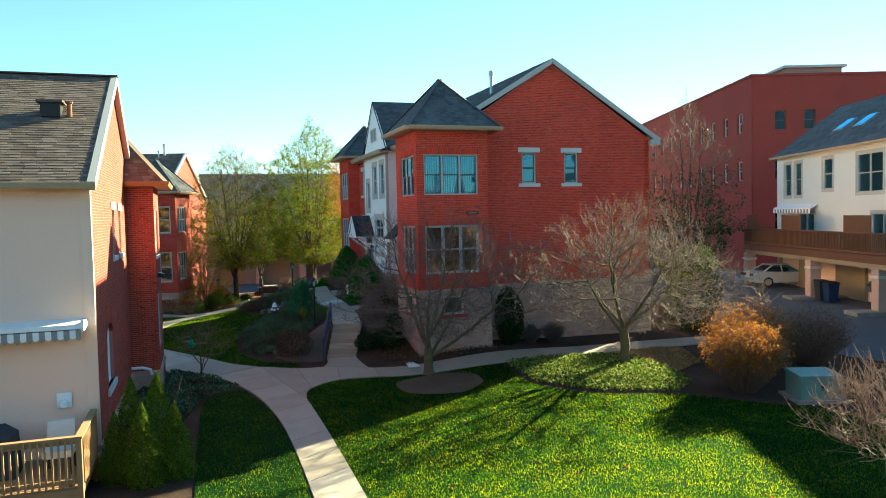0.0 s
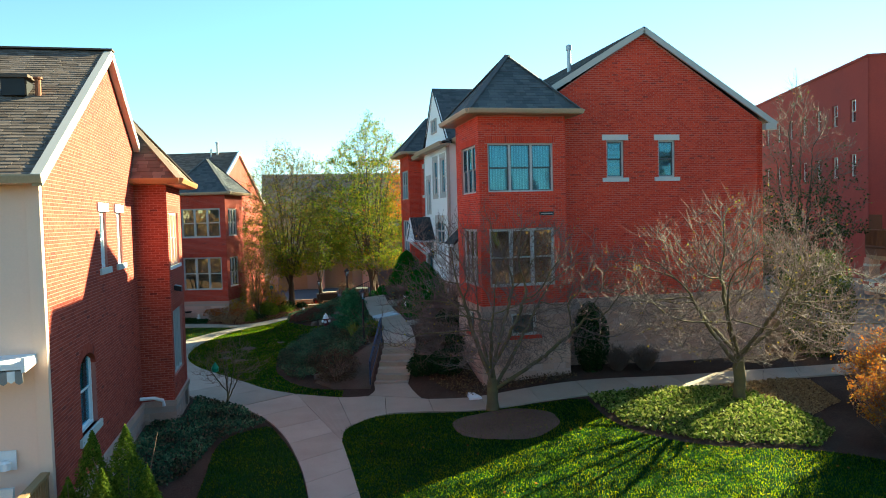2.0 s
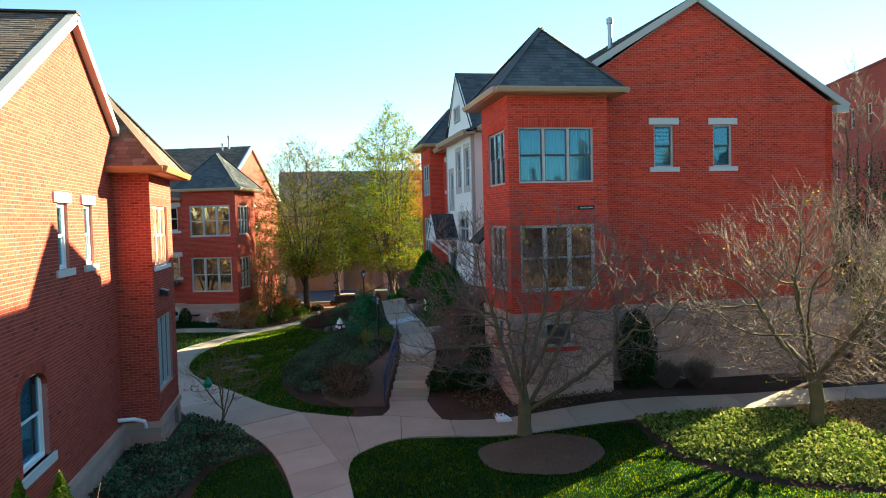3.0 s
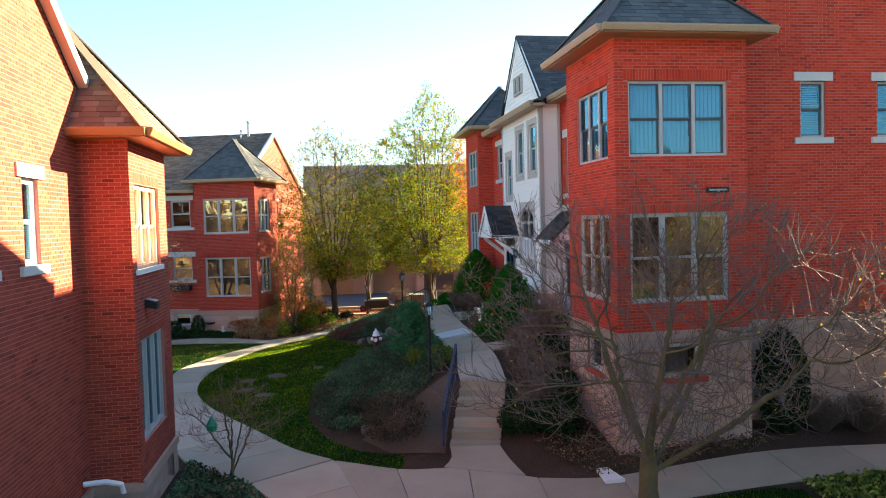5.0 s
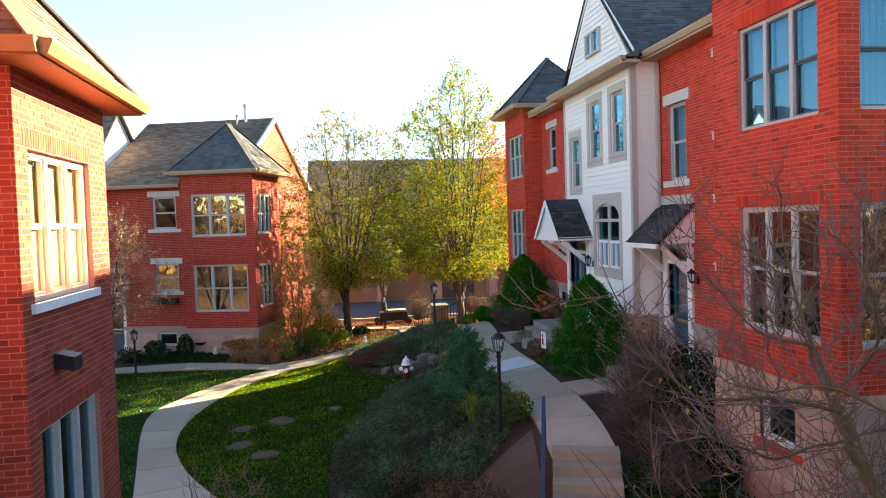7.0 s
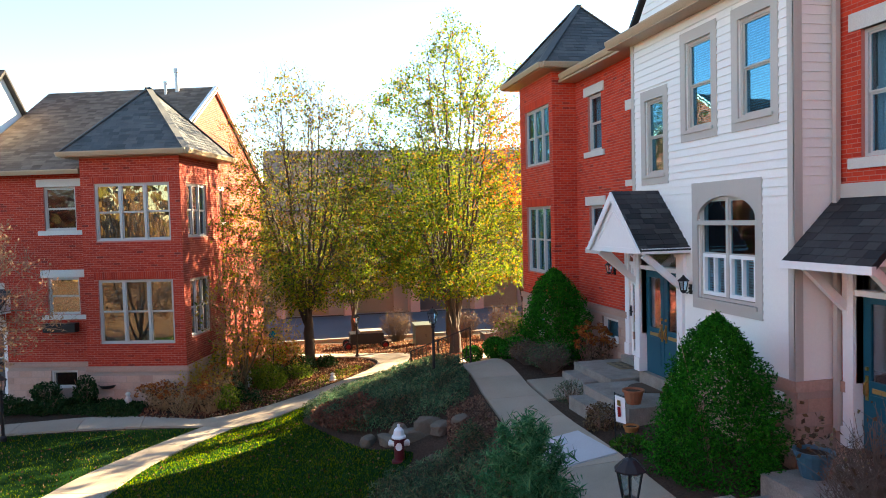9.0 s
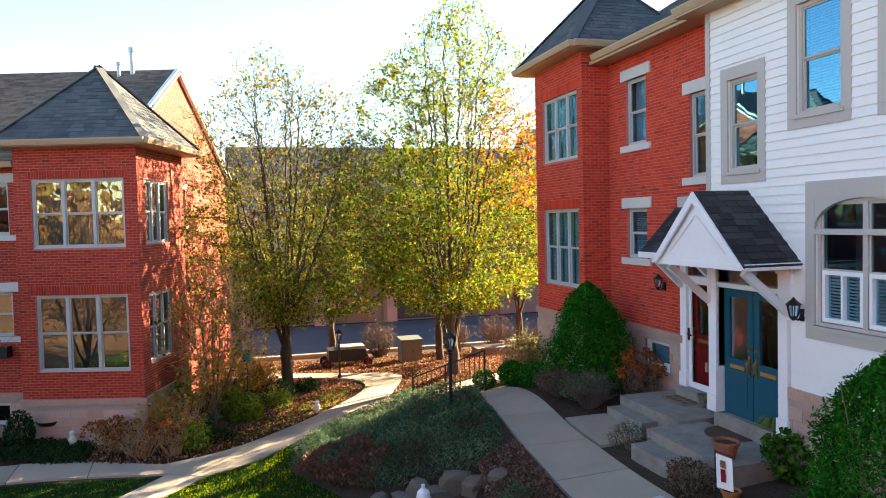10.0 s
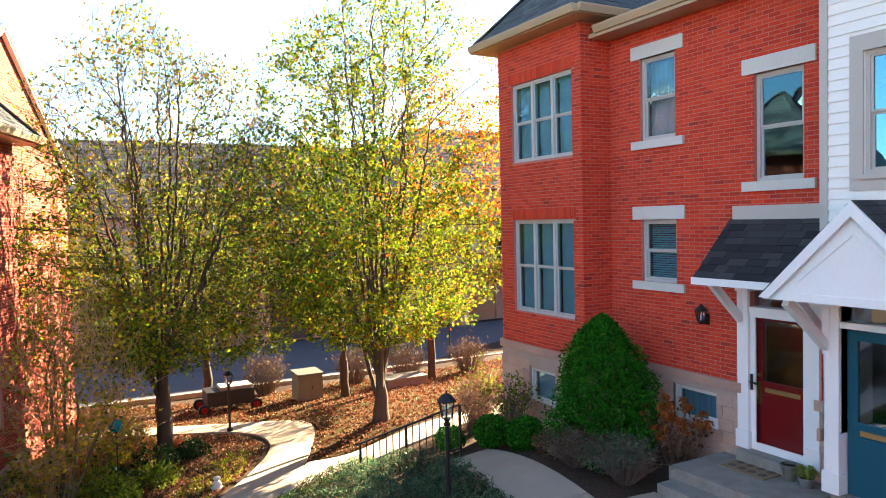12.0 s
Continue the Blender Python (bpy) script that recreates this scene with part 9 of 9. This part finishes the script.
# ---- the parked car ----
def car(at, turn):
    ob = thing("car", at, "silver saloon car parked on the asphalt", "car", turn=turn)
    m, n, l, b = mat_nodes("silver car paint", 0.35, 0.15, 0.5)
    b.inputs["Base Color"].default_value = (0.50, 0.52, 0.50, 1)
    b.inputs["Coat Weight"].default_value = 0.6
    body = [(-2.35, 0.35), (-2.42, 0.62), (-2.36, 0.92), (-1.75, 1.02), (-0.75, 0.98), (0.85, 0.94), (1.95, 0.82), (2.35, 0.66), (2.4, 0.38), (2.2, 0.28), (-2.2, 0.28)]
    bm = bmesh.new()
    rows = []
    for y, k in ((-0.9, 0.93), (-0.86, 1.0), (0.86, 1.0), (0.9, 0.93)):
        rows.append([bm.verts.new((x * (1 if abs(y) < 0.88 else 0.985), y, 0.28 + (zz - 0.28) * k)) for x, zz in body])
    nb = len(body)
    for a, c in zip(rows, rows[1:]):
        for i in range(nb):
            bm.faces.new((a[i], a[(i + 1) % nb], c[(i + 1) % nb], c[i]))
    bm.faces.new(rows[0][::-1])
    bm.faces.new(rows[-1])
    bmesh.ops.bevel(bm, geom=bm.edges[:], offset=0.035, segments=2, affect="EDGES", clamp_overlap=True)
    me = bpy.data.meshes.new("body")
    bm.to_mesh(me)
    bm.free()
    me.materials.append(m)
    part("body", me, m, ob, local=True)
    cab = Mesh()
    lo = [(-1.75, -0.8, 0.98), (0.85, -0.8, 0.92), (0.85, 0.8, 0.92), (-1.75, 0.8, 0.98)]
    hi = [(-1.05, -0.6, 1.40), (0.05, -0.6, 1.42), (0.05, 0.6, 1.42), (-1.05, 0.6, 1.40)]
    cab.add(lo + hi, [(0, 1, 5, 4), (1, 2, 6, 5), (2, 3, 7, 6), (3, 0, 4, 7)])
    part("windows", cab, GLASS_DARK, ob, "dark car windows", local=True)
    part("cabin", Mesh().box((-1.1, -0.55, 0.6), (0.1, 0.55, 1.2)), CLOTH, ob, local=True)
    part("roof_panel", Mesh().prism([(-1.12, -0.63, 1.40), (0.1, -0.63, 1.42), (0.1, 0.63, 1.42), (-1.12, 0.63, 1.40)], (0, 0, 0.05)), m, ob, local=True)
    for s in (-1, 1):
        for a, c in ((lo[0], hi[0]), (lo[1], hi[1]), ((-0.45, -0.8, 0.95), (-0.45, -0.6, 1.4))):
            part("pillar", Mesh().bar((a[0], a[1] * s, a[2]), (c[0], c[1] * s, c[2]), 0.07), m, ob, local=True)
        part("tail_light", Mesh().box((-2.44, 0.5 * s - 0.22, 0.72), (-2.3, 0.5 * s + 0.3 * max(s, 0) + 0.1, 0.9)), RED_DOOR, ob, "red tail light", local=True)
        part("headlight", Mesh().box((2.15, 0.55 * s - 0.2, 0.6), (2.39, 0.55 * s + 0.2, 0.74)), GLASS, ob, local=True)
        for x in (-1.45, 1.45):
            w = part("wheel", Mesh().tube([(x, 0.72 * s, 0.32), (x, 0.93 * s, 0.32)], [0.33, 0.33], 20), IRON, ob, local=True)
            part("rim", Mesh().tube([(x, 0.93 * s, 0.32), (x, 0.945 * s, 0.32)], [0.22, 0.2], 14), STEEL, w, local=True)
    part("plate", Mesh().box((-2.45, -0.26, 0.62), (-2.40, 0.26, 0.74)), WHITE, ob, "plain pale number plate", local=True)
    return ob


cp = rp_(22.7, 48.0)
car((cp.x, cp.y, 0.78), -15)

# ---- the tall brick mill behind ----
mill = thing("brick_mill", rp_(27, 66, 0.5), "tall red brick industrial building with a flat parapet", "house")
MILL = plain("old red brick", (0.34, 0.055, 0.04), (0.22, 0.045, 0.04), 0.35, 0.9, 12, 0.3)
MILL_PALE = plain("pale stucco", (0.36, 0.24, 0.20), (0.30, 0.20, 0.17), 0.6, 0.9, 12, 0.2)
mS = rface(26.7, 62, (1, 0), (0, -1))
mW = rface(26.7, 62, (0, 1), (-1, 0))
mo = [(2.0 + i * 2.5, 2.95 + i * 2.5, z, z + 1.65) for i in range(9) for z in (12.65, 8.4, 4.1)]
mwo = [(2.0 + i * 3.2, 3.05 + i * 3.2, z, z + 1.75) for i in range(11) for z in (12.65, 8.4)]
part("wall", solid_wall(Mesh(), mS, 0, 26, 0, 17.2, mo, 0.4), MILL, mill, "weathered red brick wall")
part("wall", solid_wall(Mesh(), mW, 0, 38, 0, 17.2, mwo, 0.4), MILL, mill, "weathered red brick wall")
part("wall", solid_wall(Mesh(), rface(26.7, 100, (1, 0), (0, 1)), 0, 26, 0, 17.2), MILL, mill)
part("roof", Mesh().prism([rp_(26.9, 62.3, 16.8), rp_(52, 62.3, 16.8), rp_(52, 100, 16.8), rp_(26.9, 100, 16.8)], (0, 0, 0.2)), SHINGLE_DARK, mill)
for h in mo:
    window(mill, mS, *h, 1, 0.5, SASH_DARK, GLASS_MILL, "", 0.2)
for h in mwo:
    window(mill, mW, *h, 1, 0.5, TRIM, GLASS, "", 0.2)
cop = Mesh()
mS.block(cop, -0.1, 26, 17.2, 17.4, -0.45, 0.1)
part("coping", cop, MILL, mill)
cop2 = Mesh()
mW.block(cop2, 0, 38, 17.2, 17.4, -0.45, 0.1)
part("coping", cop2, MILL, mill)
pent = part("penthouse", Mesh().prism([rp_(31.5, 66, 17.0), rp_(36.6, 66, 17.0), rp_(36.6, 71, 17.0), rp_(31.5, 71, 17.0)], (0, 0, 1.6)), MILL_PALE, mill, "pale plant room on the roof")
part("cornice", Mesh().prism([rp_(31.2, 65.7, 18.6), rp_(36.9, 65.7, 18.6), rp_(36.9, 71.2, 18.6), rp_(31.2, 71.2, 18.6)], (0, 0, 0.22)), TRIM, pent)

# ---- the house with garages across the lane ----
GREIGE = plain("grey-tan siding", (0.34, 0.30, 0.26), (0.28, 0.25, 0.22), 0.8, 0.7)


def garage_row(x0, x1, ridge, skip, seed):
    """Garages under a deck, one storey of siding and a long shingled roof."""
    w, eave = x1 - x0, ridge - 4.3
    nh = thing("garage_house", ((x0 + x1) / 2, 73, -0.2), "tan garages with a grey-roofed house above the lane", "house")
    nF = Face((x0, 72.2), (1, 0), (0, -1))
    no = [(0.9 + i * 4.2, 3.5 + i * 4.2, -0.3, 1.9) for i in range(int(w / 4.2))]
    part("wall", solid_wall(Mesh(), nF, 0, w, -0.4, 2.5, no), GREIGE, nh, "grey-tan garage wall")
    for i, h in enumerate(no):
        paint = SASH_DARK if i in skip else TAN
        d = part("garage_door", nF.block(Mesh(), h[0], h[1], -0.3, 1.9, -0.25, -0.2), paint, nh)
        for k in range(4):
            part("panel", nF.block(Mesh(), h[0] + 0.1, h[1] - 0.1, -0.2 + k * 0.52, 0.24 + k * 0.52, -0.2, -0.185), paint, d)
        part("pier", nF.block(Mesh(), h[0] - 0.7, h[0] - 0.1, -0.4, 2.5, 0.0, 1.2), STONE, nh, "stone pier")
    part("deck", nF.block(Mesh(), 0, w, 2.5, 2.9, 0.0, 1.6), WOOD_DARK, nh, "brown deck")
    part("top_rail", nF.block(Mesh(), 0, w, 3.85, 3.95, 1.45, 1.6), WOOD_DARK, nh)
    rl2 = Mesh()
    for i in range(int(w / 0.153)):
        nF.block(rl2, i * 0.153, i * 0.153 + 0.04, 2.9, 3.85, 1.5, 1.54)
    part("baluster_field", rl2, WOOD_DARK, nh, kind="stuff")
    nu = [(0.8 + i * 2.6, 1.9 + i * 2.6, 3.4, 5.0) for i in range(int(w / 2.6))]
    part("wall", solid_wall(Mesh(), nF, 0, w, 2.5, eave, nu), GREIGE, nh, "grey-tan siding wall")
    for h in nu:
        window(nh, nF, *h, 1, 0.5, TRIM, GLASS_DARK, "", 0.06)
    shingles((x0 - 0.4, 71.8, eave), (1, 0, 0), (0, 5.6, 4.3), w + 0.8, lambda f: 0.0, lambda f: w + 0.8, LANE_ROOF, "shingle_field", nh, seed, 0.3)
    shingles((x0 - 0.4, 83.0, eave), (1, 0, 0), (0, -5.6, 4.3), w + 0.8, lambda f: 0.0, lambda f: w + 0.8, SHINGLE_GREY, "shingle_field", nh, seed + 1, 0.8)
    for x, s in ((x1, 1), (x0, -1)):
        part("wall", solid_wall(Mesh(), Face((x, 72.2), (0, 1), (s, 0)), 0, 10.4, -0.4, eave, (), 0.25, (5.2, ridge - 0.25)), SIDING, nh)


garage_row(0.6, 20.5, 10.7, (2,), 501)
garage_row(20.9, 38.0, 12.1, (1, 3), 503)


# ---- far woods, all round ----
def woods(name, ring, n, size, mat, seed, z0, z1, label):
    """A far belt of tree crowns: lumps of leaf clumps with an uneven top."""
    g = np.random.default_rng(seed)
    a = g.uniform(ring[2], ring[3], n)
    r = g.uniform(ring[0], ring[1], n)
    top = z0 + (z1 - z0) * (0.55 + 0.25 * np.sin(a * 23) * np.sin(a * 57 + 1) + 0.2 * np.sin(a * 131) + 0.1 * np.sin(a * 311))
    z = z0 - 2 + (top - z0 + 2) * g.uniform(0, 1, n) ** 0.7
    c = np.column_stack([6 + r * np.cos(a), 30 + r * np.sin(a), z])
    tagged(new(name, leaves_mesh(name, c, size, g, mat)), label, "woods", kind="stuff")


WOOD_BROWN = leaf_mat("far autumn wood", [(0.0, (0.07, 0.05, 0.035)), (0.5, (0.13, 0.085, 0.05)), (0.8, (0.20, 0.13, 0.05)), (1.0, (0.12, 0.13, 0.04))], 0.3)
woods("far_woods", (120, 170, 0.1, 3.2), 26000, 2.6, WOOD_BROWN, 601, 0, 13, "far belt of brown autumn woods")
# never in view: added so windows mirror woods instead of bright sky
woods("far_woods", (62, 90, 3.2, 6.3), 34000, 1.4, WOOD_BROWN, 602, 0, 15, "unseen belt of autumn woods added for window reflections")
